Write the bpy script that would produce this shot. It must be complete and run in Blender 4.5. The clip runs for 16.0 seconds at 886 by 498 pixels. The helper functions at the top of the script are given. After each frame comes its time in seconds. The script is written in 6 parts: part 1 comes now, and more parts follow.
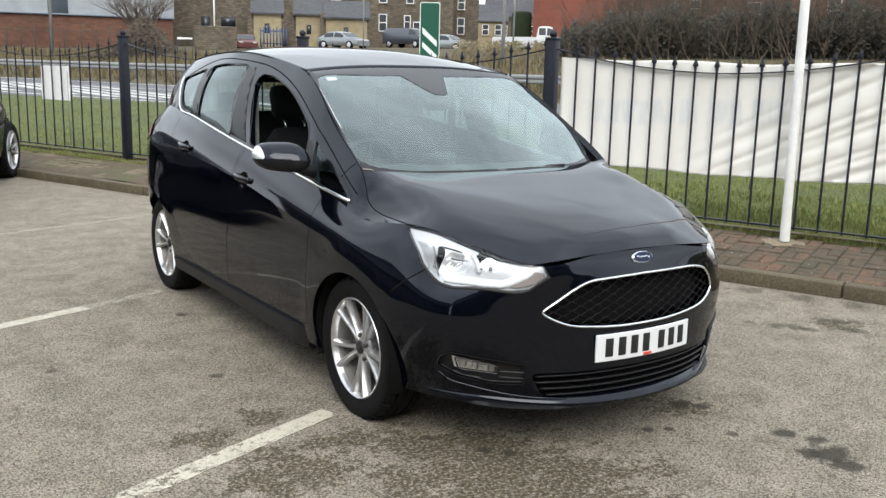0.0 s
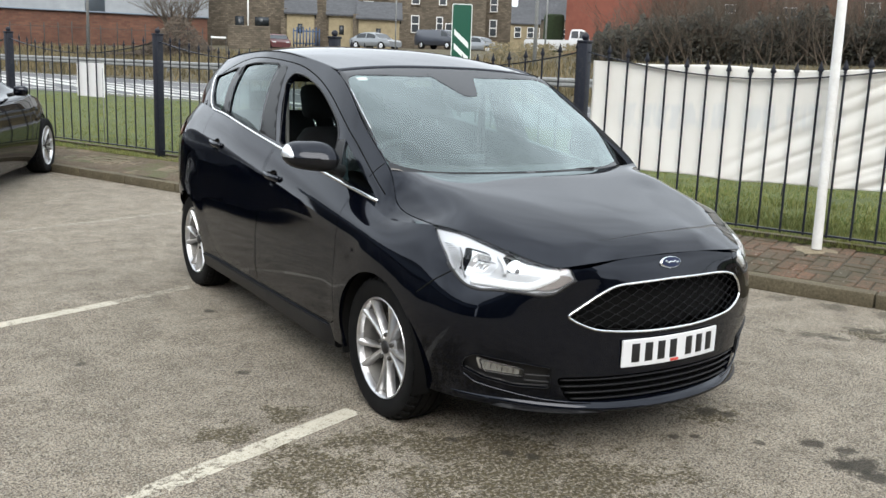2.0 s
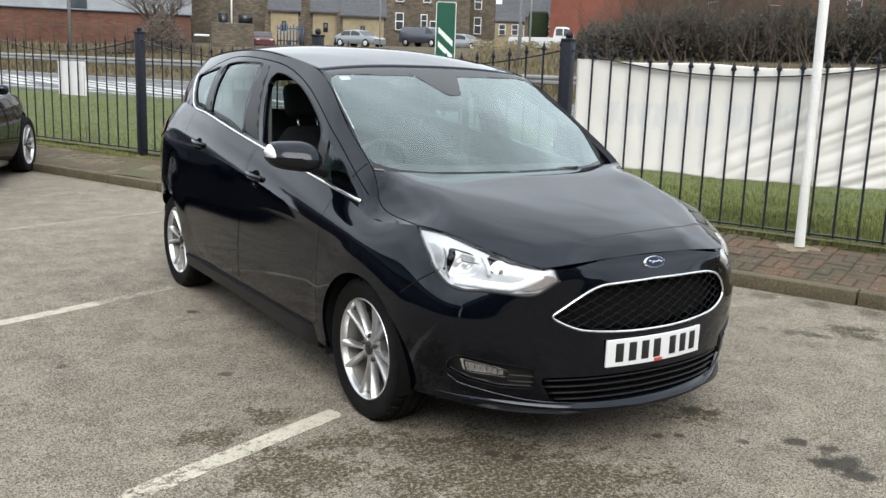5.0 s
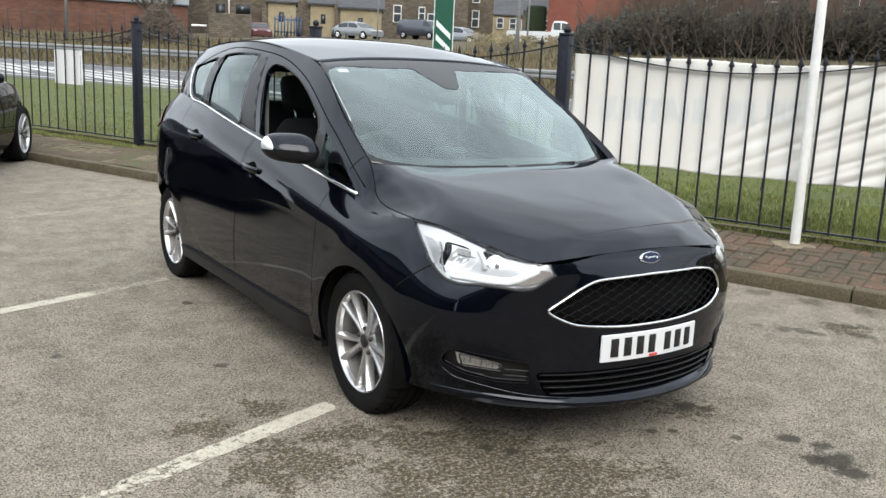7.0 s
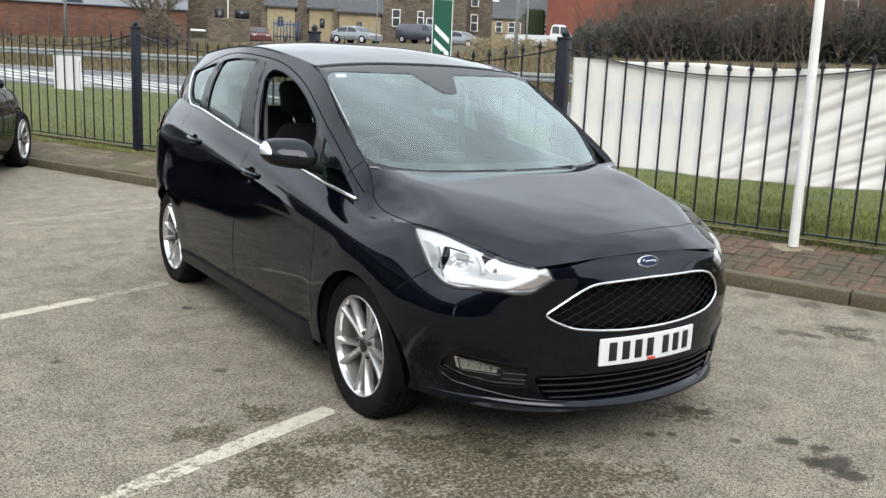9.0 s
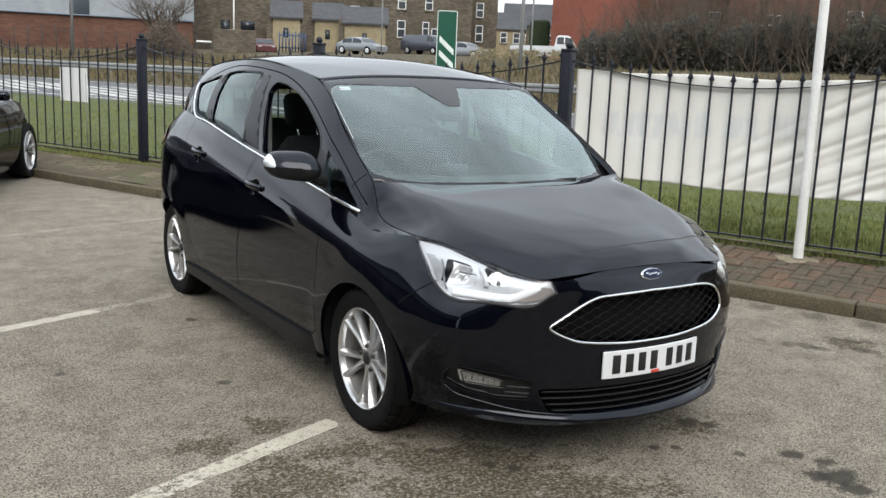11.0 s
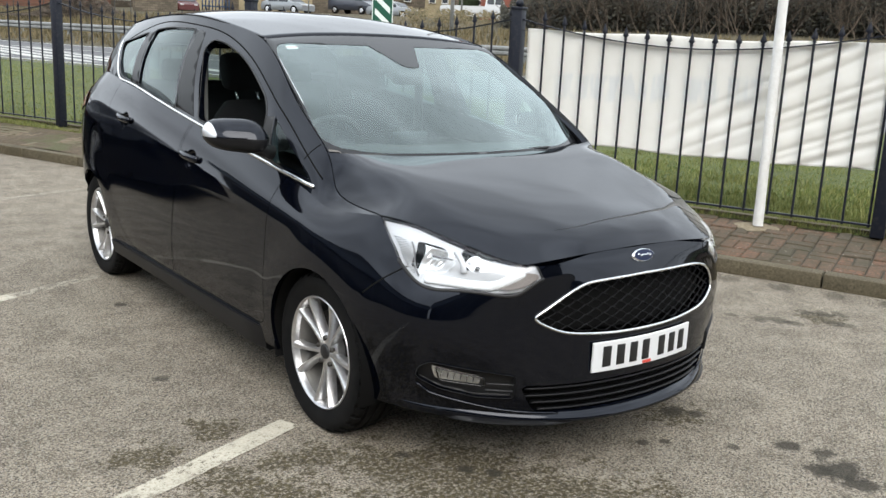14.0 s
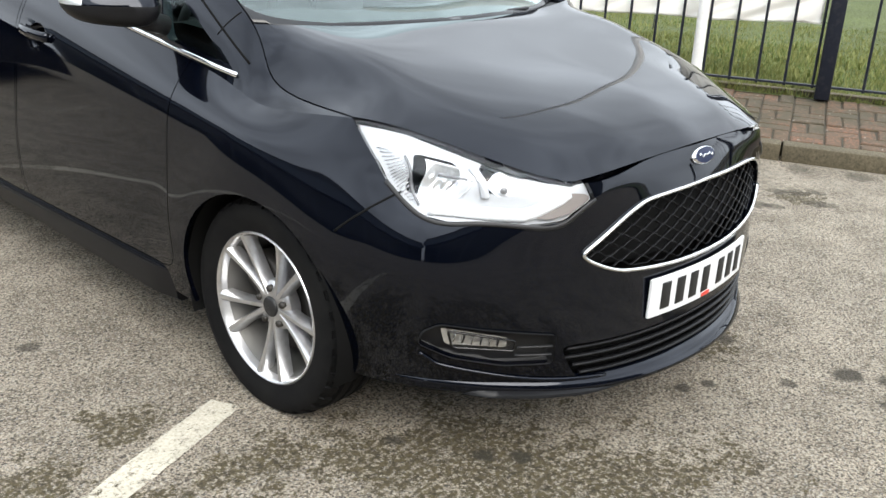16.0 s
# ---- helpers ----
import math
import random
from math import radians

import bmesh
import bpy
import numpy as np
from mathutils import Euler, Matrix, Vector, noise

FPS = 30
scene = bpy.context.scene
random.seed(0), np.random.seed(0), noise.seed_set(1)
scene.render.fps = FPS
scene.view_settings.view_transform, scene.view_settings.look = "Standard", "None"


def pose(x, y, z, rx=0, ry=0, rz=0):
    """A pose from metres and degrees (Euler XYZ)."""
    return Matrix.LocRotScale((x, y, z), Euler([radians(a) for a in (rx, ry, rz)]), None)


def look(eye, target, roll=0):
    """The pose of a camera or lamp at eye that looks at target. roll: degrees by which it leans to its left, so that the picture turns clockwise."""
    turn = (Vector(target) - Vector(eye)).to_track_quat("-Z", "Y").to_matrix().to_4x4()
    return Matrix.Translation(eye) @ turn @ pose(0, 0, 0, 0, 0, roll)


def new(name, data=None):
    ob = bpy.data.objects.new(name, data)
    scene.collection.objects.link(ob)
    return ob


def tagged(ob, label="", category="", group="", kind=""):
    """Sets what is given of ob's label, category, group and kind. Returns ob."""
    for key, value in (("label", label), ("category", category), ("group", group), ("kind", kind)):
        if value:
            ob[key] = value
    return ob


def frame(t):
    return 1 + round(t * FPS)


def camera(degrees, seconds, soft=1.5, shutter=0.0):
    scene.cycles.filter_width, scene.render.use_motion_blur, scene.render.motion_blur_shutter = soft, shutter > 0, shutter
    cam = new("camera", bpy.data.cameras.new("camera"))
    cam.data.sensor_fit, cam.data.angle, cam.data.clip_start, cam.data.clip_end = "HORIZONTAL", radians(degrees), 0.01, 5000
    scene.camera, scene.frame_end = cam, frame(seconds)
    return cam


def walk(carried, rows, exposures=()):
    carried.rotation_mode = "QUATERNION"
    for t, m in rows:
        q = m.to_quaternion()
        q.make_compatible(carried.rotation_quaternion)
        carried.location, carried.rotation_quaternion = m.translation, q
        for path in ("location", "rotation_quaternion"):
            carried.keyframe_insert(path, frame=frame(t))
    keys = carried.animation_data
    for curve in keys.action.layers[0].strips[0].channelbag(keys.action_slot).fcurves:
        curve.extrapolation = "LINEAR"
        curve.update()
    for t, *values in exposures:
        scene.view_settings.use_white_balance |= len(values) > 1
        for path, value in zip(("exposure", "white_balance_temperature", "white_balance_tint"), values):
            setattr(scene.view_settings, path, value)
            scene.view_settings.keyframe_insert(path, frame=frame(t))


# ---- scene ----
cam = camera(51.0, 16.0)
PATH = [
    (0, (-2.711, -3.434, 1.511), (-1.611, -1.809, 1.121), 1.4),
    (0.5, (-2.708, -3.433, 1.511), (-1.623, -1.797, 1.126), 1.5),
    (1, (-2.707, -3.435, 1.509), (-1.645, -1.785, 1.121), 1.7),
    (1.5, (-2.701, -3.431, 1.503), (-1.65, -1.776, 1.109), 1.9),
    (2, (-2.704, -3.433, 1.508), (-1.655, -1.775, 1.12), 2.1),
    (2.5, (-2.704, -3.431, 1.511), (-1.668, -1.766, 1.12), 1.8),
    (3, (-2.696, -3.424, 1.513), (-1.661, -1.76, 1.113), 1.3),
    (3.5, (-2.689, -3.42, 1.514), (-1.643, -1.764, 1.111), 1.1),
    (4, (-2.688, -3.424, 1.517), (-1.629, -1.774, 1.122), 1.4),
    (6.5, (-2.692, -3.421, 1.518), (-1.611, -1.787, 1.115), 2.6),
    (7, (-2.692, -3.421, 1.519), (-1.61, -1.789, 1.113), 2.7),
    (7.5, (-2.686, -3.423, 1.519), (-1.601, -1.792, 1.116), 2.8),
    (8, (-2.689, -3.429, 1.519), (-1.605, -1.797, 1.116), 2.8),
    (8.5, (-2.692, -3.432, 1.524), (-1.613, -1.797, 1.118), 2.6),
    (9, (-2.693, -3.432, 1.524), (-1.61, -1.799, 1.126), 2.5),
    (9.5, (-2.691, -3.435, 1.526), (-1.61, -1.797, 1.138), 2.4),
    (10, (-2.686, -3.438, 1.528), (-1.61, -1.796, 1.147), 2.4),
    (12.3, (-2.69, -3.41, 1.54), (-1.609, -1.769, 1.166), 2.6),
    (12.5, (-2.669, -3.387, 1.521), (-1.581, -1.753, 1.14), 2.9),
    (13, (-2.627, -3.252, 1.517), (-1.506, -1.649, 1.104), 3.5),
    (13.5, (-2.607, -3.109, 1.516), (-1.463, -1.527, 1.083), 2.5),
    (14, (-2.572, -2.999, 1.514), (-1.379, -1.457, 1.064), 2.7),
    (14.5, (-2.454, -2.812, 1.516), (-1.228, -1.307, 1.032), 2.6),
    (15, (-2.354, -2.636, 1.508), (-1.072, -1.2, 0.963), 2.4),
    (15.5, (-2.315, -2.278, 1.482), (-0.959, -0.947, 0.858), 3.4),
    (16, (-2.266, -1.968, 1.403), (-0.88, -0.718, 0.684), 2.7),
]
EXPOSURES = ((0.0, .47), (4.2, .46), (6.4, .40), (7.0, .47), (9.5, .46), (10.0, .39), (12.3, .14), (12.5, .17), (13.0, .38), (13.5, .45), (15.5, .45), (16.0, .86))
walk(cam, [(t, look(eye, target, roll)) for t, eye, target, roll in PATH], EXPOSURES)

# ---- world and sun: bright overcast day ----
world = bpy.data.worlds.new("overcast_sky")
scene.world = world
world.use_nodes = True
wn, wl = world.node_tree.nodes, world.node_tree.links
sky = wn.new("ShaderNodeTexSky")
sky.sky_type = 'NISHITA'
sky.sun_disc = False
sky.sun_elevation, sky.sun_rotation = radians(43), radians(207)
sky.dust_density, sky.air_density = 3.0, 1.5
veil = wn.new("ShaderNodeHueSaturation")
veil.inputs["Saturation"].default_value = 0.15
wl.new(sky.outputs[0], veil.inputs["Color"])
# Cloud layer: brighter towards the zenith than at the horizon, as an overcast sky is.
coord, axis = wn.new("ShaderNodeTexCoord"), wn.new("ShaderNodeSeparateXYZ")
wl.new(coord.outputs["Generated"], axis.inputs[0])
lift = wn.new("ShaderNodeMapRange")
for i, v in enumerate((0.0, 1.0, 8.2, 10.6)):
    lift.inputs[i + 1].default_value = v
wl.new(axis.outputs[2], lift.inputs[0])
cloud = wn.new("ShaderNodeVectorMath")
cloud.operation = 'SCALE'
cloud.inputs[0].default_value = (0.92, 1.0, 1.08)
billow = wn.new("ShaderNodeTexNoise")
billow.inputs["Scale"].default_value, billow.inputs["Detail"].default_value = 2.6, 6.0
stretch = wn.new("ShaderNodeMapping")
stretch.inputs["Scale"].default_value = (1.0, 1.0, 2.2)
wl.new(coord.outputs["Generated"], stretch.inputs[0])
wl.new(stretch.outputs[0], billow.inputs["Vector"])
thick = wn.new("ShaderNodeMapRange")
for i, v in enumerate((0.33, 0.67, 0.74, 1.30)):
    thick.inputs[i + 1].default_value = v
wl.new(billow.outputs["Fac"], thick.inputs[0])
dense = wn.new("ShaderNodeMath")
dense.operation = 'MULTIPLY'
wl.new(lift.outputs[0], dense.inputs[0])
wl.new(thick.outputs[0], dense.inputs[1])
wl.new(dense.outputs[0], cloud.inputs["Scale"])
over = wn.new("ShaderNodeMix")
over.data_type = 'RGBA'
over.inputs[0].default_value = 0.8
wl.new(veil.outputs[0], over.inputs[6])
wl.new(cloud.outputs[0], over.inputs[7])
wl.new(over.outputs[2], wn["Background"].inputs[0])
wn["Background"].inputs[1].default_value = 0.15
sun_data = bpy.data.lights.new("sun", 'SUN')
sun_data.energy, sun_data.angle, sun_data.color = 1.6, radians(40), (1.0, 0.95, 0.87)
sun = new("sun", sun_data)
sun.matrix_world = look((-8, -16, 17), (0, 0, 0))

# ---- materials ----
def material(name, base, rough=0.5, metal=0.0, coat=0.0, spec=0.5):
    m = bpy.data.materials.new(name)
    m.use_nodes = True
    b = m.node_tree.nodes["Principled BSDF"]
    b.inputs["Base Color"].default_value = (*base, 1)
    b.inputs["Roughness"].default_value = rough
    b.inputs["Metallic"].default_value = metal
    b.inputs["Coat Weight"].default_value = coat
    b.inputs["Coat Roughness"].default_value = 0.02
    b.inputs["Specular IOR Level"].default_value = spec
    return m


def node(m, kind, **values):
    n = m.node_tree.nodes.new(kind)
    for key, v in values.items():
        n.inputs[key.replace("_", " ")].default_value = v
    return n


def link(m, a, b):
    m.node_tree.links.new(a, b)


def place_of(m):
    return m.node_tree.nodes.new("ShaderNodeNewGeometry").outputs["Position"]


def noise_of(m, scale, detail=4.0, rough=0.6, where=None, stretch=None):
    n = node(m, "ShaderNodeTexNoise", Scale=scale, Detail=detail, Roughness=rough)
    src = where or place_of(m)
    if stretch:
        mp = m.node_tree.nodes.new("ShaderNodeMapping")
        mp.inputs["Scale"].default_value = stretch
        link(m, src, mp.inputs[0])
        src = mp.outputs[0]
    link(m, src, n.inputs["Vector"])
    return n.outputs["Fac"]


def ramp(m, fac, lo, hi, a=0.0, b=1.0):
    n = m.node_tree.nodes.new("ShaderNodeMapRange")
    for i, v in enumerate((lo, hi, a, b)):
        n.inputs[i + 1].default_value = v
    link(m, fac, n.inputs[0])
    return n.outputs[0]


def mixed(m, fac, a, b, mode='MIX'):
    n = m.node_tree.nodes.new("ShaderNodeMix")
    n.data_type, n.blend_type = 'RGBA', mode
    for slot, v in ((6, a), (7, b)):
        if isinstance(v, tuple):
            n.inputs[slot].default_value = (*v, 1)
        else:
            link(m, v, n.inputs[slot])
    if isinstance(fac, (int, float)):
        n.inputs[0].default_value = fac
    else:
        link(m, fac, n.inputs[0])
    return n.outputs[2]


def arith(m, op, a, b=0.0):
    n = m.node_tree.nodes.new("ShaderNodeMath")
    n.operation = op
    for i, v in enumerate((a, b)):
        if isinstance(v, (int, float)):
            n.inputs[i].default_value = v
        else:
            link(m, v, n.inputs[i])
    return n.outputs[0]


def colour_to(m, socket):
    link(m, socket, m.node_tree.nodes["Principled BSDF"].inputs["Base Color"])


def bump_to(m, height, strength=0.3, distance=0.01):
    n = node(m, "ShaderNodeBump", Strength=strength, Distance=distance)
    link(m, height, n.inputs["Height"])
    link(m, n.outputs[0], m.node_tree.nodes["Principled BSDF"].inputs["Normal"])


def speckled(name, dark, light, scale=40.0, rough=0.8, patch=3.0, bump=0.2, distance=0.004):
    """A plain surface with grain at one scale and stains at another."""
    m = material(name, light, rough)
    grain = ramp(m, noise_of(m, scale, 6.0, 0.7), 0.35, 0.65)
    stain = ramp(m, noise_of(m, patch, 5.0, 0.65), 0.35, 0.7)
    c = mixed(m, grain, dark, light)
    c = mixed(m, arith(m, 'MULTIPLY', stain, 0.45), c, tuple(0.55 * v for v in dark))
    colour_to(m, c)
    bump_to(m, grain, bump, distance)
    return m


def glass_material(name, tint, gloss=1.0, sheen=(1, 1, 1), facing_on=0.045):
    m = bpy.data.materials.new(name)
    m.use_nodes = True
    nt = m.node_tree
    nt.nodes.remove(nt.nodes["Principled BSDF"])
    clear = nt.nodes.new("ShaderNodeBsdfTransparent")
    clear.inputs[0].default_value = (*tint, 1)
    shine = nt.nodes.new("ShaderNodeBsdfGlossy")
    shine.inputs["Roughness"].default_value = 0.02
    shine.inputs[0].default_value = (*sheen, 1)
    rim = nt.nodes.new("ShaderNodeLayerWeight")
    rim.inputs["Blend"].default_value = 0.5
    fac = arith(m, 'MINIMUM', arith(m, 'ADD', arith(m, 'MULTIPLY', arith(m, 'POWER', rim.outputs["Facing"], 5.0), 0.96 * gloss), facing_on), 1.0)
    both = nt.nodes.new("ShaderNodeMixShader")
    link(m, fac, both.inputs[0])
    link(m, clear.outputs[0], both.inputs[1])
    link(m, shine.outputs[0], both.inputs[2])
    link(m, both.outputs[0], nt.nodes["Material Output"].inputs[0])
    return m


PAINT = material("black_metallic_paint", (0.002, 0.003, 0.006), 0.04, 0.0, 0.0, 0.39)
PAINT.node_tree.nodes["Principled BSDF"].inputs["Specular Tint"].default_value = (0.92, 0.96, 1.07, 1)
dust = ramp(PAINT, noise_of(PAINT, 6.0, 6.0, 0.7), 0.45, 0.75)
colour_to(PAINT, mixed(PAINT, arith(PAINT, 'MULTIPLY', dust, 0.05), (0.001, 0.0015, 0.0035), (0.02, 0.02, 0.02)))
PLASTIC = material("black_plastic", (0.012, 0.012, 0.013), 0.5)
bump_to(PLASTIC, noise_of(PLASTIC, 900.0), 0.1, 0.001)
GLOSS_BLACK = material("gloss_black_trim", (0.006, 0.006, 0.007), 0.12)
PILLAR = material("satin_black_pillar_trim", (0.008, 0.008, 0.009), 0.3, 0, 0, 0.3)
TRIM_BLACK = material("satin_black_grille", (0.006, 0.006, 0.007), 0.42, 0, 0, 0.28)
CHROME = material("chrome", (0.82, 0.83, 0.84), 0.08, 1.0)
SATIN = material("satin_chrome", (0.75, 0.75, 0.75), 0.25, 1.0)
ALLOY = material("silver_alloy", (0.47, 0.47, 0.48), 0.30, 0.85, 0.3)
colour_to(ALLOY, mixed(ALLOY, arith(ALLOY, 'MULTIPLY', ramp(ALLOY, noise_of(ALLOY, 30.0), 0.45, 0.75), 0.4), (0.60, 0.60, 0.61), (0.32, 0.30, 0.28)))
RUBBER = material("tyre_rubber", (0.010, 0.010, 0.011), 0.75, 0, 0, 0.18)
colour_to(RUBBER, mixed(RUBBER, ramp(RUBBER, noise_of(RUBBER, 12.0), 0.4, 0.8), (0.003, 0.003, 0.0035), (0.009, 0.0088, 0.0085)))
DARK = material("unlit_dark_lining", (0.006, 0.006, 0.006), 0.9, 0, 0, 0.1)
BARREL = material("dusty_rim_barrel", (0.17, 0.165, 0.155), 0.5, 0.5)
BRAKE = material("cast_iron", (0.06, 0.055, 0.05), 0.6, 0.6)
GLASS = glass_material("tinted_glass", (0.74, 0.88, 0.85), 2.2, (0.84, 0.95, 0.94), 0.142)
SIDE_GLASS = glass_material("side_window_glass", (0.36, 0.46, 0.43), 1.25, (0.88, 0.97, 0.96))
LENS = glass_material("clear_lens", (0.96, 0.97, 0.98))
PRIVACY = glass_material("dark_tinted_glass", (0.45, 0.52, 0.50))
REFLECTOR = material("lamp_reflector", (0.84, 0.85, 0.86), 0.30, 0.75)
FOG_BOWL = material("fog_lamp_bowl", (0.72, 0.72, 0.72), 0.2, 0.7)
LAMPWHITE = material("white_light_strip", (0.86, 0.87, 0.88), 0.3, 0.0)
HOUSING = material("lamp_housing_silver", (0.60, 0.61, 0.63), 0.35, 0.1)
LAMP_GREY = material("lamp_trim_grey", (0.17, 0.17, 0.175), 0.3, 0.2)
AMBER = material("pale_amber_plastic", (0.26, 0.23, 0.215), 0.3)
RED_LENS = material("red_lens", (0.35, 0.01, 0.012), 0.12, 0, 0.6)
FABRIC = speckled("charcoal_seat_fabric", (0.012, 0.012, 0.014), (0.03, 0.03, 0.033), 300.0, 0.95, 6.0)
DASH = material("dark_dashboard_plastic", (0.022, 0.022, 0.024), 0.65)
GREY_TRIM = material("grey_headlining", (0.30, 0.30, 0.29), 0.9)
WHITE = material("white_plate", (0.72, 0.73, 0.74), 0.35)
BLACK_PRINT = material("black_print", (0.01, 0.01, 0.01), 0.5)
RED_PRINT = material("red_print", (0.6, 0.06, 0.04), 0.5)
BLUE_BADGE = material("blue_enamel", (0.006, 0.012, 0.045), 0.3, 0, 0.0, 0.25)

# ---- mesh helpers ----
def mesh_object(name, bm, mat, smooth=True):
    me = bpy.data.meshes.new(name)
    bm.to_mesh(me)
    bm.free()
    if mat:
        me.materials.append(mat)
    if smooth:
        me.shade_smooth()
    return new(name, me)


def part(name, bm, mat, parent, label="", smooth=True):
    ob = mesh_object(name, bm, mat, smooth)
    ob.parent = parent
    return tagged(ob, label)


def thing(name, m, label, category, group="", kind=""):
    ob = new(name)
    ob.empty_display_size = 0.1
    ob.matrix_world = m
    return tagged(ob, label, category, group, kind)


def sharpen(ob, angle=35):
    ob.data.set_sharp_from_angle(angle=radians(angle))
    return ob


def block(bm, x0, y0, z0, x1, y1, z1, bevel=0.0, m=None):
    """A box between two corners, with its edges rounded by bevel."""
    r = bmesh.ops.create_cube(bm, size=1)
    vs = r["verts"]
    bmesh.ops.transform(bm, matrix=Matrix.Translation(((x0 + x1) / 2, (y0 + y1) / 2, (z0 + z1) / 2)) @ Matrix.Diagonal((x1 - x0, y1 - y0, z1 - z0, 1)), verts=vs)
    if bevel:
        es = list({e for v in vs for e in v.link_edges})
        r = bmesh.ops.bevel(bm, geom=es, offset=bevel, segments=2, affect='EDGES', profile=0.5)
        vs = list({v for f in r["faces"] for v in f.verts} | {v for v in vs if v.is_valid})
    if m:
        bmesh.ops.transform(bm, matrix=m, verts=vs)
    return vs


def box(x0, y0, z0, x1, y1, z1, bevel=0.0, m=None):
    bm = bmesh.new()
    block(bm, x0, y0, z0, x1, y1, z1, bevel, m)
    return bm


def rod(bm, a, b, r0, r1=None, sides=10):
    a, b = Vector(a), Vector(b)
    q = (b - a).to_track_quat("Z", "Y").to_matrix().to_4x4()
    r = bmesh.ops.create_cone(bm, cap_ends=True, segments=sides, radius1=r0, radius2=r0 if r1 is None else r1, depth=(b - a).length)
    bmesh.ops.transform(bm, matrix=Matrix.Translation((a + b) / 2) @ q, verts=r["verts"])
    return r["verts"]


def lathe(bm, profile, sides=48, axis="x"):
    """Turns (along, radius) pairs about the x axis."""
    rings = []
    for h, r in profile:
        ring = [bm.verts.new((h, r * math.cos(2 * math.pi * i / sides), r * math.sin(2 * math.pi * i / sides))) for i in range(sides)]
        rings.append(ring)
    for a, b in zip(rings, rings[1:]):
        for i in range(sides):
            bm.faces.new((a[i], a[(i + 1) % sides], b[(i + 1) % sides], b[i]))
    return rings


def sweep(bm, path, normals, width, height, closed=False, round_top=True):
    """A flat-backed moulding along a path: width across, height along the normals."""
    n = len(path)
    shape = [(-0.5, 0), (-0.45, 0.55), (-0.2, 1.0), (0.2, 1.0), (0.45, 0.55), (0.5, 0)] if round_top else [(-0.5, 0), (-0.5, 1), (0.5, 1), (0.5, 0)]
    rings = []
    for i in range(n):
        a, b = path[(i - 1) % n if closed else max(i - 1, 0)], path[(i + 1) % n if closed else min(i + 1, n - 1)]
        t = (b - a).normalized()
        nn = (normals[i] - t * normals[i].dot(t)).normalized()
        side = t.cross(nn)
        rings.append([bm.verts.new(path[i] + side * (u * width) + nn * (v * height)) for u, v in shape])
    k = len(shape)
    for i in range(n if closed else n - 1):
        a, b = rings[i], rings[(i + 1) % n]
        for j in range(k - 1):
            bm.faces.new((a[j], a[j + 1], b[j + 1], b[j]))
        bm.faces.new((a[k - 1], a[0], b[0], b[k - 1]))
    if not closed:
        bm.faces.new(rings[0]), bm.faces.new(rings[-1][::-1])
    bmesh.ops.recalc_face_normals(bm, faces=bm.faces)


def spline(points, count, closed=False):
    """count points on a natural cubic spline through the points."""
    p = np.array(points, float)
    if p.ndim == 1:
        p = p[:, None]
    n = len(p)
    t = np.arange(n, dtype=float)
    a = np.zeros((n, n))
    r = np.zeros((n, p.shape[1]))
    a[0, 0] = a[-1, -1] = 1
    for i in range(1, n - 1):
        a[i, i - 1:i + 2] = 1, 4, 1
        r[i] = 6 * (p[i + 1] - 2 * p[i] + p[i - 1])
    m = np.linalg.solve(a, r)
    q = np.linspace(0, n - 1, count) if np.isscalar(count) else np.asarray(count, float)
    k = np.clip(q.astype(int), 0, n - 2)
    f = (q - k)[:, None]
    g = 1 - f
    return g * p[k] + f * p[k + 1] + ((g ** 3 - g) * m[k] + (f ** 3 - f) * m[k + 1]) / 6


def rounded(poly, radius, steps=5):
    """A closed 2D outline with its corners rounded."""
    out, n = [], len(poly)
    for i in range(n):
        p, a, b = Vector(poly[i]), Vector(poly[i - 1]), Vector(poly[(i + 1) % n])
        r = radius[i] if isinstance(radius, (list, tuple)) else radius
        u, v = (a - p), (b - p)
        r = min(r, u.length * 0.48, v.length * 0.48)
        s, e = p + u.normalized() * r, p + v.normalized() * r
        for k in range(steps + 1):
            f = k / steps
            out.append(tuple(s * (1 - f) ** 2 + p * 2 * f * (1 - f) + e * f * f))
    return out


def grown(poly, by):
    """The outline moved outwards by a distance (counter-clockwise, convex)."""
    n, out = len(poly), []
    for i in range(n):
        a, p, b = Vector(poly[i - 1]), Vector(poly[i]), Vector(poly[(i + 1) % n])
        t = ((p - a).normalized() + (b - p).normalized()).normalized()
        out.append(tuple(p + Vector((t.y, -t.x)) * by))
    return out


def turned_ccw(poly):
    area = sum(a[0] * b[1] - a[1] * b[0] for a, b in zip(poly, poly[1:] + poly[:1]))
    return poly if area > 0 else poly[::-1]


def inside(poly, x, y):
    return all((b[0] - a[0]) * (y - a[1]) - (b[1] - a[1]) * (x - a[0]) > -1e-9 for a, b in zip(poly, poly[1:] + poly[:1]))


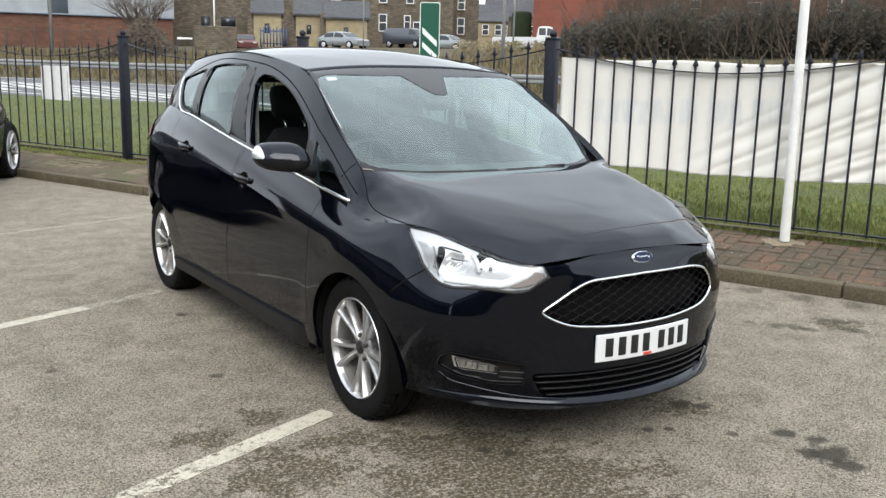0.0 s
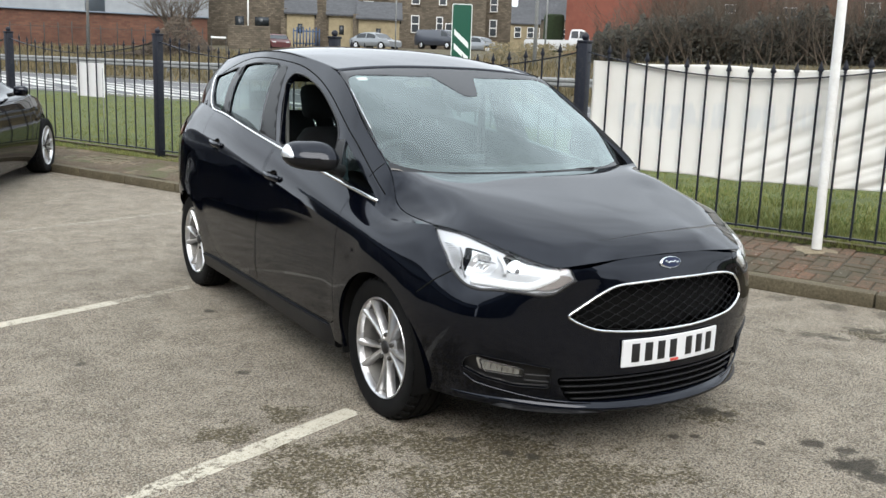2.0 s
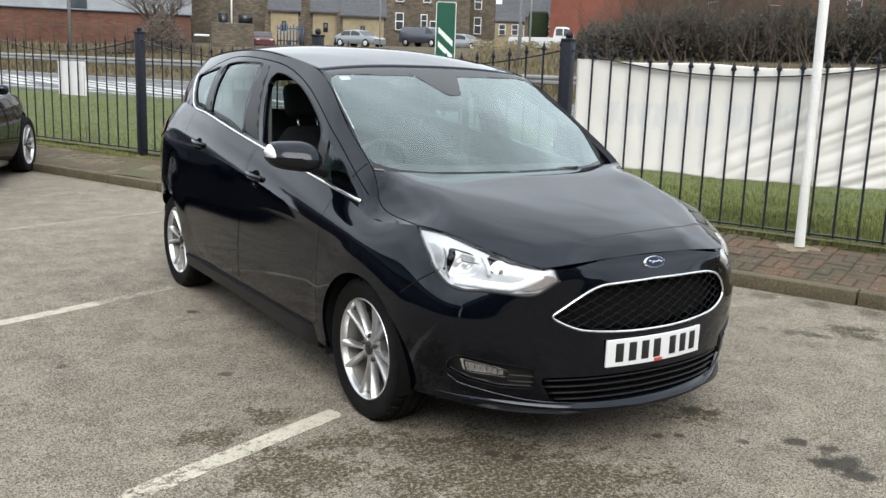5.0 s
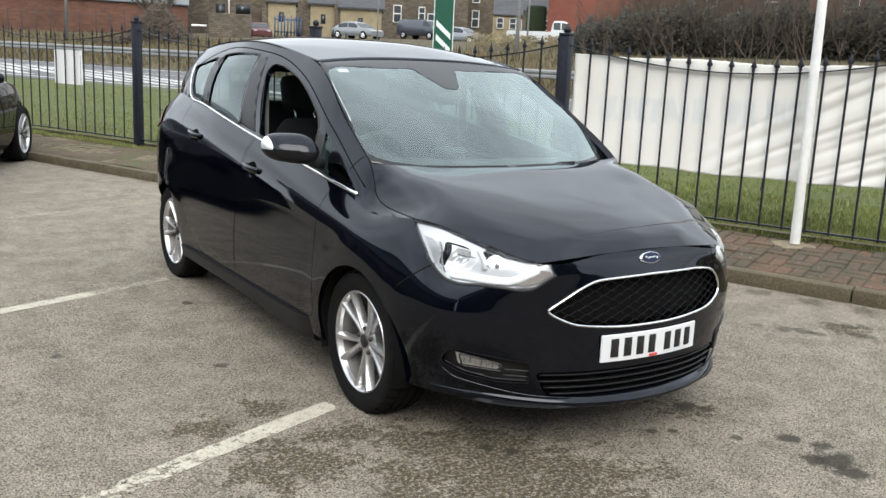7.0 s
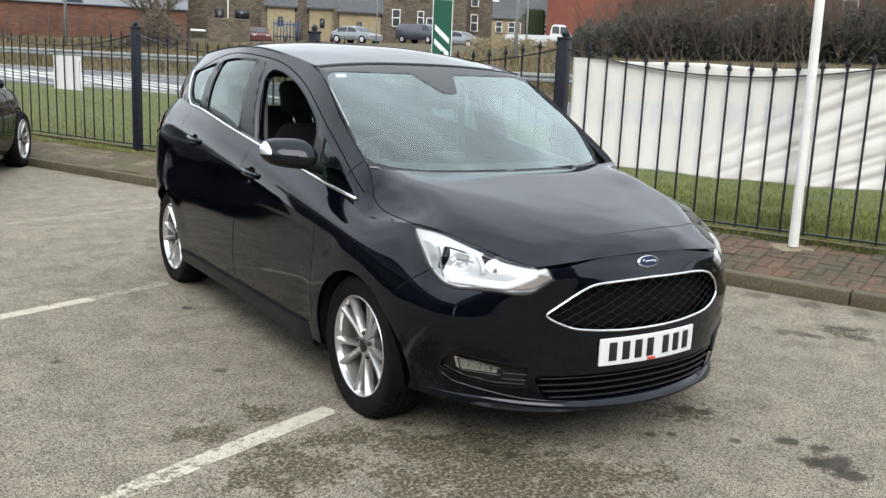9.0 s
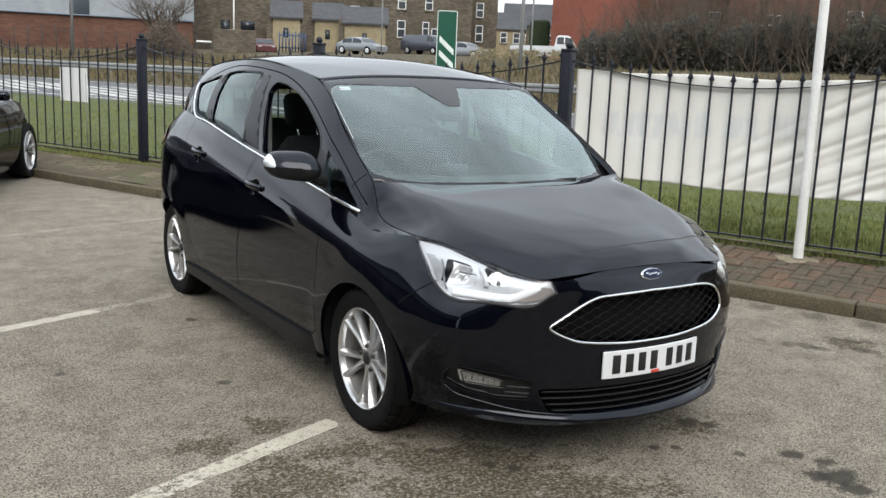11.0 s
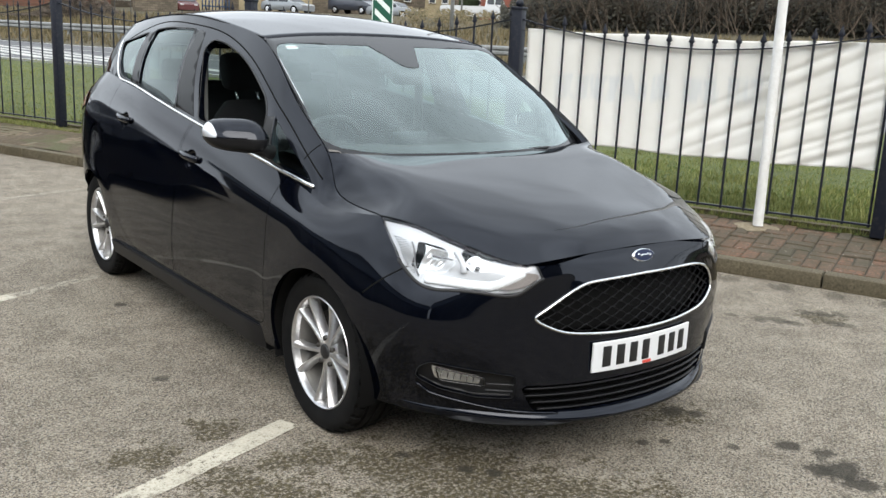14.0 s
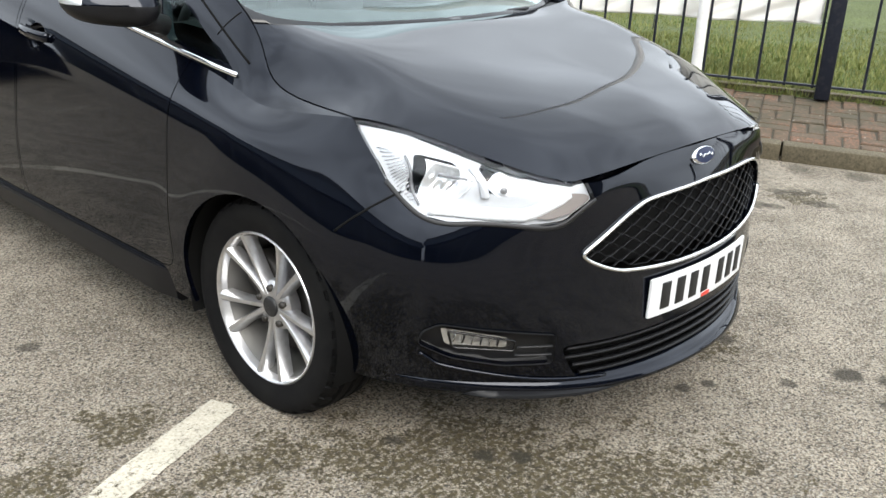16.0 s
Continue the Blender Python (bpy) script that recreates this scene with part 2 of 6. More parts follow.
def cut(bm, poly, i, j, keep=lambda c: True):
    """Splits the faces along a convex outline seen along one axis, and returns the faces inside it."""
    poly = turned_ccw(list(poly))
    xs, ys = [p[0] for p in poly], [p[1] for p in poly]
    lo, hi = (min(xs), min(ys)), (max(xs), max(ys))

    def near(f):
        c = f.calc_center_median()
        if not keep(c):
            return False
        fx, fy = [v.co[i] for v in f.verts], [v.co[j] for v in f.verts]
        return max(fx) >= lo[0] and min(fx) <= hi[0] and max(fy) >= lo[1] and min(fy) <= hi[1]
    faces = [f for f in bm.faces if near(f)]
    for a, b in zip(poly, poly[1:] + poly[:1]):
        no, co = [0, 0, 0], [0, 0, 0]
        no[i], no[j] = -(b[1] - a[1]), b[0] - a[0]
        co[i], co[j] = a
        nv, cv = Vector(no).normalized(), Vector(co)
        geom = list({v for f in faces for v in f.verts}) + list({e for f in faces for e in f.edges}) + faces
        r = bmesh.ops.bisect_plane(bm, geom=geom, plane_co=cv, plane_no=nv, dist=1e-5)
        cand = {g for g in r["geom"] if isinstance(g, bmesh.types.BMFace) and g.is_valid} | {f for f in faces if f.is_valid}
        faces = [f for f in cand if (f.calc_center_median() - cv).dot(nv) > 0]
    return [f for f in faces if keep(f.calc_center_median()) and inside(poly, f.calc_center_median()[i], f.calc_center_median()[j])]


def take(bm, faces):
    """Moves faces out of bm into a mesh of their own."""
    out, made = bmesh.new(), {}
    for f in faces:
        vs = []
        for v in f.verts:
            if v not in made:
                made[v] = out.verts.new(v.co)
            vs.append(made[v])
        out.faces.new(vs)
    bmesh.ops.delete(bm, geom=faces, context='FACES')
    out.normal_update()
    return out


def lip(bm, depth, keep=lambda c: True, way=None):
    """Folds the open edges of a sheet inwards."""
    bm.normal_update()
    edges = [e for e in bm.edges if len(e.link_faces) == 1 and keep((e.verts[0].co + e.verts[1].co) / 2)]
    normals = {v.co.to_tuple(5): v.normal.copy() for e in edges for v in e.verts}
    r = bmesh.ops.extrude_edge_only(bm, edges=edges)
    for v in r["geom"]:
        if isinstance(v, bmesh.types.BMVert):
            v.co -= (way or normals.get(v.co.to_tuple(5), Vector((0, 0, 0)))) * depth


def shifted(bm, by):
    bm.normal_update()
    ns = [(v, v.normal.copy()) for v in bm.verts]
    for v, nn in ns:
        v.co += nn * by
    return bm


def grid(bm, rows, flip=False):
    vs = [[bm.verts.new(p) for p in row] for row in rows]
    for a, b in zip(vs, vs[1:]):
        for k in range(len(a) - 1):
            q = (a[k], a[k + 1], b[k + 1], b[k])
            if len({tuple(v.co) for v in q}) >= 3:
                bm.faces.new(q[::-1] if flip else q)
    return vs

# ---- ground ----
K0, ALONG, OUT = Vector((3.11, -.06, 0)), Vector((-.378, .926, 0)), Vector((.926, .378, 0))


def at(s, d, z=0.0):
    """A place by its distance along the kerb, out from it, and height."""
    return K0 + ALONG * s + OUT * d + Vector((0, 0, z))


KERB_POSE = Matrix.Translation(K0) @ Matrix.Rotation(math.atan2(.926, -.378), 4, "Z")  # x along the kerb, -y outwards

TARMAC = material("worn_tarmac", (.2, .19, .175), .9)
g1 = ramp(TARMAC, noise_of(TARMAC, 135.0, 3.0, .7), .42, .58)
g2 = ramp(TARMAC, noise_of(TARMAC, 38.0, 4.0, .75), .36, .64)
pits = ramp(TARMAC, noise_of(TARMAC, 80.0, 2.0, .5), .57, .625)
chips = ramp(TARMAC, noise_of(TARMAC, 100.0, 1.0, .5, stretch=(1.0, 1.1, 1.0)), .60, .65)
col = mixed(TARMAC, g1, (.100, .082, .061), (.62, .525, .405))
col = mixed(TARMAC, arith(TARMAC, 'MULTIPLY', g2, .38), col, (.50, .425, .325))
col = mixed(TARMAC, arith(TARMAC, 'MULTIPLY', ramp(TARMAC, noise_of(TARMAC, .9, 6.0, .65), .42, .66), .36), col, (.165, .139, .105))
col = mixed(TARMAC, arith(TARMAC, 'MULTIPLY', ramp(TARMAC, noise_of(TARMAC, 4.5, 7.0, .72), .42, .60), .68), col, (.150, .124, .088))
col = mixed(TARMAC, arith(TARMAC, 'MULTIPLY', ramp(TARMAC, noise_of(TARMAC, 3.1, 6.0, .7, stretch=(1.0, 1.3, 1.0)), .52, .66), .6), col, (.40, .345, .27))
col = mixed(TARMAC, arith(TARMAC, 'MULTIPLY', pits, .88), col, (.045, .04, .033))
col = mixed(TARMAC, arith(TARMAC, 'MULTIPLY', chips, .5), col, (.52, .50, .46))
# Stones of the aggregate, each of its own tone.
stones = node(TARMAC, "ShaderNodeTexVoronoi", Scale=185.0)
link(TARMAC, place_of(TARMAC), stones.inputs["Vector"])
tone = TARMAC.node_tree.nodes.new("ShaderNodeSeparateColor")
link(TARMAC, stones.outputs["Color"], tone.inputs[0])
col = mixed(TARMAC, ramp(TARMAC, tone.outputs[0], .72, .76, 0.0, .60), col, (.060, .050, .038))
col = mixed(TARMAC, ramp(TARMAC, tone.outputs[1], .79, .83, 0.0, .58), col, (.60, .53, .42))
# Moss and grime: ragged patches that thicken in front of the car and along the bay line.
ragged = noise_of(TARMAC, 5.0, 10.0, .80)
fine = arith(TARMAC, 'SUBTRACT', noise_of(TARMAC, 14.0, 6.0, .7), .5)


def blot(x, y, radius, soft):
    """A blot on the ground at (x, y), its rim torn by the shared noise."""
    d = node(TARMAC, "ShaderNodeVectorMath")
    d.operation = 'DISTANCE'
    link(TARMAC, place_of(TARMAC), d.inputs[0])
    d.inputs[1].default_value = (x, y, 0)
    torn = arith(TARMAC, 'ADD', d.outputs["Value"], arith(TARMAC, 'MULTIPLY', fine, radius * 3.0))
    return ramp(TARMAC, torn, radius * (1 - soft), radius * (1 + soft), 1.0, 0.0)


region = blot(-.72, -.80, .42, .8)
for x, y, r in ((-1.32, -.42, .28), (-.50, -1.05, .36), (-.95, -1.02, .32), (-.86, -.45, .18), (-1.52, .02, .13), (-1.22, .13, .12), (-1.05, -.28, .13), (.46, -.70, .14), (2.38, -.2, .14)):
    region = arith(TARMAC, 'MAXIMUM', region, blot(x, y, r, 1.0))
moss = ramp(TARMAC, arith(TARMAC, 'ADD', ragged, arith(TARMAC, 'MULTIPLY', region, .30)), .664, .692)
moss = arith(TARMAC, 'MULTIPLY', moss, ramp(TARMAC, noise_of(TARMAC, 60.0, 3.0, .65), .42, .52, .12, .95))
col = mixed(TARMAC, moss, col, mixed(TARMAC, g2, (.034, .026, .010), (.120, .094, .040)))
for x, y, r, k in ((.61, -1.157, .05, .85), (.675, -1.276, .045, .85), (.58, -1.40, .085, .88), (.515, -1.34, .05, .85), (.55, -1.50, .06, .85), (.49, -.69, .045, .75), (.545, -.765, .035, .75), (.13, -.83, .025, .8), (.22, -.87, .025, .8), (.41, -1.05, .025, .7), (-.73, -.43, .028, .8), (-.53, -.72, .025, .8), (-.60, -.65, .03, .8), (-.99, 1.9, .03, .8), (-1.19, .74, .035, .7), (-1.86, 1.2, .03, .6), (2.04, -.06, .05, .55), (2.11, -.13, .06, .62), (2.14, -.21, .05, .55), (2.41, -.12, .05, .6), (2.48, -.19, .06, .62), (2.56, -.25, .05, .6), (2.39, -.39, .05, .5), (2.35, -.33, .05, .45), (1.96, .08, .03, .5), (2.66, .62, .09, .5), (2.80, .30, .09, .5), (2.93, .0, .09, .5), (3.05, -.3, .09, .5)):
    col = mixed(TARMAC, arith(TARMAC, 'MULTIPLY', blot(x, y, r, .3), k), col, (.034, .029, .018))
colour_to(TARMAC, col)
bump_to(TARMAC, arith(TARMAC, 'SUBTRACT', arith(TARMAC, 'ADD', g1, g2), pits), .95, .004)

GRASS_SOIL = speckled("grass_soil", (.045, .062, .016), (.12, .14, .038), 30.0, .95, 1.5, .5, .02)
ROAD = speckled("road_asphalt", (.075, .075, .08), (.135, .135, .14), 60.0, .85, .6)
LINE = material("worn_white_line", (.6, .6, .57), .8)
FADED = material("faded_line", (.4, .38, .33), .85)
for m, paint, base, lo, hi in ((LINE, (.54, .50, .405), (.33, .295, .23), .56, .63), (FADED, (.42, .38, .305), (.27, .24, .19), .47, .57)):
    grit = ramp(m, noise_of(m, 110.0, 2.0, .6), .35, .65)
    patch = ramp(m, noise_of(m, 6.0, 6.0, .7), .38, .68)
    colour_to(m, mixed(m, arith(m, 'MULTIPLY', arith(m, 'ADD', grit, patch), .5), paint, base))
    bump_to(m, grit, .5, .003)
    # Where the paint has gone the tarmac shows through.
    apart = m.node_tree.nodes.new("ShaderNodeSeparateXYZ")
    link(m, place_of(m), apart.inputs[0])
    worn = arith(m, 'ADD', noise_of(m, 24.0, 8.0, .78), arith(m, 'MULTIPLY', ramp(m, apart.outputs[0], -1.35, -2.1, 0.0, .11), ramp(m, apart.outputs[1], .5, .8, 1.0, 0.0)))
    gone = arith(m, 'MAXIMUM', ramp(m, worn, lo, hi), arith(m, 'MULTIPLY', ramp(m, noise_of(m, 110.0, 3.0, .6), .62, .68), .7))
    both, bare = m.node_tree.nodes.new("ShaderNodeMixShader"), m.node_tree.nodes.new("ShaderNodeBsdfTransparent")
    link(m, gone, both.inputs[0])
    link(m, m.node_tree.nodes["Principled BSDF"].outputs[0], both.inputs[1])
    link(m, bare.outputs[0], both.inputs[2])
    link(m, both.outputs[0], m.node_tree.nodes["Material Output"].inputs[0])
ROAD_LINE = speckled("road_marking_white", (.42, .42, .39), (.66, .66, .62), 9.0, .8, 1.2, .1)
CONCRETE = speckled("kerb_concrete", (.062, .050, .028), (.150, .126, .080), 60.0, .9, 4.0, .3)
MORTAR = speckled("sand_joint", (.028, .024, .016), (.07, .060, .040), 80.0, .95, 3.0)
BRICK = material("clay_paver", (.2, .13, .09), .85)
info = BRICK.node_tree.nodes.new("ShaderNodeObjectInfo")
geo = BRICK.node_tree.nodes.new("ShaderNodeNewGeometry")
pick = arith(BRICK, 'FRACT', arith(BRICK, 'ADD', info.outputs["Random"], geo.outputs["Random Per Island"]))
bc = mixed(BRICK, pick, (.215, .098, .054), (.110, .082, .052))
bc = mixed(BRICK, ramp(BRICK, noise_of(BRICK, 45.0, 5.0, .75), .32, .64), bc, (.052, .041, .026))
bc = mixed(BRICK, arith(BRICK, 'MULTIPLY', ramp(BRICK, noise_of(BRICK, 3.0, 5.0, .75), .42, .58), .82), bc, (.050, .044, .024))
bc = mixed(BRICK, arith(BRICK, 'MULTIPLY', ramp(BRICK, noise_of(BRICK, 26.0, 3.0, .6), .66, .72), .6), bc, (.4, .37, .32))
# Soil and moss cover the stretch away from the pole.
bsep = BRICK.node_tree.nodes.new("ShaderNodeSeparateXYZ")
link(BRICK, place_of(BRICK), bsep.inputs[0])
soil = arith(BRICK, 'MULTIPLY', ramp(BRICK, arith(BRICK, 'ADD', bsep.outputs[1], arith(BRICK, 'MULTIPLY', noise_of(BRICK, 1.6, 4.0, .6), 3.0)), 3.6, 5.4), ramp(BRICK, noise_of(BRICK, 16.0, 6.0, .75), .30, .48, .6, 1.0))
bc = mixed(BRICK, soil, bc, mixed(BRICK, ramp(BRICK, noise_of(BRICK, 2.2, 5.0, .7), .42, .62), (.15, .112, .072), (.072, .068, .030)))
colour_to(BRICK, bc)
bump_to(BRICK, noise_of(BRICK, 120.0), .4, .003)
IRON = material("blue_black_painted_iron", (.012, .015, .024), .5, 0, 0, .3)
colour_to(IRON, mixed(IRON, ramp(IRON, noise_of(IRON, 25.0), .5, .75), (.008, .010, .018), (.026, .027, .032)))
POLE_WHITE = speckled("white_painted_steel", (.76, .75, .72), (.84, .84, .83), 40.0, .45, 2.0, .05)

bm = bmesh.new()
grid(bm, [[(x, y, 0) for x in (-400, -20, -6, 0, 6, 20, 400)] for y in (-400, -20, -6, 0, 6, 14, 400)], flip=False)
ground = part("ground", bm, TARMAC, None, smooth=False)
tagged(ground, "worn grey tarmac of the car park", "ground", kind="structure")


def strip(name, corners, mat, z, label, category):
    bm = bmesh.new()
    bm.faces.new([bm.verts.new((x, y, z)) for x, y in corners])
    bmesh.ops.recalc_face_normals(bm, faces=bm.faces)
    for f in bm.faces:
        if f.normal.z < 0:
            f.normal_flip()
    bmesh.ops.subdivide_edges(bm, edges=bm.edges, cuts=6, use_grid_fill=True)
    ob = mesh_object(name, bm, mat, False)
    return tagged(ob, label, category, kind="structure")


def painted_line(a, b, width, z=.003, mat=None):
    """A painted bar with a slightly ragged outline."""
    a, b = Vector(a), Vector(b)
    t = (b - a).normalized()
    n = Vector((-t.y, t.x))
    count = int((b - a).length / .025)
    rows = []
    for side in (-1, -.33, .33, 1):
        row = []
        for k in range(count + 1):
            p = a + (b - a) * k / count
            rag = .006 * noise.noise(Vector((p.x * 14, p.y * 14, side * 3))) + .004 * noise.noise(Vector((p.x * 50, p.y * 50, side * 3)))
            q = p + n * (side * width / 2 + (rag if abs(side) == 1 else 0)) + t * (.02 * noise.noise(Vector((side * 4, k, 1))) if k in (0, count) else 0)
            row.append((q.x, q.y, z))
        rows.append(row)
    bm = bmesh.new()
    grid(bm, rows)
    for f in bm.faces:
        if f.normal.z < 0:
            f.normal_flip()
    bm.normal_update()
    return tagged(mesh_object("bay_line", bm, mat or LINE, False), "worn white painted parking bay line", "road marking", kind="structure")


painted_line((-.945, .036), (-4.6, -1.36), .10)
painted_line((-1.44, 2.32), (-4.6, 1.15), .10)
painted_line((-.10, 5.56), (-4.6, 4.02), .08, .003, FADED)
painted_line((-2.36, .18), (-2.41, -.22), .05, .003, FADED)
painted_line((-.9, 2.54), (-1.44, 2.32), .085, .003, FADED)

# Kerb of separate stones, paving that climbs to the fence, and the verge behind it.
RISE = (.20 - .10) / 1.07
kerb = tagged(new("kerb"), "weathered concrete kerb stones along the paving", "kerb", kind="structure")
bm = box(0, -.13, -.05, .905, .0, .10, .012)
stone = bpy.data.meshes.new("kerb_stone")
bm.to_mesh(stone)
bm.free()
stone.materials.append(CONCRETE)
stone.shade_smooth()
stone.set_sharp_from_angle(angle=radians(40))
paving = mesh_object("pavement", box(-8, -1.13, -.1, 26, -.12, .0, 0, Matrix.Identity(4)), MORTAR, False)
slope = Matrix.Translation((0, -.12, .088)) @ Matrix.Rotation(-math.atan(RISE), 4, "X") @ Matrix.Translation((0, .12, 0))
paving.matrix_world = KERB_POSE @ slope
tagged(paving, "brick paved strip between kerb and fence", "pavement", kind="structure")

# Verge: rough grass sheet out to the road, rising slowly.
def verge_height(s, d):
    z = .20 + .027 * max(0, d - 1) + .02 * noise.noise(Vector((s * .6, d * .6, 0)))
    return z if d > 1.2 else .19


bm = bmesh.new()
ds = [1.09, 1.2, 1.5, 2, 2.5, 3, 3.5, 4, 5, 6, 7, 8, 8.6]
grid(bm, [[at(s, d, verge_height(s, d)) for s in np.arange(-60, 121, 3)] for d in ds], flip=True)
verge = mesh_object("verge", bm, GRASS_SOIL)
tagged(verge, "mown winter grass verge behind the fence", "grass", kind="structure")


def grass_blades(name, count, s0, s1, d0, d1, size, mat, seed, label):
    rng = random.Random(seed)
    vs, fs = [], []
    for _ in range(count):
        s, d = rng.uniform(s0, s1), d0 + (d1 - d0) * rng.random() ** 1.6
        p = at(s, d, verge_height(s, d) - .005)
        a, h = rng.uniform(0, 6.28), size * rng.uniform(.4, 1.2) * (.75 + .9 * max(-.3, noise.noise(Vector((s * 2.6, d * 2.6, seed)))))
        w = Vector((math.cos(a), math.sin(a), 0)) * size * .10
        tip = p + Vector((rng.uniform(-.5, .5), rng.uniform(-.5, .5), 1)) * h
        k = len(vs)
        vs += [p - w, p + w, tip]
        fs.append((k, k + 1, k + 2))
    me = bpy.data.meshes.new(name)
    me.from_pydata([tuple(v) for v in vs], [], fs)
    me.materials.append(mat)
    return tagged(new(name, me), label, "grass", kind="stuff")


BLADE = material("grass_blade", (.09, .14, .03), .7)
gi = BLADE.node_tree.nodes.new("ShaderNodeNewGeometry")
bcol = mixed(BLADE, gi.outputs["Random Per Island"], (.062, .115, .020), (.27, .265, .085))
patchy = ramp(BLADE, noise_of(BLADE, .8, 5.0, .65), .38, .64)
bcol = mixed(BLADE, arith(BLADE, 'MULTIPLY', patchy, .7), bcol, (.17, .175, .05))
colour_to(BLADE, bcol)
grass_blades("grass", 60000, -3.5, 4.5, 1.12, 4.5, .045, BLADE, 3, "short mown green grass")
grass_blades("grass", 30000, -3.5, 4.5, 1.12, 3.2, .075, BLADE, 12, "longer tufts of green grass")
grass_blades("grass", 9000, 4.5, 15, .90, 1.22, .05, BLADE, 9, "ragged grass creeping over the paving")
grass_blades("grass", 50000, 4.0, 22, 1.12, 9, .06, BLADE, 4, "short mown green grass")

# ---- fence ----
SPAN, BASE_Z = 3.05, .20
fence = thing("fence", Matrix.Identity(4), "dark iron bow-top railing with spear finials along the paving", "fence")


def rail_height(f):
    """Top rail between two posts: f from 0 to 1, sagging to the middle."""
    return 1.495 + .18 * (abs(2 * f - 1) ** 1.9)


bar_meshes = {}
POSTS = [.035 + k * SPAN for k in range(-2, 4)] + [12.70, 16.0, 19.1, 22.2]
for s0, s1 in zip(POSTS, POSTS[1:]):
    post = new("post")
    post.parent = fence
    bm = bmesh.new()
    block(bm, -.048, -.048, 0, .048, .048, 1.56, .006)
    block(bm, -.055, -.055, 1.55, .055, .055, 1.575, .005)
    part("post_shaft", bm, IRON, post)
    bm = bmesh.new()
    bmesh.ops.create_uvsphere(bm, u_segments=14, v_segments=9, radius=.036)
    bmesh.ops.translate(bm, vec=(0, 0, 1.605), verts=bm.verts)
    part("ball_cap", bm, IRON, post)
    post.matrix_world = Matrix.Translation(at(s0, 1.07, BASE_Z)) @ Matrix.Rotation(math.atan2(.926, -.378), 4, "Z")
    for name, heights in (("top_rail", [rail_height(f) for f in np.linspace(0, 1, 25)]), ("bottom_rail", [.295] * 2)):
        bm = bmesh.new()
        n = len(heights)
        pts = [at(s0 + .04 + (s1 - s0 - .08) * k / (n - 1), 1.07, h - (.008 if name == "top_rail" else .02)) for k, h in enumerate(heights)]
        sweep(bm, pts, [Vector((0, 0, 1))] * n, .028 if name == "top_rail" else .032, .010 if name == "top_rail" else .014, False, False)
        part(name, bm, IRON, fence, smooth=False)
    for k in range(16):
        f = (.071 + .182 * k) / SPAN
        key = k
        if key not in bar_meshes:
            bm = bmesh.new()
            top = rail_height(f) + .030 - .265
            rod(bm, (0, 0, 0), (0, 0, top), .0095, .0095, 8)
            # Spear head: flattened leaf with a collar.
            rings = [[Vector((w * math.cos(a), w * .45 * math.sin(a), top + z)) for a in np.linspace(0, 2 * math.pi, 9)[:-1]] for z, w in ((-.012, .014), (.0, .014), (.006, .009), (.022, .026), (.045, .017), (.095, .001))]
            grid(bm, [r + [r[0]] for r in rings])
            bmesh.ops.remove_doubles(bm, verts=bm.verts, dist=1e-5)
            me = bpy.data.meshes.new("bar")
            bm.to_mesh(me)
            bm.free()
            me.materials.append(IRON)
            me.shade_smooth()
            me.set_sharp_from_angle(angle=radians(40))
            bar_meshes[key] = me
        b = new("bar", bar_meshes[key])
        b.parent = fence
        b.matrix_world = Matrix.Translation(at(s0 + (s1 - s0) * f, 1.07, .265)) @ Matrix.Rotation(math.atan2(.926, -.378), 4, "Z")

# ---- banner on the far side of the railing ----
BANNER = material("white_banner_vinyl", (.74, .73, .70), .6)
tc = BANNER.node_tree.nodes.new("ShaderNodeTexCoord")
sep = BANNER.node_tree.nodes.new("ShaderNodeSeparateXYZ")
link(BANNER, tc.outputs["Object"], sep.inputs[0])
sx, sz = sep.outputs[0], sep.outputs[2]
blur = arith(BANNER, 'ADD', arith(BANNER, 'MULTIPLY', arith(BANNER, 'SUBTRACT', noise_of(BANNER, 4.0, 3.0, .6, tc.outputs["Object"]), .5), .18), arith(BANNER, 'MULTIPLY', sx, .04))
row1 = arith(BANNER, 'MULTIPLY', ramp(BANNER, arith(BANNER, 'ADD', sz, blur), 1.10, 1.15), ramp(BANNER, arith(BANNER, 'ADD', sz, blur), 1.36, 1.31))
span1 = arith(BANNER, 'MULTIPLY', ramp(BANNER, sx, .60, .85), ramp(BANNER, sx, 2.70, 2.45))
letters = ramp(BANNER, noise_of(BANNER, 1.0, 2.0, .5, tc.outputs["Object"], (10.0, 1.0, 2.0)), .42, .52)
ghost = arith(BANNER, 'MULTIPLY', arith(BANNER, 'MULTIPLY', row1, span1), letters)
cc = mixed(BANNER, ramp(BANNER, noise_of(BANNER, 2.5, 5.0, .6, tc.outputs["Object"]), .4, .75), (.92, .91, .88), (.86, .845, .80))
cc = mixed(BANNER, arith(BANNER, 'MULTIPLY', ghost, .30), cc, (.50, .58, .66))
colour_to(BANNER, cc)
bb = BANNER.node_tree.nodes["Principled BSDF"]
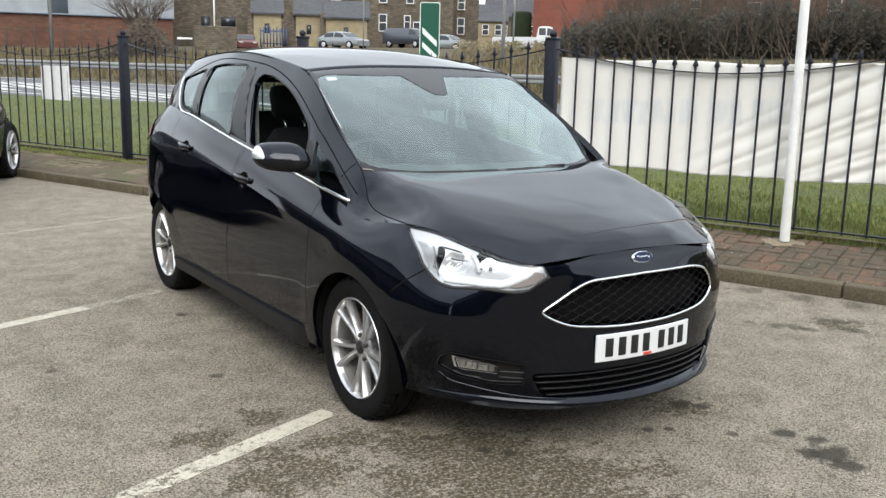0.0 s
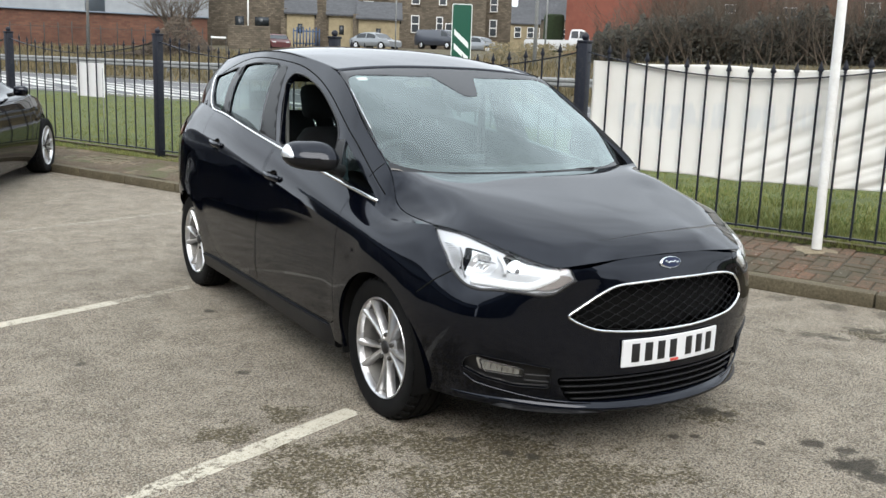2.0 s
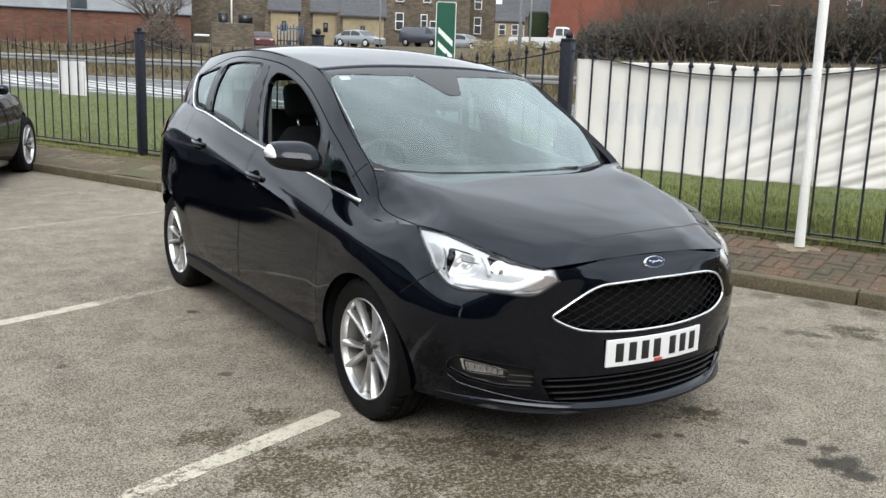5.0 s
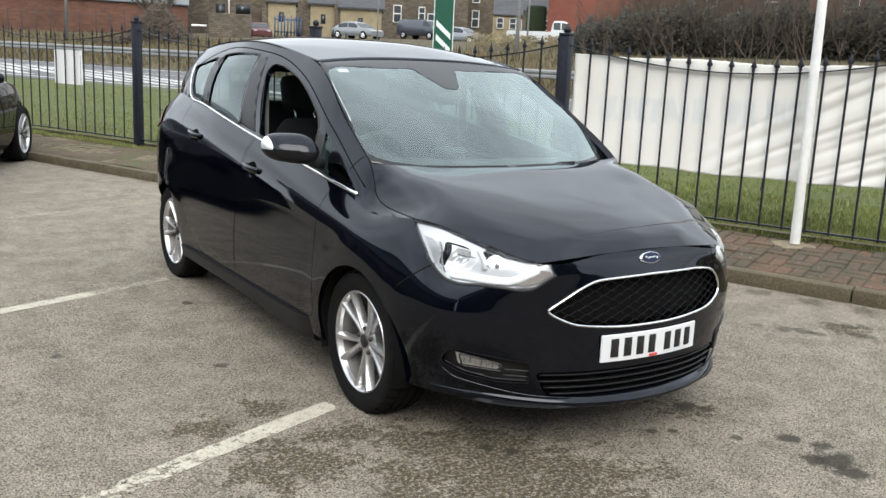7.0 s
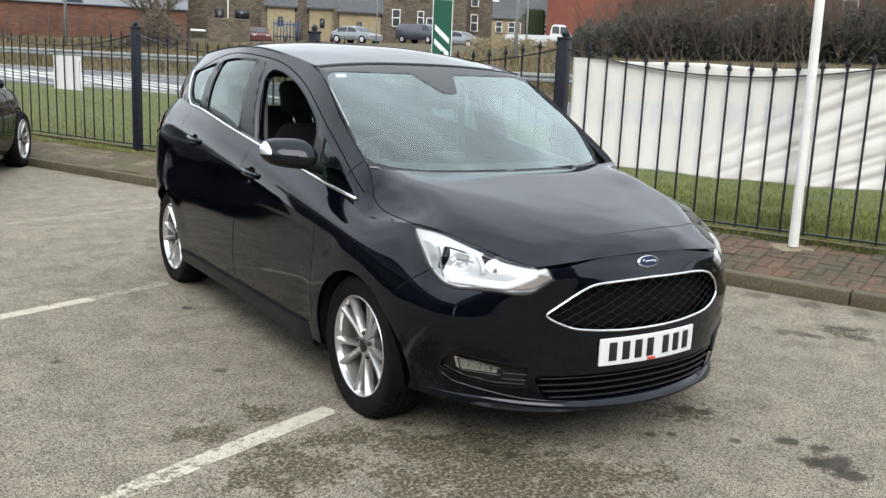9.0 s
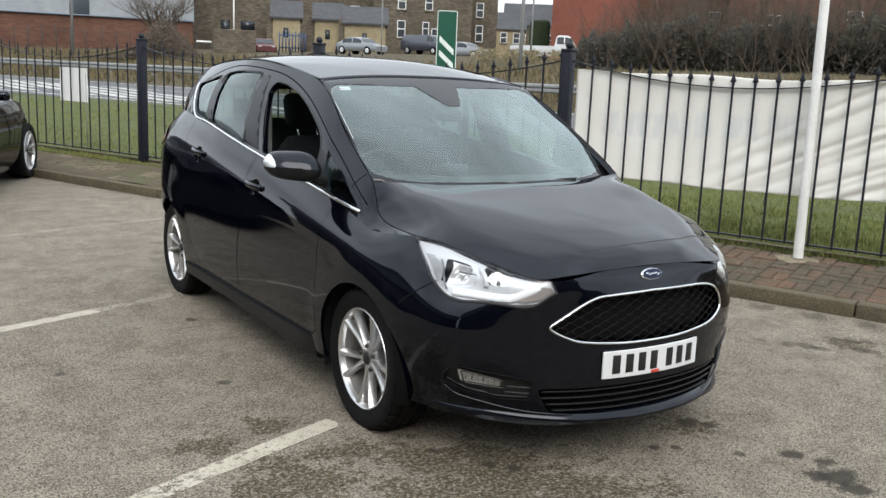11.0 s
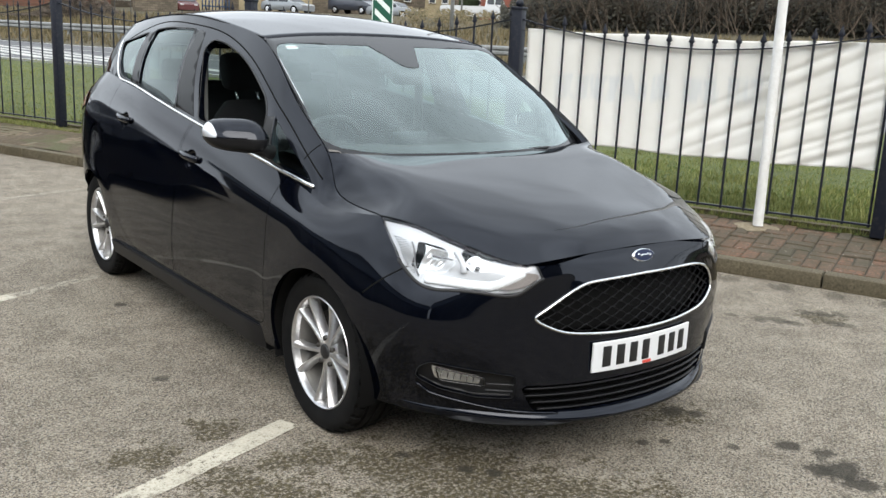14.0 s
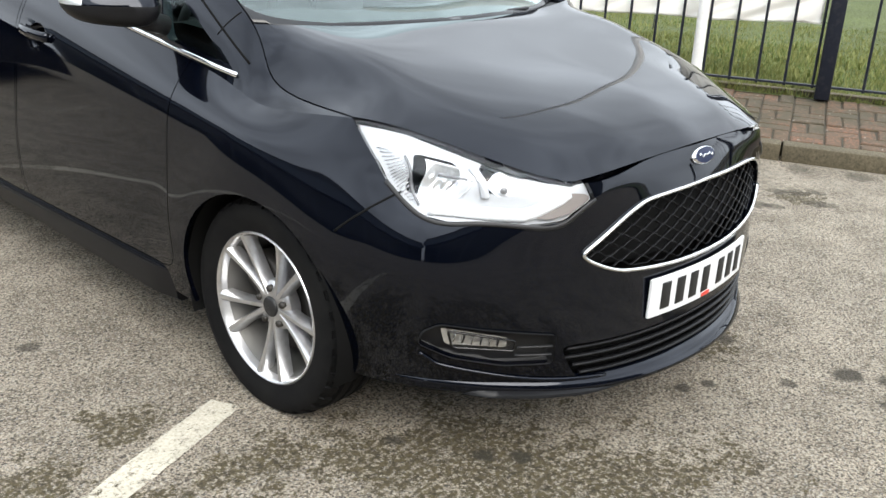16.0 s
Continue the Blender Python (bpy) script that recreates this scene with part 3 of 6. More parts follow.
# Thin vinyl lets some of the sky behind it through.
glow, sheet = BANNER.node_tree.nodes.new("ShaderNodeBsdfTranslucent"), BANNER.node_tree.nodes.new("ShaderNodeMixShader")
glow.inputs[0].default_value = (.90, .87, .80, 1)
sheet.inputs[0].default_value = .26
link(BANNER, bb.outputs[0], sheet.inputs[1])
link(BANNER, glow.outputs[0], sheet.inputs[2])
link(BANNER, sheet.outputs[0], BANNER.node_tree.nodes["Material Output"].inputs[0])
banner = thing("banner", Matrix.Translation(at(.12, 1.095, 0)) @ Matrix.Rotation(math.atan2(.926, -.378), 4, "Z"), "white vinyl banner tied to the railing, reverse side with faint print", "banner")
rows = []
W, N = 2.88, 121
for i in range(N):
    f = i / (N - 1)
    x = f * W
    top = 1.60 - .02 * math.sin(math.pi * f) + .012 * math.sin(13 * f) * math.sin(math.pi * f)
    bot = .685 - .035 * math.sin(math.pi * f * .9) + .006 * math.sin(21 * f)
    row = []
    for j in range(61):
        g = j / 60
        z = bot + (top - bot) * g
        fold = 0
        for k in range(10):
            u = (z - 1.66 + .105 * k + .03 * math.sin(k * 2.3)) + .52 * (x - .1) * (1 - .03 * k)
            fold += .027 * (.5 + .5 * noise.noise(Vector((x * 1.7, k * 3.1, 0)))) * 1.6 * math.exp(-(u / (.020 + .006 * (k % 3))) ** 2) * math.exp(-((x - .55 - .05 * (k % 4)) / .75) ** 2)
        y = -fold - .012 * math.sin(math.pi * f) * math.sin(math.pi * g) + .007 * noise.noise(Vector((x * 2.2, z * 2.2, 1))) + .003 * noise.noise(Vector((x * 9, z * 7, 4)))
        row.append((x, y, z))
    rows.append(row)
bm = bmesh.new()
grid(bm, rows)
cloth = part("banner_cloth", bm, BANNER, banner)
mod = cloth.modifiers.new("thickness", 'SOLIDIFY')
mod.thickness = .002
for f, z in ((.0, 1.58), (1.0, 1.58), (.0, .70), (1.0, .70), (.38, .66)):
    bm = bmesh.new()
    rod(bm, (W * f, .0, z), (W * f - (.05 if f == 0 else -.05 if f == 1 else 0), .03, z - (.0 if f != .38 else .10)), .004, .004, 6)
    part("cable_tie", bm, PLASTIC, banner, "black cable tie")

# ---- flag pole ----
pole = thing("flag_pole", Matrix.Translation((3.68, 1.115, .185)) @ Matrix.Rotation(radians(.6), 4, Vector((-.55, -.83, 0))), "slim white painted steel flag pole set in the paving", "pole")
bm = bmesh.new()
rod(bm, (0, 0, 0), (0, 0, 6.5), .038, .029, 24)
sharpen(part("pole_shaft", bm, POLE_WHITE, pole), 40)
bm = bmesh.new()
rod(bm, (0, 0, 0), (0, 0, .17), .0395, .039, 24)
sharpen(part("pole_sleeve", bm, POLE_WHITE, pole), 40)
SANDY = speckled("pale_mortar", (.17, .135, .085), (.30, .25, .17), 50.0, .95, 8.0)
bm = bmesh.new()
ring = [bm.verts.new(((.17 + .05 * noise.noise(Vector((3 * math.cos(a), 3 * math.sin(a), 0)))) * math.cos(a), (.12 + .05 * noise.noise(Vector((3 * math.cos(a), 3 * math.sin(a), 5)))) * math.sin(a), 0)) for a in np.linspace(0, 2 * math.pi, 33)[:-1]]
f = bm.faces.new(ring)
r = bmesh.ops.inset_region(bm, faces=[f], thickness=.04, depth=.018)
bmesh.ops.recalc_face_normals(bm, faces=bm.faces)
pad = mesh_object("mortar_patch", bm, SANDY)
pad.matrix_world = KERB_POSE @ slope @ Matrix.Translation((.873, -.95, .012))
tagged(pad, "crumbling pale mortar patch round the pole foot", "mortar", kind="structure")

# ---- the car: front axle over the origin, nose towards -y ----
AXLES, AXLE, ARCH = (-.044, 2.615), 0.302, 0.330
# Perimeter curves from the middle of the nose round the side to the middle of the tail: (x, y, z) per station.
SILL_LINE = [(0, -.905, .205), (.30, -.862, .205), (.54, -.742, .21), (.715, -.575, .215), (.815, -.36, .22), (.86, -.02, .22), (.868, .2, .22), (.872, .5, .22), (.872, 1.0, .22), (.872, 1.5, .225), (.872, 2.0, .23), (.858, 2.648, .27), (.74, 2.98, .47), (.62, 3.26, .48), (.40, 3.37, .45), (0, 3.40, .45)]
BUMPER_LINE = [(0, -.898, .35), (.32, -.860, .35), (.575, -.744, .35), (.75, -.585, .35), (.85, -.365, .36), (.892, -.02, .37), (.898, .2, .37), (.9, .5, .37), (.902, 1.0, .37), (.903, 1.5, .37), (.903, 2.0, .38), (.886, 2.648, .42), (.79, 3.00, .55), (.66, 3.29, .56), (.42, 3.42, .53), (0, 3.45, .53)]
MID_LINE = [(0, -.893, .50), (.33, -.851, .50), (.60, -.744, .50), (.787, -.582, .50), (.873, -.35, .51), (.904, -.02, .53), (.908, .2, .54), (.911, .5, .54), (.914, 1.0, .55), (.915, 1.5, .56), (.915, 2.0, .57), (.897, 2.648, .59), (.822, 3.02, .63), (.69, 3.33, .63), (.43, 3.43, .64), (0, 3.46, .64)]
FLANK_LINE = [(0, -.882, .635), (.33, -.843, .625), (.60, -.738, .61), (.790, -.560, .62), (.868, -.325, .645), (.898, -.02, .685), (.90, .2, .70), (.903, .5, .71), (.905, 1.0, .73), (.906, 1.5, .75), (.907, 2.0, .77), (.888, 2.648, .80), (.828, 3.02, .82), (.69, 3.32, .82), (.42, 3.41, .82), (0, 3.44, .82)]
SHOULDER_LINE = [(0, -.850, .748), (.27, -.833, .737), (.545, -.765, .700), (.742, -.530, .742), (.830, -.300, .770), (.870, -.02, .795), (.876, .2, .815), (.884, .5, .842), (.887, 1.0, .892), (.885, 1.5, .955), (.884, 2.0, 1.0), (.855, 2.648, 1.035), (.79, 3.02, 1.03), (.67, 3.31, .97), (.41, 3.40, .95), (0, 3.43, .95)]
SEAM_LINE = [(0, -.828, .799), (.25, -.814, .790), (.49, -.772, .769), (.66, -.530, .836), (.775, -.305, .877), (.803, -.02, .854), (.803, .17, .892), (.814, .5, .953), (.825, 1.0, 1.018), (.822, 1.5, 1.082), (.808, 2.0, 1.148), (.755, 2.648, 1.20), (.665, 3.02, 1.17), (.55, 3.27, 1.05), (.36, 3.37, 1.0), (0, 3.41, 1.0)]
# Upper edge of the flank, from the lamp's tip by the bonnet's corner and the windscreen's edge along the roof.
RAIL_LINE = [(.775, -.305, .879), (.757, .015, .906), (.728, .150, 1.040), (.706, .465, 1.232), (.642, .885, 1.455), (.645, 1.44, 1.530), (.636, 1.945, 1.545), (.595, 2.60, 1.50), (.525, 3.03, 1.40), (.54, 3.26, 1.07)]


def mirrored(points):
    return [(-x, y, z) for x, y, z in points[:0:-1]] + list(points)


def nose_set(p):
    """The nose sits a touch towards the kerb: its far half is about a centimetre fuller."""
    f = min(1, max(0, (-.2 - p[1]) / .4)) * min(1, max(0, (p[0] + .5) / .6))
    return Vector((p[0] + .011 * f, p[1], p[2]))


def perimeter(mat_rows=44, per=9):
    """The lower body as one sheet: curves round the car, smoothed from sill to seam."""
    lines = [mirrored(p) for p in (SILL_LINE, BUMPER_LINE, MID_LINE, FLANK_LINE, SHOULDER_LINE, SEAM_LINE)]
    n = len(lines[0])
    around = [spline(p, (n - 1) * per + 1) for p in lines]
    rows = np.stack(around)
    dense = np.stack([spline(rows[:, k], mat_rows) for k in range(rows.shape[1])], 1)
    # The headlamp lenses stand proud of the line between bonnet and bumper.
    for c in range(dense.shape[1]):
        u = c / per - len(SILL_LINE) + 1
        proud = min(1, max(0, (abs(u) - 1.9) / .6)) * min(1, max(0, (3.85 - abs(u)) / .8))
        for k in range(mat_rows):
            v = 5 * k / (mat_rows - 1) - 4
            if proud > 0 and 0 < v < 1:
                dense[k, c] += np.array((math.copysign(.6, u), -.45, .66)) * (.019 * proud * math.sin(math.pi * v))
    bm = bmesh.new()
    grid(bm, dense)
    bmesh.ops.remove_doubles(bm, verts=bm.verts, dist=1e-5)
    return bm


def flank_top(side, rows=22, per=12):
    """Pillars and window band on one side, from the belt to the roof."""
    low = spline(SEAM_LINE, np.linspace(4, 13, 9 * per + 1))
    high = spline(RAIL_LINE, 9 * per + 1)
    out = []
    for k in range(rows):
        f = k / (rows - 1)
        bulge = 0.034 * math.sin(math.pi * f) * np.clip((np.abs(high[:, 2] - low[:, 2]) - 0.1) / 0.2, 0, 1)
        p = low * (1 - f) + high * f
        p[:, 0] += bulge
        p[:, 0] *= side
        out.append(p)
    bm = bmesh.new()
    grid(bm, out, flip=side < 0)
    bmesh.ops.remove_doubles(bm, verts=bm.verts, dist=1e-5)
    return bm


def crowned(edge, middle, along=30, across=33, crown=2.4):
    """A sheet across the car between an edge curve and a middle curve."""
    e, c = spline(edge, along), spline(middle, along)
    rows = []
    for a, b in zip(e, c):
        row = []
        for w in np.linspace(-1, 1, across):
            f = abs(w) ** crown
            z = b[2] + (a[2] - b[2]) * f
            row.append((a[0] * w, b[1] + (a[1] - b[1]) * abs(w) ** 2.2, z))
        rows.append(row)
    bm = bmesh.new()
    grid(bm, rows)
    return bm


def onto(tree, poly, i, j, start, way):
    """Lays a 2D outline onto the body, looking along way from the start value on the third axis."""
    k = 3 - i - j
    path, normals = [], []
    for p in poly:
        o = [0, 0, 0]
        o[i], o[j], o[k] = p[0], p[1], start
        hit, nn, _, _ = tree.ray_cast(Vector(o), Vector(way))
        if hit:
            path.append(hit)
            normals.append(nn if nn.dot(Vector(way)) < 0 else -nn)
    return path, normals


def wheel(name, side, car, rubber, alloy, turn=0.0):
    """Alloy wheel with five twin spokes; the outer face looks towards side * x."""
    hub = new(name)
    hub.parent = car
    bm = bmesh.new()
    prof = [(-.09, .215), (-.098, .245), (-.103, .275), (-.098, .297), (-.084, .309), (-.06, .3155), (-.057, .308), (-.047, .308), (-.044, .316), (-.018, .317), (-.015, .309), (-.005, .309), (-.002, .317), (.024, .3165), (.027, .308), (.037, .308), (.04, .316), (.062, .3145), (.084, .308), (.098, .297), (.104, .275), (.099, .245), (.09, .215)]
    lathe(bm, prof, 72)
    # Notches along both shoulders of the tread.
    for f in list(bm.faces):
        c = f.calc_center_median()
        r = math.hypot(c.y, c.z)
        if .296 < r < .3135 and abs(c.x) > .06 and int((math.atan2(c.z, c.y) + 7) / (2 * math.pi) * 72 + .5) % 2:
            bmesh.ops.inset_individual(bm, faces=[f], thickness=.003, depth=-.005)
    # The tread lies flat where it bears on the ground.
    down = Vector((0, -math.sin(turn), -math.cos(turn)))
    for v in bm.verts:
        low = v.co.dot(down)
        if low > AXLE - .001:
            v.co -= down * (low - AXLE + .001)
    tyre = part("tyre", bm, rubber, hub, "worn black tyre")
    sharpen(tyre, 40)
    bm = bmesh.new()
    s = side
    lathe(bm, [(s * .086, .222), (s * .093, .2215), (s * .0955, .2185), (s * .094, .2145), (s * .084, .2105), (s * .066, .2065)], 64)
    barrel = part("rim", bm, alloy, hub)
    sharpen(barrel, 50)
    bm = bmesh.new()
    lathe(bm, [(s * .067, .2065), (s * .04, .198), (s * -.02, .186), (s * -.09, .195), (s * -.092, .215)], 48)
    part("rim_barrel", bm, BARREL, hub, "grimy inner barrel of the rim")
    for pair in range(5):
        bm = bmesh.new()
        a0 = 2 * math.pi * pair / 5 + math.pi / 2
        for lean in (-1, 1):
            rows = []
            for f in np.linspace(0, 1, 9):
                r = .035 + f * .178
                a = a0 + lean * (.16 + .085 * f ** 1.2)
                wide = .0122 - .0040 * math.sin(math.pi * f) + .003 * f
                deep = s * (.064 + .024 * f ** 1.5)
                c = Vector((0, r * math.cos(a), r * math.sin(a)))
                t = Vector((0, -math.sin(a), math.cos(a)))
                ring = []
                for u, v in ((-1.15, -.034), (-1.0, -.006), (-.5, .003), (.5, .003), (1.0, -.006), (1.15, -.034)):
                    ring.append(c + t * (u * wide) + Vector((deep + s * v, 0, 0)))
                rows.append(ring)
            grid(bm, rows)
        bmesh.ops.recalc_face_normals(bm, faces=bm.faces)
        sp = part("spoke", bm, alloy, hub)
        sharpen(sp, 38)
    bm = bmesh.new()
    lathe(bm, [(s * .02, .075), (s * .05, .072), (s * .062, .058), (s * .066, .034), (s * .066, .0005)], 40)
    centre = part("hub", bm, alloy, hub)
    sharpen(centre, 40)
    bm = bmesh.new()
    lathe(bm, [(s * .064, .030), (s * .071, .029), (s * .074, .024), (s * .075, .0005)], 32)
    part("centre_cap", bm, PLASTIC, hub, "black centre cap")
    for i in range(5):
        a = 2 * math.pi * (i + .5) / 5 + math.pi / 2
        bm = bmesh.new()
        c = Vector((s * .05, .054 * math.cos(a), .054 * math.sin(a)))
        rod(bm, c, c + Vector((s * .022, 0, 0)), .0105, .0095, 6)
        part("wheel_nut", bm, BRAKE, hub)
    bm = bmesh.new()
    lathe(bm, [(s * .0, .02), (s * .01, .14), (s * -.012, .142), (s * -.02, .02)], 40)
    block(bm, s * -.045, .055, -.07, s * .03, .15, .07, .01)
    part("brake_disc", bm, BRAKE, hub, "grey brake disc and caliper")
    return hub


def seat(x, y, car_seat):
    """A front seat with its headrest on two rods."""
    base = thing("front_seat", pose(x, y, 0.30), "charcoal fabric car seat with tall headrest", "car seat", "front seats")
    part("cushion", box(-.26, -.28, .12, .26, .26, .30, .06), FABRIC, base)
    lean = Matrix.Translation((0, .24, .24)) @ Matrix.Rotation(radians(-16), 4, "X")
    bm = bmesh.new()
    rows = []
    for f in np.linspace(0, 1, 12):
        w = .25 - .05 * f + .015 * math.sin(math.pi * f)
        w *= 1 - .35 * max(0, f - .85) / .15
        d = .085 - .03 * f
        ring = [(w * math.copysign(abs(math.cos(a)) ** .5, math.cos(a)), d * math.copysign(abs(math.sin(a)) ** .6, math.sin(a)), f * .60) for a in np.linspace(0, 2 * math.pi, 24)]
        rows.append([lean @ Vector(p) for p in ring])
    grid(bm, rows)
    bm.faces.new([v for v in bm.verts][-24:-1])
    bmesh.ops.recalc_face_normals(bm, faces=bm.faces)
    part("backrest", bm, FABRIC, base)
    part("headrest", box(-.135, -.055, .66, .135, .045, .86, .045, lean), FABRIC, base)
    for dx in (-.06, .06):
        bm = bmesh.new()
        rod(bm, lean @ Vector((dx, 0, .56)), lean @ Vector((dx, 0, .70)), .007)
        part("headrest_rod", bm, CHROME, base, "chrome headrest rod")
    return base


def build_car():
    from mathutils.bvhtree import BVHTree
    car = thing("car", pose(0, 0, 0), "glossy black five-door family car parked across the bays", "car")
    body = perimeter()
    # Flared lips round the wheel openings.
    for v in body.verts:
        v.co = nose_set(v.co)
        for yc in AXLES:
            r = math.hypot(v.co.y - yc, v.co.z - AXLE)
            if abs(v.co.x) > .7 and r < .50:
                f = min(1, (.50 - r) / .13)
                v.co.x += math.copysign(.006 * f * f * (3 - 2 * f), v.co.x)
    tree = BVHTree.FromBMesh(body)
    # Wheel arches.
    for yc in AXLES:
        ring = [(yc + ARCH * math.cos(a), AXLE + .004 + ARCH * math.sin(a)) for a in np.linspace(0, 2 * math.pi, 49)[:-1]]
        gone = cut(body, ring, 1, 2, lambda c: abs(c.x) > .7)
        bmesh.ops.delete(body, geom=gone, context='FACES')
    # Grille opening, lower intake, lamp openings.
    grille_half = [(0.0, .512), (.16, .514), (.30, .524), (.375, .537), (.44, .565), (.468, .588), (.44, .612), (.36, .66), (.285, .692), (.20, .702), (0.0, .708)]
    grille = [(p[0], p[1]) for p in spline(grille_half, 41)]
    blunt = [(0.0, .512), (.16, .514), (.30, .522), (.39, .533), (.455, .560), (.480, .590), (.464, .630), (.415, .675), (.33, .698), (.20, .704), (0.0, .708)]
    grille = [(p[0] + .004, p[1]) for p in spline(blunt, 41)] + [(.004 - x, z) for x, z in grille[-2:0:-1]]
    gone = cut(body, grille, 0, 2, lambda c: c.y < -.5)
    mouth = take(body, gone)
    intake_poly = rounded([(-.50, .345), (-.44, .232), (.44, .232), (.50, .345)], [.03, .05, .05, .03])
    intake = take(body, cut(body, intake_poly, 0, 2, lambda c: c.y < -.5))
    lamps, fogs = [], []
    for s in (-1, 1):
        pts = [(.440, .725), (.515, .677), (.58, .675), (.66, .676), (.73, .679), (.768, .690), (.785, .725), (.788, .770), (.786, .81), (.779, .850), (.772, .890), (.72, .93), (.55, .93), (.468, .80)]
        outline = rounded([(s * x, z) for x, z in pts], .008, 2)
        lamps.append((s, take(body, cut(body, outline, 0, 2, lambda c, s=s: c.y < -.285 and c.x * s > .3))))
        pts = [(.514, .300), (.62, .302), (.72, .325), (.776, .36), (.776, .40), (.755, .424), (.516, .383)]
        outline = rounded([(s * x, z) for x, z in pts], .012, 3)
        fogs.append((s, take(body, cut(body, outline, 0, 2, lambda c, s=s: c.y < -.2 and c.x * s > .3))))
    # Doors below the belt.
    doors = []
    front = rounded([(.335, .30), (1.335, .30), (1.30, .62), (1.205, 1.30), (.335, 1.30)], [.09, .05, .3, .1, .1], 4)
    rear = rounded([(1.341, .30), (2.02, .30), (2.26, .60), (2.33, .98), (2.33, 1.35), (1.211, 1.35), (1.306, .62)], [.05, .2, .2, .1, .1, .1, .3], 4)
    for name, outline in (("front_door", front), ("rear_door", rear)):
        for s in (-1, 1):
            outer = cut(body, outline, 1, 2, lambda c, s=s: c.x * s > .7)
            sheet = take(body, outer)
            inner = cut(sheet, [tuple(p) for p in grown(turned_ccw(list(outline)), -.0035)], 1, 2)
            keep = set(inner)
            bmesh.ops.delete(sheet, geom=[f for f in sheet.faces if f not in keep], context='FACES')
            doors.append((name, s, sheet))
    lip(body, .014)
    bmesh.ops.recalc_face_normals(body, faces=body.faces)
    shell = part("body_shell", body, PAINT, car)
    sharpen(shell, 50)
    for name, s, sheet in doors:
        hy, hz = (1.13, .895) if name == "front_door" else (2.03, .985)
        scoop = [(hy + .062 * math.cos(a), hz + .044 * math.sin(a)) for a in np.linspace(0, 2 * math.pi, 29)[:-1]]
        bmesh.ops.delete(sheet, geom=cut(sheet, scoop, 1, 2), context='FACES')
        lip(sheet, .02)
        door = part(name, sheet, PAINT, car)
        sharpen(door, 50)
        # Handle: scooped cup and a curved pull.
        hit, nn, _, _ = tree.ray_cast(Vector((s * 1.3, hy, hz)), Vector((-s, 0, 0)))
        x0 = hit.x
        path, ns = onto(tree, scoop, 1, 2, s * 1.3, (-s, 0, 0))
        middle = sum(path, Vector()) / len(path)
        rows = []
        for f, deep in ((1.06, .0), (1.0, .003), (.93, .012), (.78, .022), (.5, .028), (.04, .030)):
            ring = [middle + (p - middle) * f + Vector((-s * deep, 0, 0)) for p in path]
            rows.append(ring + ring[:1])
        bm = bmesh.new()
        grid(bm, rows)
        bmesh.ops.recalc_face_normals(bm, faces=bm.faces)
        part("handle_cup", bm, PAINT, door)
        bm = bmesh.new()
        bar = []
        for f in np.linspace(0, 1, 13):
            y = hy - .092 + .184 * f
            h, nn, _, _ = tree.ray_cast(Vector((s * 1.3, y, hz + .012 + .01 * (f - .5))), Vector((-s, 0, 0)))
            bar.append(h + Vector((s * (.003 + .016 * math.sin(math.pi * f) ** .6), 0, 0)))
        sweep(bm, bar, [Vector((s, 0, 0))] * len(bar), .034, .014)
        part("door_handle", bm, PAINT, door)
    # Dark lining just inside the whole shell.
    inner = perimeter(20, 4)
    for v in inner.verts:
        v.co.x *= .962
        v.co.y = 1.3 + (v.co.y - 1.3) * .968
    for yc in AXLES:
        ring = [(yc + (ARCH + .02) * math.cos(a), AXLE + (ARCH + .02) * math.sin(a)) for a in np.linspace(0, 2 * math.pi, 25)[:-1]]
        bmesh.ops.delete(inner, geom=cut(inner, ring, 1, 2, lambda c: abs(c.x) > .6), context='FACES')
    bmesh.ops.delete(inner, geom=[f for f in inner.faces if f.calc_center_median().y < -.22], context='FACES')
    part("inner_lining", inner, DARK, car)
    bm = bmesh.new()
    block(bm, -.58, -.60, .20, .58, 3.0, .24)
    block(bm, -.82, .38, .20, .82, 2.25, .235)
    block(bm, -.50, -.70, .24, .50, -.1, .62)
    part("underbody", bm, DARK, car)
    for yc in AXLES:
        for s in (-1, 1):
            bm = bmesh.new()
            rows = []
            for x in (.56, .72, .885 if yc < 1 else .84):
                rows.append([(s * x, yc + (ARCH + .006) * math.cos(a), AXLE + .004 + (ARCH + .006) * math.sin(a)) for a in np.linspace(-.35 if yc < 1 else .45, math.pi + .35, 40)])
            vs = grid(bm, rows)
            bm.faces.new(vs[0])
            part("arch_liner", bm, DARK, car)
    # Sill skirts.
    for s in (-1, 1):
        rows = []
        for y in np.linspace(.385, 2.265, 28):
            x = (.872 - .022 * max(0, (.50 - y) / .125) ** 2) * s
            d = -.022 * min(1, max(0, (1.5 - y) / 1.0))
            rows.append([(x - s * .03, y, .285), (x + s * .028, y, .287), (x + s * .031, y, .278), (x + s * .016, y, .212 + d), (x + s * .002, y, .202 + d), (x - s * .06, y, .202 + d)])
        bm = bmesh.new()
        vs = grid(bm, rows)
        bm.faces.new(vs[0]), bm.faces.new(vs[-1][::-1])
        bmesh.ops.recalc_face_normals(bm, faces=bm.faces)
        sharpen(part("side_skirt", bm, TRIM_BLACK, car, "satin black side skirt"), 30)
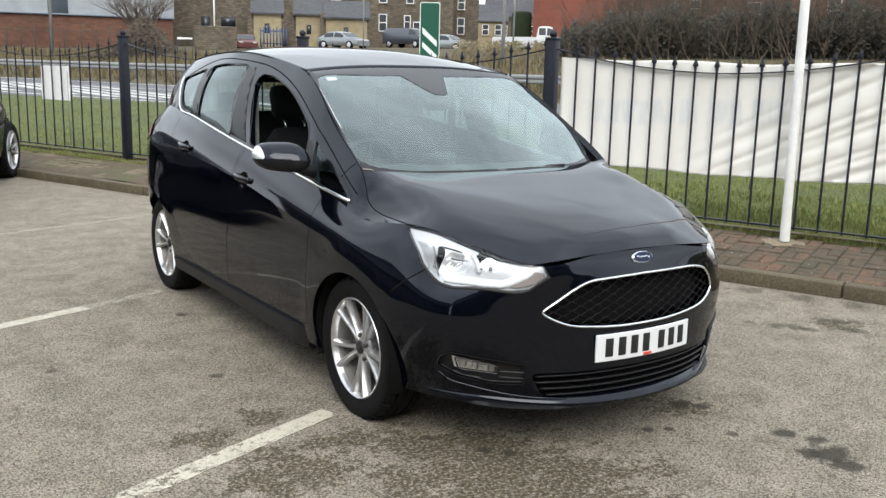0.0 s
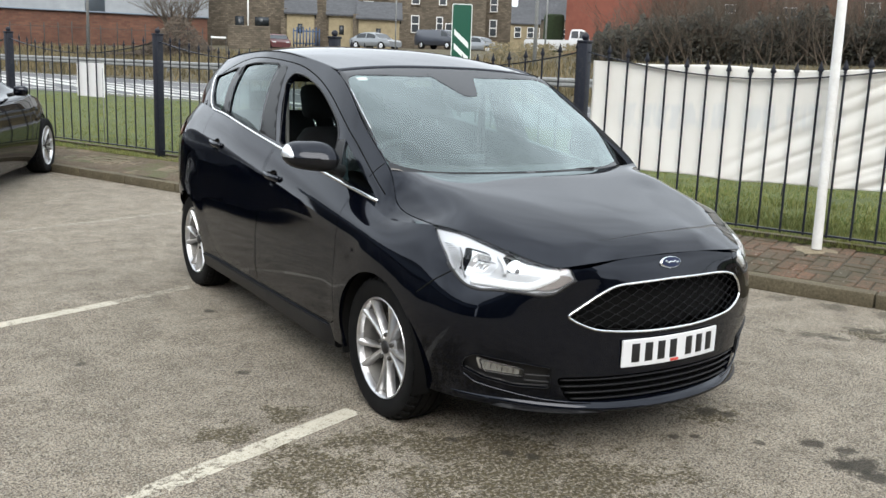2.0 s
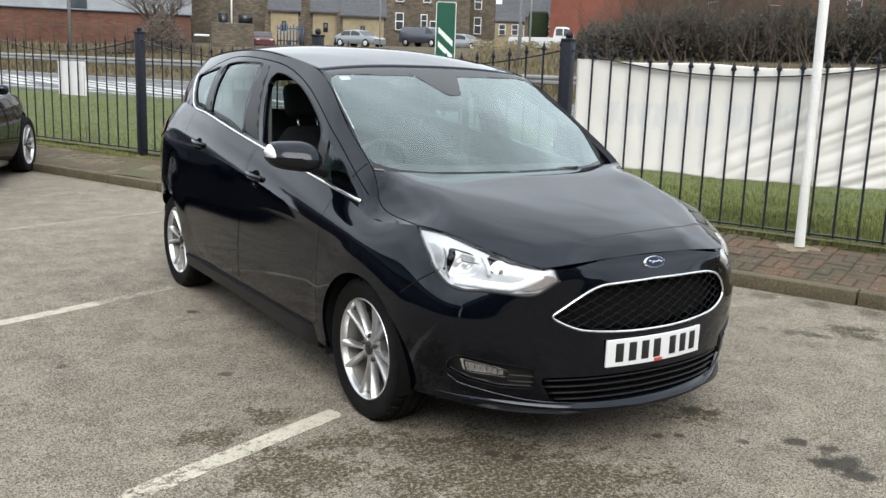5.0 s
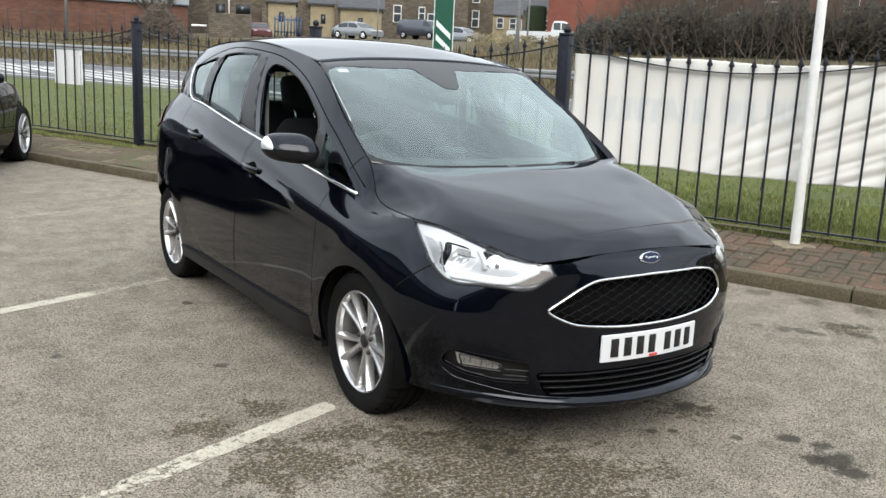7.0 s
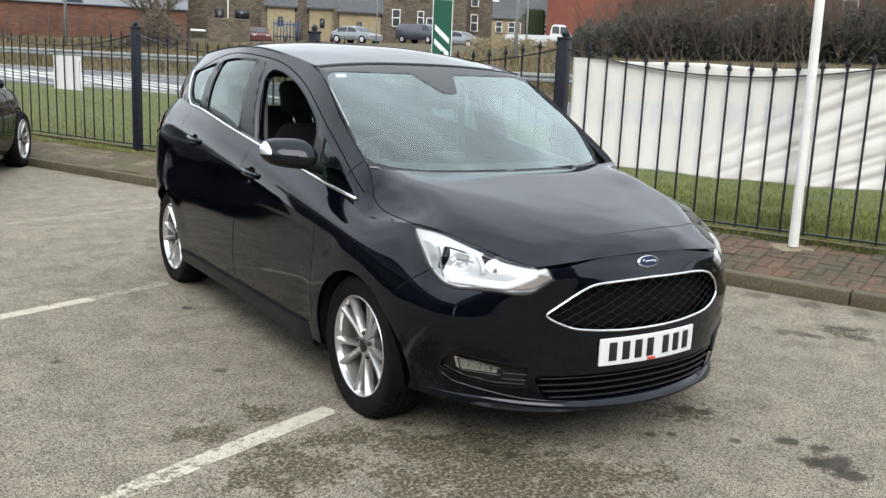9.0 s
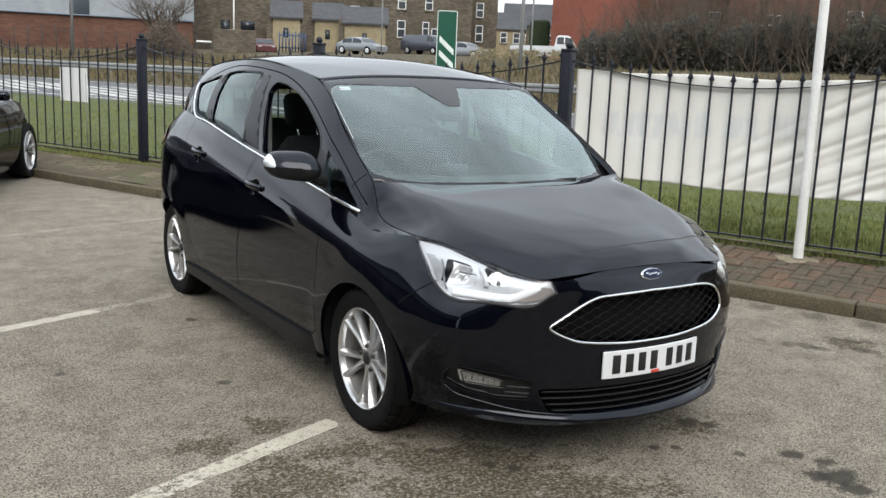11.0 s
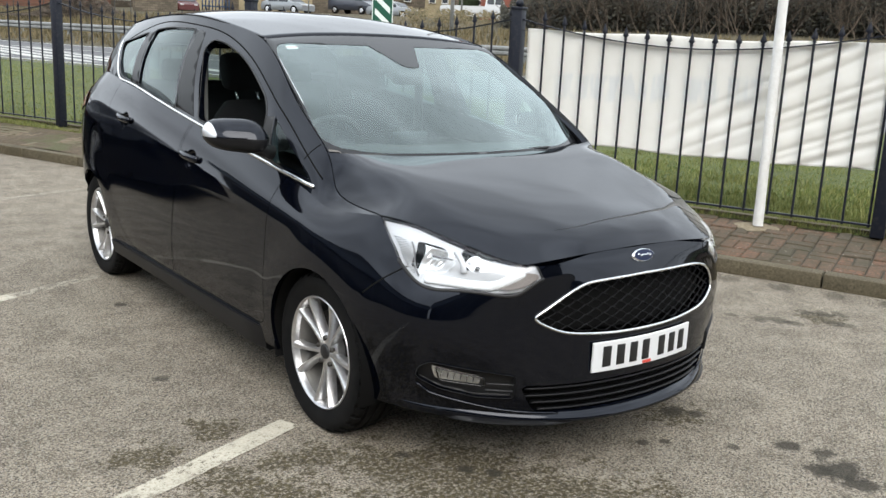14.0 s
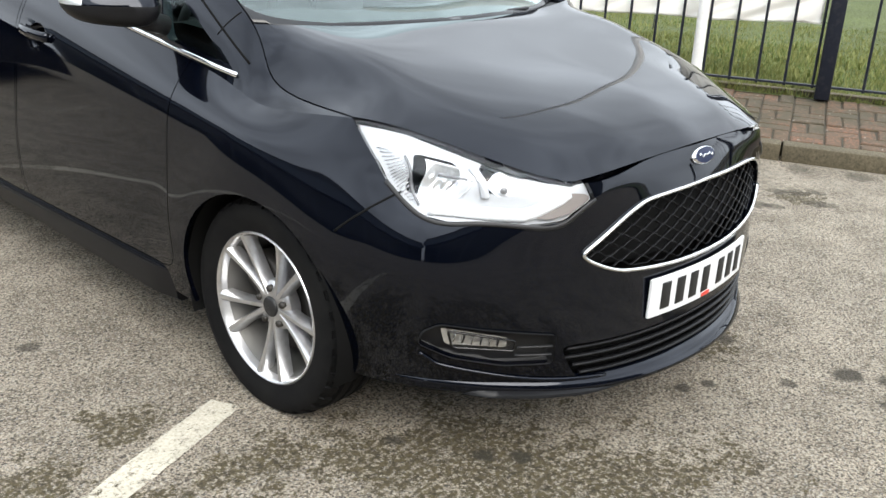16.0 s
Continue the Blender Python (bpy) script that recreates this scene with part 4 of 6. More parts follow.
    # Bonnet: half sections from its front edge to the cowl (middle, hollow, shoulder, shut line).
    sections = [((0, -.825, .803), (.25, -.811, .794), (.40, -.795, .782)),
                ((0, -.75, .856), (.27, -.735, .849), (.46, -.69, .830)),
                ((0, -.62, .905), (.30, -.60, .897), (.52, -.575, .870)),
                ((0, -.47, .940), (.33, -.455, .933), (.575, -.45, .908)),
                ((0, -.33, .965), (.35, -.325, .962), (.62, -.34, .943)),
                ((0, -.21, .986), (.36, -.205, .986), (.640, -.22, .982)),
                ((0, -.11, 1.004), (.37, -.10, 1.005), (.655, -.10, 1.012)),
                ((0, -.038, 1.017), (.385, -.015, 1.018), (.657, .008, 1.027)),
                ((0, .018, 1.025), (.40, .062, 1.026), (.662, .115, 1.041))]
    stations = np.linspace(0, 8, 57)
    inner = np.stack([spline([row[k] for row in sections], stations) for k in range(3)], 1)
    shut = np.concatenate([spline(SEAM_LINE, 2 + stations[stations <= 4] / 2), spline(RAIL_LINE, (stations[stations > 4] - 4) / 2)])
    rows = []
    for k3, edge in zip(inner, shut):
        edge = edge + np.array((-.004, .002, .003))
        k4 = np.vstack([k3, edge])
        run = np.concatenate([[0], np.cumsum(np.linalg.norm(np.diff(k4, axis=0), axis=1))])
        side = np.stack([np.interp(np.linspace(0, run[-1], 49), run, k4[:, i]) for i in range(3)], 1)
        half = np.concatenate([side[:0:-1] * (-1, 1, 1), side])
        for _ in range(26):   # rounds the crease along the bonnet's shoulder
            half[1:-1] = half[1:-1] * .5 + (half[:-2] + half[2:]) * .25
        rows.append([nose_set(p) for p in half])
    bon = bmesh.new()
    grid(bon, rows)
    rear_edge = rows[-1]
    lip(bon, .025)
    bonnet = part("bonnet", bon, PAINT, car)
    sharpen(bonnet, 50)
    for x in (-.36, .36):
        bm = bmesh.new()
        block(bm, x * 1.3 - .014, .000, 1.003, x * 1.3 + .014, .018, 1.015, .003)
        part("washer_jet", bm, PLASTIC, bonnet)
    # Windscreen sheet, bowed forwards in the middle.
    wedge = [(.712, .215, 1.036), (.695, .40, 1.178), (.677, .57, 1.286), (.644, .80, 1.418), (.628, .885, 1.456)]
    wmid = [(0, .030, 1.016), (0, .28, 1.167), (0, .51, 1.296), (0, .78, 1.429), (0, .905, 1.487)]
    # Cowl between bonnet and windscreen: painted wing corners, black plastic between them.
    foot = [Vector((.712 * w, .030 + .185 * abs(w) ** 2.2, 1.016 + .020 * abs(w) ** 2.6 - .002)) for w in np.linspace(-1, 1, 97)]
    for name, lo, hi, mat in (("wing_corner", 0, 4, PAINT), ("cowl", 4, 93, PLASTIC), ("wing_corner", 92, 97, PAINT)):
        drop = Vector((0, .002, -.012 if mat == PLASTIC else -.002))
        bm = bmesh.new()
        grid(bm, [[p + drop for p in rear_edge[lo:hi]], foot[lo:hi]])
        part(name, bm, mat, car)
    # Black trim on the step between each windscreen pillar and the glass, deepest at the foot.
    for s in (-1, 1):
        up, down = spline(RAIL_LINE, np.linspace(2, 4, 30)), spline(wedge, 30)
        rows = [[(s * (x - .004), y, z + .002) for x, y, z in up], [(s * x, y, z) for x, y, z in (up * .45 + down * .55 - np.array((.006, 0, .006)))], [(s * x, y, z - .004) for x, y, z in down]]
        bm = bmesh.new()
        grid(bm, rows)
        part("pillar_trim", bm, PILLAR, car, "black plastic windscreen pillar trim")
    # Windscreen: glass and its printed black border.
    ws = crowned(wedge, wmid, 40, 49, 2.6)
    half_pane = [(0, 1.030), (.473, 1.032), (.56, 1.038), (.640, 1.051), (.682, 1.072), (.697, 1.105), (.686, 1.178), (.667, 1.281), (.640, 1.392), (.614, 1.426), (.565, 1.442)]
    pane_poly = rounded(half_pane + [(-x, z) for x, z in half_pane[:0:-1]], .03, 3)
    pane = take(ws, cut(ws, pane_poly, 0, 2))
    border = shifted(ws, .003)
    lip(border, .02)
    screen = part("windscreen", shifted(pane, .002), GLASS, car, "tinted windscreen")
    screen.visible_shadow = False
    part("windscreen_border", border, GLOSS_BLACK, screen)
    glass_tree = BVHTree.FromBMesh(crowned(wedge, wmid, 40, 49, 2.6))
    label_ob = None
    for name, y0, y1, sink, mat in (("tax_label", .790, .818, .006, WHITE), ("label_stripe", .801, .807, .0068, RED_PRINT)):
        path, ns = onto(glass_tree, [(-.568, y0), (-.512, y0), (-.512, y1), (-.568, y1)], 0, 1, 3.0, (0, 0, -1))
        bm = bmesh.new()
        bm.faces.new([bm.verts.new(p + n * sink) for p, n in zip(path, ns)])
        bmesh.ops.recalc_face_normals(bm, faces=bm.faces)
        if label_ob is None:
            label_ob = part(name, bm, mat, screen, "small white sticker")
        else:
            part(name, bm, mat, label_ob)
    # Bright strip that stands in for the sky's glint along the near edge.
    pts = [Vector((-(x - .012), y, z + .004)) for x, y, z in spline(wedge, 24)[7:16]]
    bm = bmesh.new()
    sweep(bm, pts, [Vector((-.45, -.45, .77))] * len(pts), .005, .004)
    part("windscreen_glint", bm, SATIN, screen, "bright strip laid as a glint on the windscreen edge")
    frit = crowned(wedge, wmid, 40, 49, 2.6)
    fr = take(frit, cut(frit, rounded([(-.15, 1.46), (-.04, 1.352), (.04, 1.352), (.15, 1.46)], .02, 3), 0, 2))
    frit.free()
    part("sensor_frit", shifted(fr, .004), GLOSS_BLACK, screen, "black printed sensor patch")
    part("sensor_housing", box(-.075, .80, 1.30, .075, .98, 1.37, .02, Matrix.Translation((0, .70, 1.352)) @ Matrix.Rotation(radians(28), 4, "X") @ Matrix.Translation((0, -.88, -1.355))), PLASTIC, screen, "black rain sensor housing")
    # Roof.
    roof_edge = [(.636, .890, 1.461), (.640, 1.44, 1.536), (.630, 1.945, 1.551), (.590, 2.60, 1.506), (.526, 3.05, 1.405)]
    roof_mid = [(0, .912, 1.495), (0, 1.42, 1.573), (0, 1.95, 1.600), (0, 2.63, 1.575), (0, 3.10, 1.485)]
    roof = crowned(roof_edge, roof_mid, 40, 41, 2.6)
    lip(roof, .02)
    part("roof", roof, PAINT, car)
    for s in (-1, 1):
        line = [Vector((s * (x - .002), y, z + .001)) for x, y, z in spline(roof_edge, 60)]
        bm = bmesh.new()
        sweep(bm, line, [Vector((s * .5, 0, .86))] * len(line), .007, .0025)
        part("roof_joint", bm, DARK, car)
    tail = crowned([(.526, 3.055, 1.40), (.57, 3.20, 1.22), (.615, 3.30, 1.04)], [(0, 3.105, 1.48), (0, 3.28, 1.25), (0, 3.40, 1.005)], 20, 25)
    hole = rounded([(-.50, 1.09), (.50, 1.09), (.42, 1.36), (-.42, 1.36)], .06, 4)
    back = take(tail, cut(tail, hole, 0, 2))
    lip(tail, .02)
    tailgate = part("tailgate", tail, PAINT, car)
    part("rear_window", back, PRIVACY, tailgate)
    # Window band on each side.
    front_win = rounded([(.555, .995), (1.19, 1.076), (1.34, 1.395), (1.30, 1.436), (1.18, 1.428), (.97, 1.376), (.80, 1.304), (.633, 1.215), (.572, 1.15)], [.015, .02, .04, .05, .1, .2, .2, .1, .03], 4)
    rear_win = rounded([(1.492, 1.104), (2.044, 1.170), (2.060, 1.464), (1.887, 1.482), (1.546, 1.482)], [.012, .012, .015, .1, .015], 3)
    quarter = rounded([(2.183, 1.184), (2.355, 1.200), (2.420, 1.238), (2.540, 1.376), (2.525, 1.388), (2.175, 1.447)], [.012, .03, .05, .01, .01, .015], 3)
    corner = rounded([(.175, .936), (.452, .970), (.508, 1.150)], [.012, .02, .012], 3)
    for s in (-1, 1):
        band = flank_top(s)
        panes = []
        for name, outline in (("front_window", front_win), ("rear_window", rear_win), ("quarter_window", quarter), ("corner_window", corner)):
            panes.append((name, take(band, cut(band, outline, 1, 2, lambda c: c.z > .9))))
        pill = rounded([(1.245, 1.078), (1.478, 1.104), (1.532, 1.484), (1.418, 1.472)], .010, 3)
        b_pillar = take(band, cut(band, pill, 1, 2, lambda c: c.z > .9))
        pill = rounded([(2.054, 1.172), (2.173, 1.184), (2.164, 1.448), (2.071, 1.464)], .006, 2)
        c_pillar = take(band, cut(band, pill, 1, 2, lambda c: c.z > .9))
        pill = rounded([(.460, .974), (.548, .992), (.568, 1.145), (.514, 1.152)], .006, 2)
        a_pillar = take(band, cut(band, pill, 1, 2, lambda c: c.z > .9))
        lip(band, .03)
        side_frame = part("side_frame", band, PAINT, car)
        sharpen(side_frame, 50)
        for name, p in (("door_pillar", b_pillar), ("rear_pillar", c_pillar), ("mirror_pillar", a_pillar)):
            lip(p, .03)
            part(name, p, PLASTIC if name == "mirror_pillar" else PILLAR, side_frame)
        for name, p in panes:
            if name == "front_window" and s < 0:
                p.free()   # wound right down
                continue
            w = part(name, shifted(p, -.008), SIDE_GLASS, side_frame)
            w.visible_shadow = False
        # Chrome strip along the belt and up behind the quarter window.
        band2 = flank_top(s)
        t2 = BVHTree.FromBMesh(band2)
        belt = [(y, z) for y, z in spline([(.14, .912), (.5, .962), (1.0, 1.028), (1.5, 1.090), (2.0, 1.155), (2.25, 1.176), (2.37, 1.184), (2.445, 1.216), (2.505, 1.285), (2.595, 1.388)], 70)]
        path, ns = onto(t2, belt, 1, 2, s * 1.3, (-s, 0, 0))
        bm = bmesh.new()
        sweep(bm, path, ns, .016, .007)
        part("belt_moulding", bm, CHROME, side_frame, "bright chrome belt moulding")
        frame_gap = spline([(.115, .945), (.28, 1.052), (.42, 1.138), (.58, 1.224), (.87, 1.366), (1.18, 1.462), (1.45, 1.498), (1.8, 1.515), (2.1, 1.498), (2.36, 1.44), (2.54, 1.38)], 60)
        path, ns = onto(t2, [(a, b) for a, b in frame_gap], 1, 2, s * 1.3, (-s, 0, 0))
        bm = bmesh.new()
        sweep(bm, path, ns, .007, .0015)
        part("door_frame_gap", bm, DARK, side_frame)
        for line in ([(.246, 1.007), (.231, 1.032), (.214, 1.055), (.200, 1.070)],):
            path, ns = onto(t2, [(a, b) for a, b in spline(line, 14)], 1, 2, s * 1.3, (-s, 0, 0))
            bm = bmesh.new()
            sweep(bm, path, ns, .005, .0012)
            part("wing_gap", bm, DARK, side_frame)
        for outline in (front_win, rear_win, quarter):
            ring = turned_ccw(list(outline))
            path, ns = onto(t2, grown(ring, .004), 1, 2, s * 1.3, (-s, 0, 0))
            bm = bmesh.new()
            sweep(bm, path, ns, .009, .003, True)
            part("window_seal", bm, PLASTIC, side_frame, "black rubber window seal")
        band2.free()
        # Door mirror.
        mirror = new("door_mirror")
        mirror.parent = car
        if s > 0:   # folded in against the door
            mirror.matrix_world = Matrix.Translation((.84, .47, 0)) @ Matrix.Rotation(radians(100), 4, 'Z') @ Matrix.Translation((-.84, -.47, 0))
        bm = bmesh.new()
        rows = []
        for f in np.linspace(0, 1, 15):
            w = (1 - min(.97, abs(2 * f - 1)) ** 3.6) ** .5
            x = .845 + f * .225
            rows.append([(s * x, .44 + .10 * f + (.066 * math.copysign(abs(math.cos(a)) ** .8, math.cos(a)) * w) * (1 if math.cos(a) < 0 else .75), 1.066 + .012 * f + (.082 if math.sin(a) > 0 else .066) * math.copysign(abs(math.sin(a)) ** (.9 if math.sin(a) > 0 else .55), math.sin(a)) * w * (1 - .2 * f)) for a in np.linspace(0, 2 * math.pi, 29)[:-1]])
        rows = [[(x, y + .5 * max(0, z - 1.072), z) for x, y, z in r] for r in rows]
        vs = grid(bm, [r + [r[0]] for r in rows])
        bmesh.ops.remove_doubles(bm, verts=bm.verts, dist=1e-5)
        bmesh.ops.holes_fill(bm, edges=[e for e in bm.edges if len(e.link_faces) == 1])
        bmesh.ops.recalc_face_normals(bm, faces=bm.faces)
        low = cut(bm, [(.7 * s, .9), (1.3 * s, .9), (1.3 * s, 1.078), (.7 * s, 1.066)], 0, 2)
        under = take(bm, low)
        tip = take(bm, cut(bm, [(1.042 * s, 1.085), (1.056 * s, 1.04), (1.3 * s, .9), (1.3 * s, 1.3), (1.054 * s, 1.3)], 0, 2))
        cap = part("mirror_cap", bm, PAINT, mirror)
        part("mirror_base", under, TRIM_BLACK, mirror, "black plastic mirror underside")
        part("mirror_indicator", tip, REFLECTOR, mirror, "clear indicator lens")
        part("mirror_glass", box(s * .87, .518, 1.03, s * 1.03, .524, 1.12, .003), CHROME, mirror)
        bm = bmesh.new()
        rod(bm, (s * .80, .47, 1.005), (s * .90, .475, 1.035), .03, .026, 14)
        part("mirror_arm", bm, PLASTIC, mirror)
    # Grille: dark backing, woven mesh bars, bright surround.
    lip(mouth, .05)
    for v in mouth.verts:
        v.co.y += .06
    grille_ob = part("grille", mouth, DARK, car)
    lay, nrm = onto(tree, grille, 0, 2, -2.0, (0, 1, 0))
    bm = bmesh.new()
    sweep(bm, lay, nrm, .0115, .009, True)
    part("grille_surround", bm, CHROME, grille_ob, "bright chrome grille surround")
    poly = turned_ccw(list(grown(turned_ccw(list(grille)), -.004)))
    for row in range(13):
        bm = bmesh.new()
        z0 = .506 + row * .0175
        pts = []
        for k in range(-96, 97):
            x = k * .005
            f = (x / .075 + .5 * (row % 2)) % 1.0
            z = z0 + .0078 * min(1.0, max(-1.0, 1.4 * (1 - 4 * abs(f - .5))))
            if inside(poly, x, z):
                h, nn, _, _ = tree.ray_cast(Vector((x, -2, z)), Vector((0, 1, 0)))
                if h:
                    pts.append(h + Vector((0, .016, 0)))
        if len(pts) > 4:
            sweep(bm, pts, [Vector((0, -1, .25))] * len(pts), .0026, .007)
            part("mesh_bar", bm, TRIM_BLACK, grille_ob)
        else:
            bm.free()
    # Lower intake with slats.
    for v in intake.verts:
        v.co.y += .05
    lip(intake, .05, way=Vector((0, 1, 0)))
    low_ob = part("lower_intake", intake, DARK, car)
    for z in (.250, .276, .302, .328):
        pts = []
        for x in np.linspace(-.47, .47, 41):
            if inside(turned_ccw(intake_poly), x, z):
                h, nn, _, _ = tree.ray_cast(Vector((x, -2, z)), Vector((0, 1, 0)))
                pts.append(h + Vector((0, .022, 0)))
        bm = bmesh.new()
        sweep(bm, pts, [Vector((0, -1, .2))] * len(pts), .011, .018)
        part("slat", bm, TRIM_BLACK, low_ob)
    # Lower lip and the two corner winglets under it.
    for s in (-1, 1):
        rows = []
        for u in np.linspace(1.0, 3.1, 40):
            p = Vector(spline(SILL_LINE, [u])[0])
            q = Vector(spline(SILL_LINE, [min(u + .05, 4.35)])[0])
            t = (q - p).normalized()
            out = Vector((t.y, -t.x, 0)) if Vector((t.y, -t.x, 0)).dot(Vector((p.x, -.6, 0))) > 0 else Vector((-t.y, t.x, 0))
            o = .010 + .016 * min(1, (u - 1.0) / .5) * (1 - .8 * max(0, (u - 2.1)))
            o -= .05 * (max(0, u - 2.3) / .8) ** 2   # tucks in behind the bumper's corner
            prof = [p - out * .06 + Vector((0, 0, .012)), p + out * min(.004, o) + Vector((0, 0, .016)), p + out * o + Vector((0, 0, .004)), p + out * (o + .002) + Vector((0, 0, -.003)), p - out * .06 + Vector((0, 0, -.010))]
            rows.append([Vector((s * v.x, v.y, v.z)) for v in prof])
        bm = bmesh.new()
        vs = grid(bm, rows)
        bm.faces.new(vs[0]), bm.faces.new(vs[-1][::-1])
        bmesh.ops.recalc_face_normals(bm, faces=bm.faces)
        sharpen(part("splitter_winglet", bm, TRIM_BLACK, car, "black corner splitter"), 40)
    for s in (-1, 1):
        path, ns = onto(tree, [(s * x, z) for x, z in spline([(.768, .333), (.745, .310), (.712, .294), (.60, .265), (.49, .246), (.36, .236)], 30)], 0, 2, -2.0, (0, 1, 0))
        bm = bmesh.new()
        sweep(bm, path, ns, .012, .007)
        part("skirt_edge", bm, PAINT, car)
    rows = []
    for u in np.linspace(-3.6, 3.6, 81):
        a, b = (Vector(spline(mirrored(line[:7]), [6 + u])[0]) for line in (SILL_LINE, BUMPER_LINE))
        out = Vector((a.x * .55, a.y, 0)).normalized()
        k = .12 + .78 * math.cos(u / 3.6 * math.pi / 2) ** 1.6
        a, b = nose_set(a), nose_set(b)
        rows.append([a - Vector((0, 0, .002)) - out * .03, a + out * .022 * k - Vector((0, 0, .001)), a + out * .030 * k + Vector((0, 0, .006)), a + out * .028 * k + Vector((0, 0, .015)), a + (b - a) * .24 + out * .003, a + (b - a) * .28 - out * .02])
    bm = bmesh.new()
    grid(bm, rows)
    bmesh.ops.recalc_face_normals(bm, faces=bm.faces)
    part("lower_lip", bm, PAINT, car)
    # Front lamps.
    for s, sheet in lamps:
        lamp = new("headlamp")
        lamp.parent = car

        def laid(loop, sink):
            """A line on the lamp's face, sunk below it."""
            pts, ns = onto(tree, [(s * x, z) for x, z in loop], 0, 2, -2.0, (0, 1, 0))
            return [p - n * sink for p, n in zip(pts, ns)], ns

        def bar(name, loop, count, sink, wide, high, mat, label=""):
            pts, ns = laid(spline(loop, count), sink)
            bm = bmesh.new()
            sweep(bm, pts, ns, wide, high)
            return part(name, bm, mat, lamp, label)

        bar("lamp_seal", [(.440, .728), (.487, .699), (.521, .675), (.56, .668), (.60, .672), (.645, .677), (.694, .678), (.734, .675), (.768, .686), (.783, .72), (.788, .754)], 40, 0.0, .012, .003, PLASTIC, "black lamp seal")
        bar("daytime_strip", [(.752, .708), (.704, .706), (.645, .701), (.605, .699), (.572, .708), (.500, .750)], 40, .016, .032, .008, LAMPWHITE, "white light strip")
        back = shifted(sheet.copy(), -.0195)
        # Main reflector: a squarish fluted bowl with a step across it.
        tl, tr, br, bl = (.723, .816), (.665, .800), (.697, .731), (.759, .726)
        quad = rounded([(s * x, z) for x, z in (tl, tr, br, bl)], .014, 3)
        bmesh.ops.delete(back, geom=cut(back, quad, 0, 2), context='FACES')
        _, ns = laid([(.71, .77)], 0)
        aim = ns[0]
        facing_out = lambda n: n if n.y < 0 else -n
        rows = []
        for v in np.linspace(-.03, 1.03, 25):
            row = []
            for u in np.linspace(-.03, 1.03, 61):
                x, z = (tl[i] * (1 - u) * (1 - v) + tr[i] * u * (1 - v) + br[i] * u * v + bl[i] * (1 - u) * v for i in (0, 1))
                hit, n, _, _ = tree.ray_cast(Vector((s * x, -2, z)), Vector((0, 1, 0)))
                r = min(1.0, (abs(2 * u - 1) ** 3.5 + abs(2 * v - 1) ** 3.5) ** .5)
                flute = math.cos(u * 17 + 1.6 * math.sin(v * 5) + (0 if v < .5 else 1.4)) + .5 * math.cos(u * 41 + v * 9)
                row.append(hit - facing_out(n) * .019 - aim * (.012 * (1 - r * r) + (.0034 * flute + (.007 if v < .45 else 0)) * (1 - r)))
            rows.append(row)
        bm = bmesh.new()
        grid(bm, rows)
        bmesh.ops.recalc_face_normals(bm, faces=bm.faces)
        part("reflector", bm, REFLECTOR, lamp, "fluted mirror-bright reflector")
        # Second reflector: a slanting oval bowl round its bulb.
        oval = [(.608 + .043 * math.cos(a) - .016 * math.sin(a), .768 + .004 * math.cos(a) + .031 * math.sin(a)) for a in np.linspace(0, 2 * math.pi, 49)]
        bmesh.ops.delete(back, geom=cut(back, [(s * x, z) for x, z in oval[:-1]], 0, 2), context='FACES')
        _, ns = laid([(.608, .768)], 0)
        rows = []
        for f, deep in ((1.06, .019), (1.0, .0205), (.93, .024), (.78, .029), (.55, .033), (.30, .035), (.03, .036)):
            loop = [(.608 + f * (x - .608), .768 + f * (z - .768)) for x, z in oval]
            pts, _ = laid(loop, .019)
            rows.append([p - ns[0] * (deep - .019) for p in pts])
        bm = bmesh.new()
        grid(bm, rows)
        bmesh.ops.remove_doubles(bm, verts=bm.verts, dist=1e-5)
        bmesh.ops.recalc_face_normals(bm, faces=bm.faces)
        part("reflector", bm, REFLECTOR, lamp, "oval mirror-bright reflector")
        hit = laid([(.625, .765)], .0)[0][0]
        bm = bmesh.new()
        rod(bm, hit - ns[0] * .040, hit - ns[0] * .022, .010, .008, 14)
        part("bulb_shield", bm, LAMP_GREY, lamp, "dark grey bulb shield")
        bar("lamp_bezel", [(.750, .817), (.755, .787), (.760, .753), (.764, .712)], 14, .0125, .007, .005, LAMP_GREY, "dark grey inner lamp trim")
        bar("lamp_divider", [(.655, .806), (.660, .778), (.663, .756), (.664, .733)], 14, .017, .020, .010, HOUSING, "silver divider between the reflectors")
        bar("bulb_shield", [(.722, .783), (.708, .781), (.692, .779), (.682, .776)], 12, .026, .009, .008, LAMP_GREY, "dark grey bulb shield")
        part("lamp_housing", back, HOUSING, lamp, "silver lamp housing")
        outer, inner = spline([(.776, .827), (.780, .781), (.779, .748), (.773, .722)], 17), spline([(.761, .827), (.757, .800), (.761, .768), (.766, .724)], 17)
        for a, b in zip(outer, inner):
            pts, nn2 = laid([tuple(a * (1 - g) + b * g) for g in np.linspace(0, 1, 4)], .016)
            if len(pts) > 3:
                bm = bmesh.new()
                sweep(bm, pts, nn2, .0022, .004)
                part("lamp_rib", bm, SATIN, lamp)
        corner_poly = [(.583, .690), (.55, .686), (.505, .696), (.450, .728), (.458, .742), (.493, .748)]
        pts, nn2 = laid(rounded(corner_poly, .006, 3), .0105)
        bm = bmesh.new()
        bm.faces.new([bm.verts.new(p) for p in pts])
        bmesh.ops.triangulate(bm, faces=bm.faces)
        bmesh.ops.recalc_face_normals(bm, faces=bm.faces)
        part("indicator", bm, AMBER, lamp, "pale amber indicator")
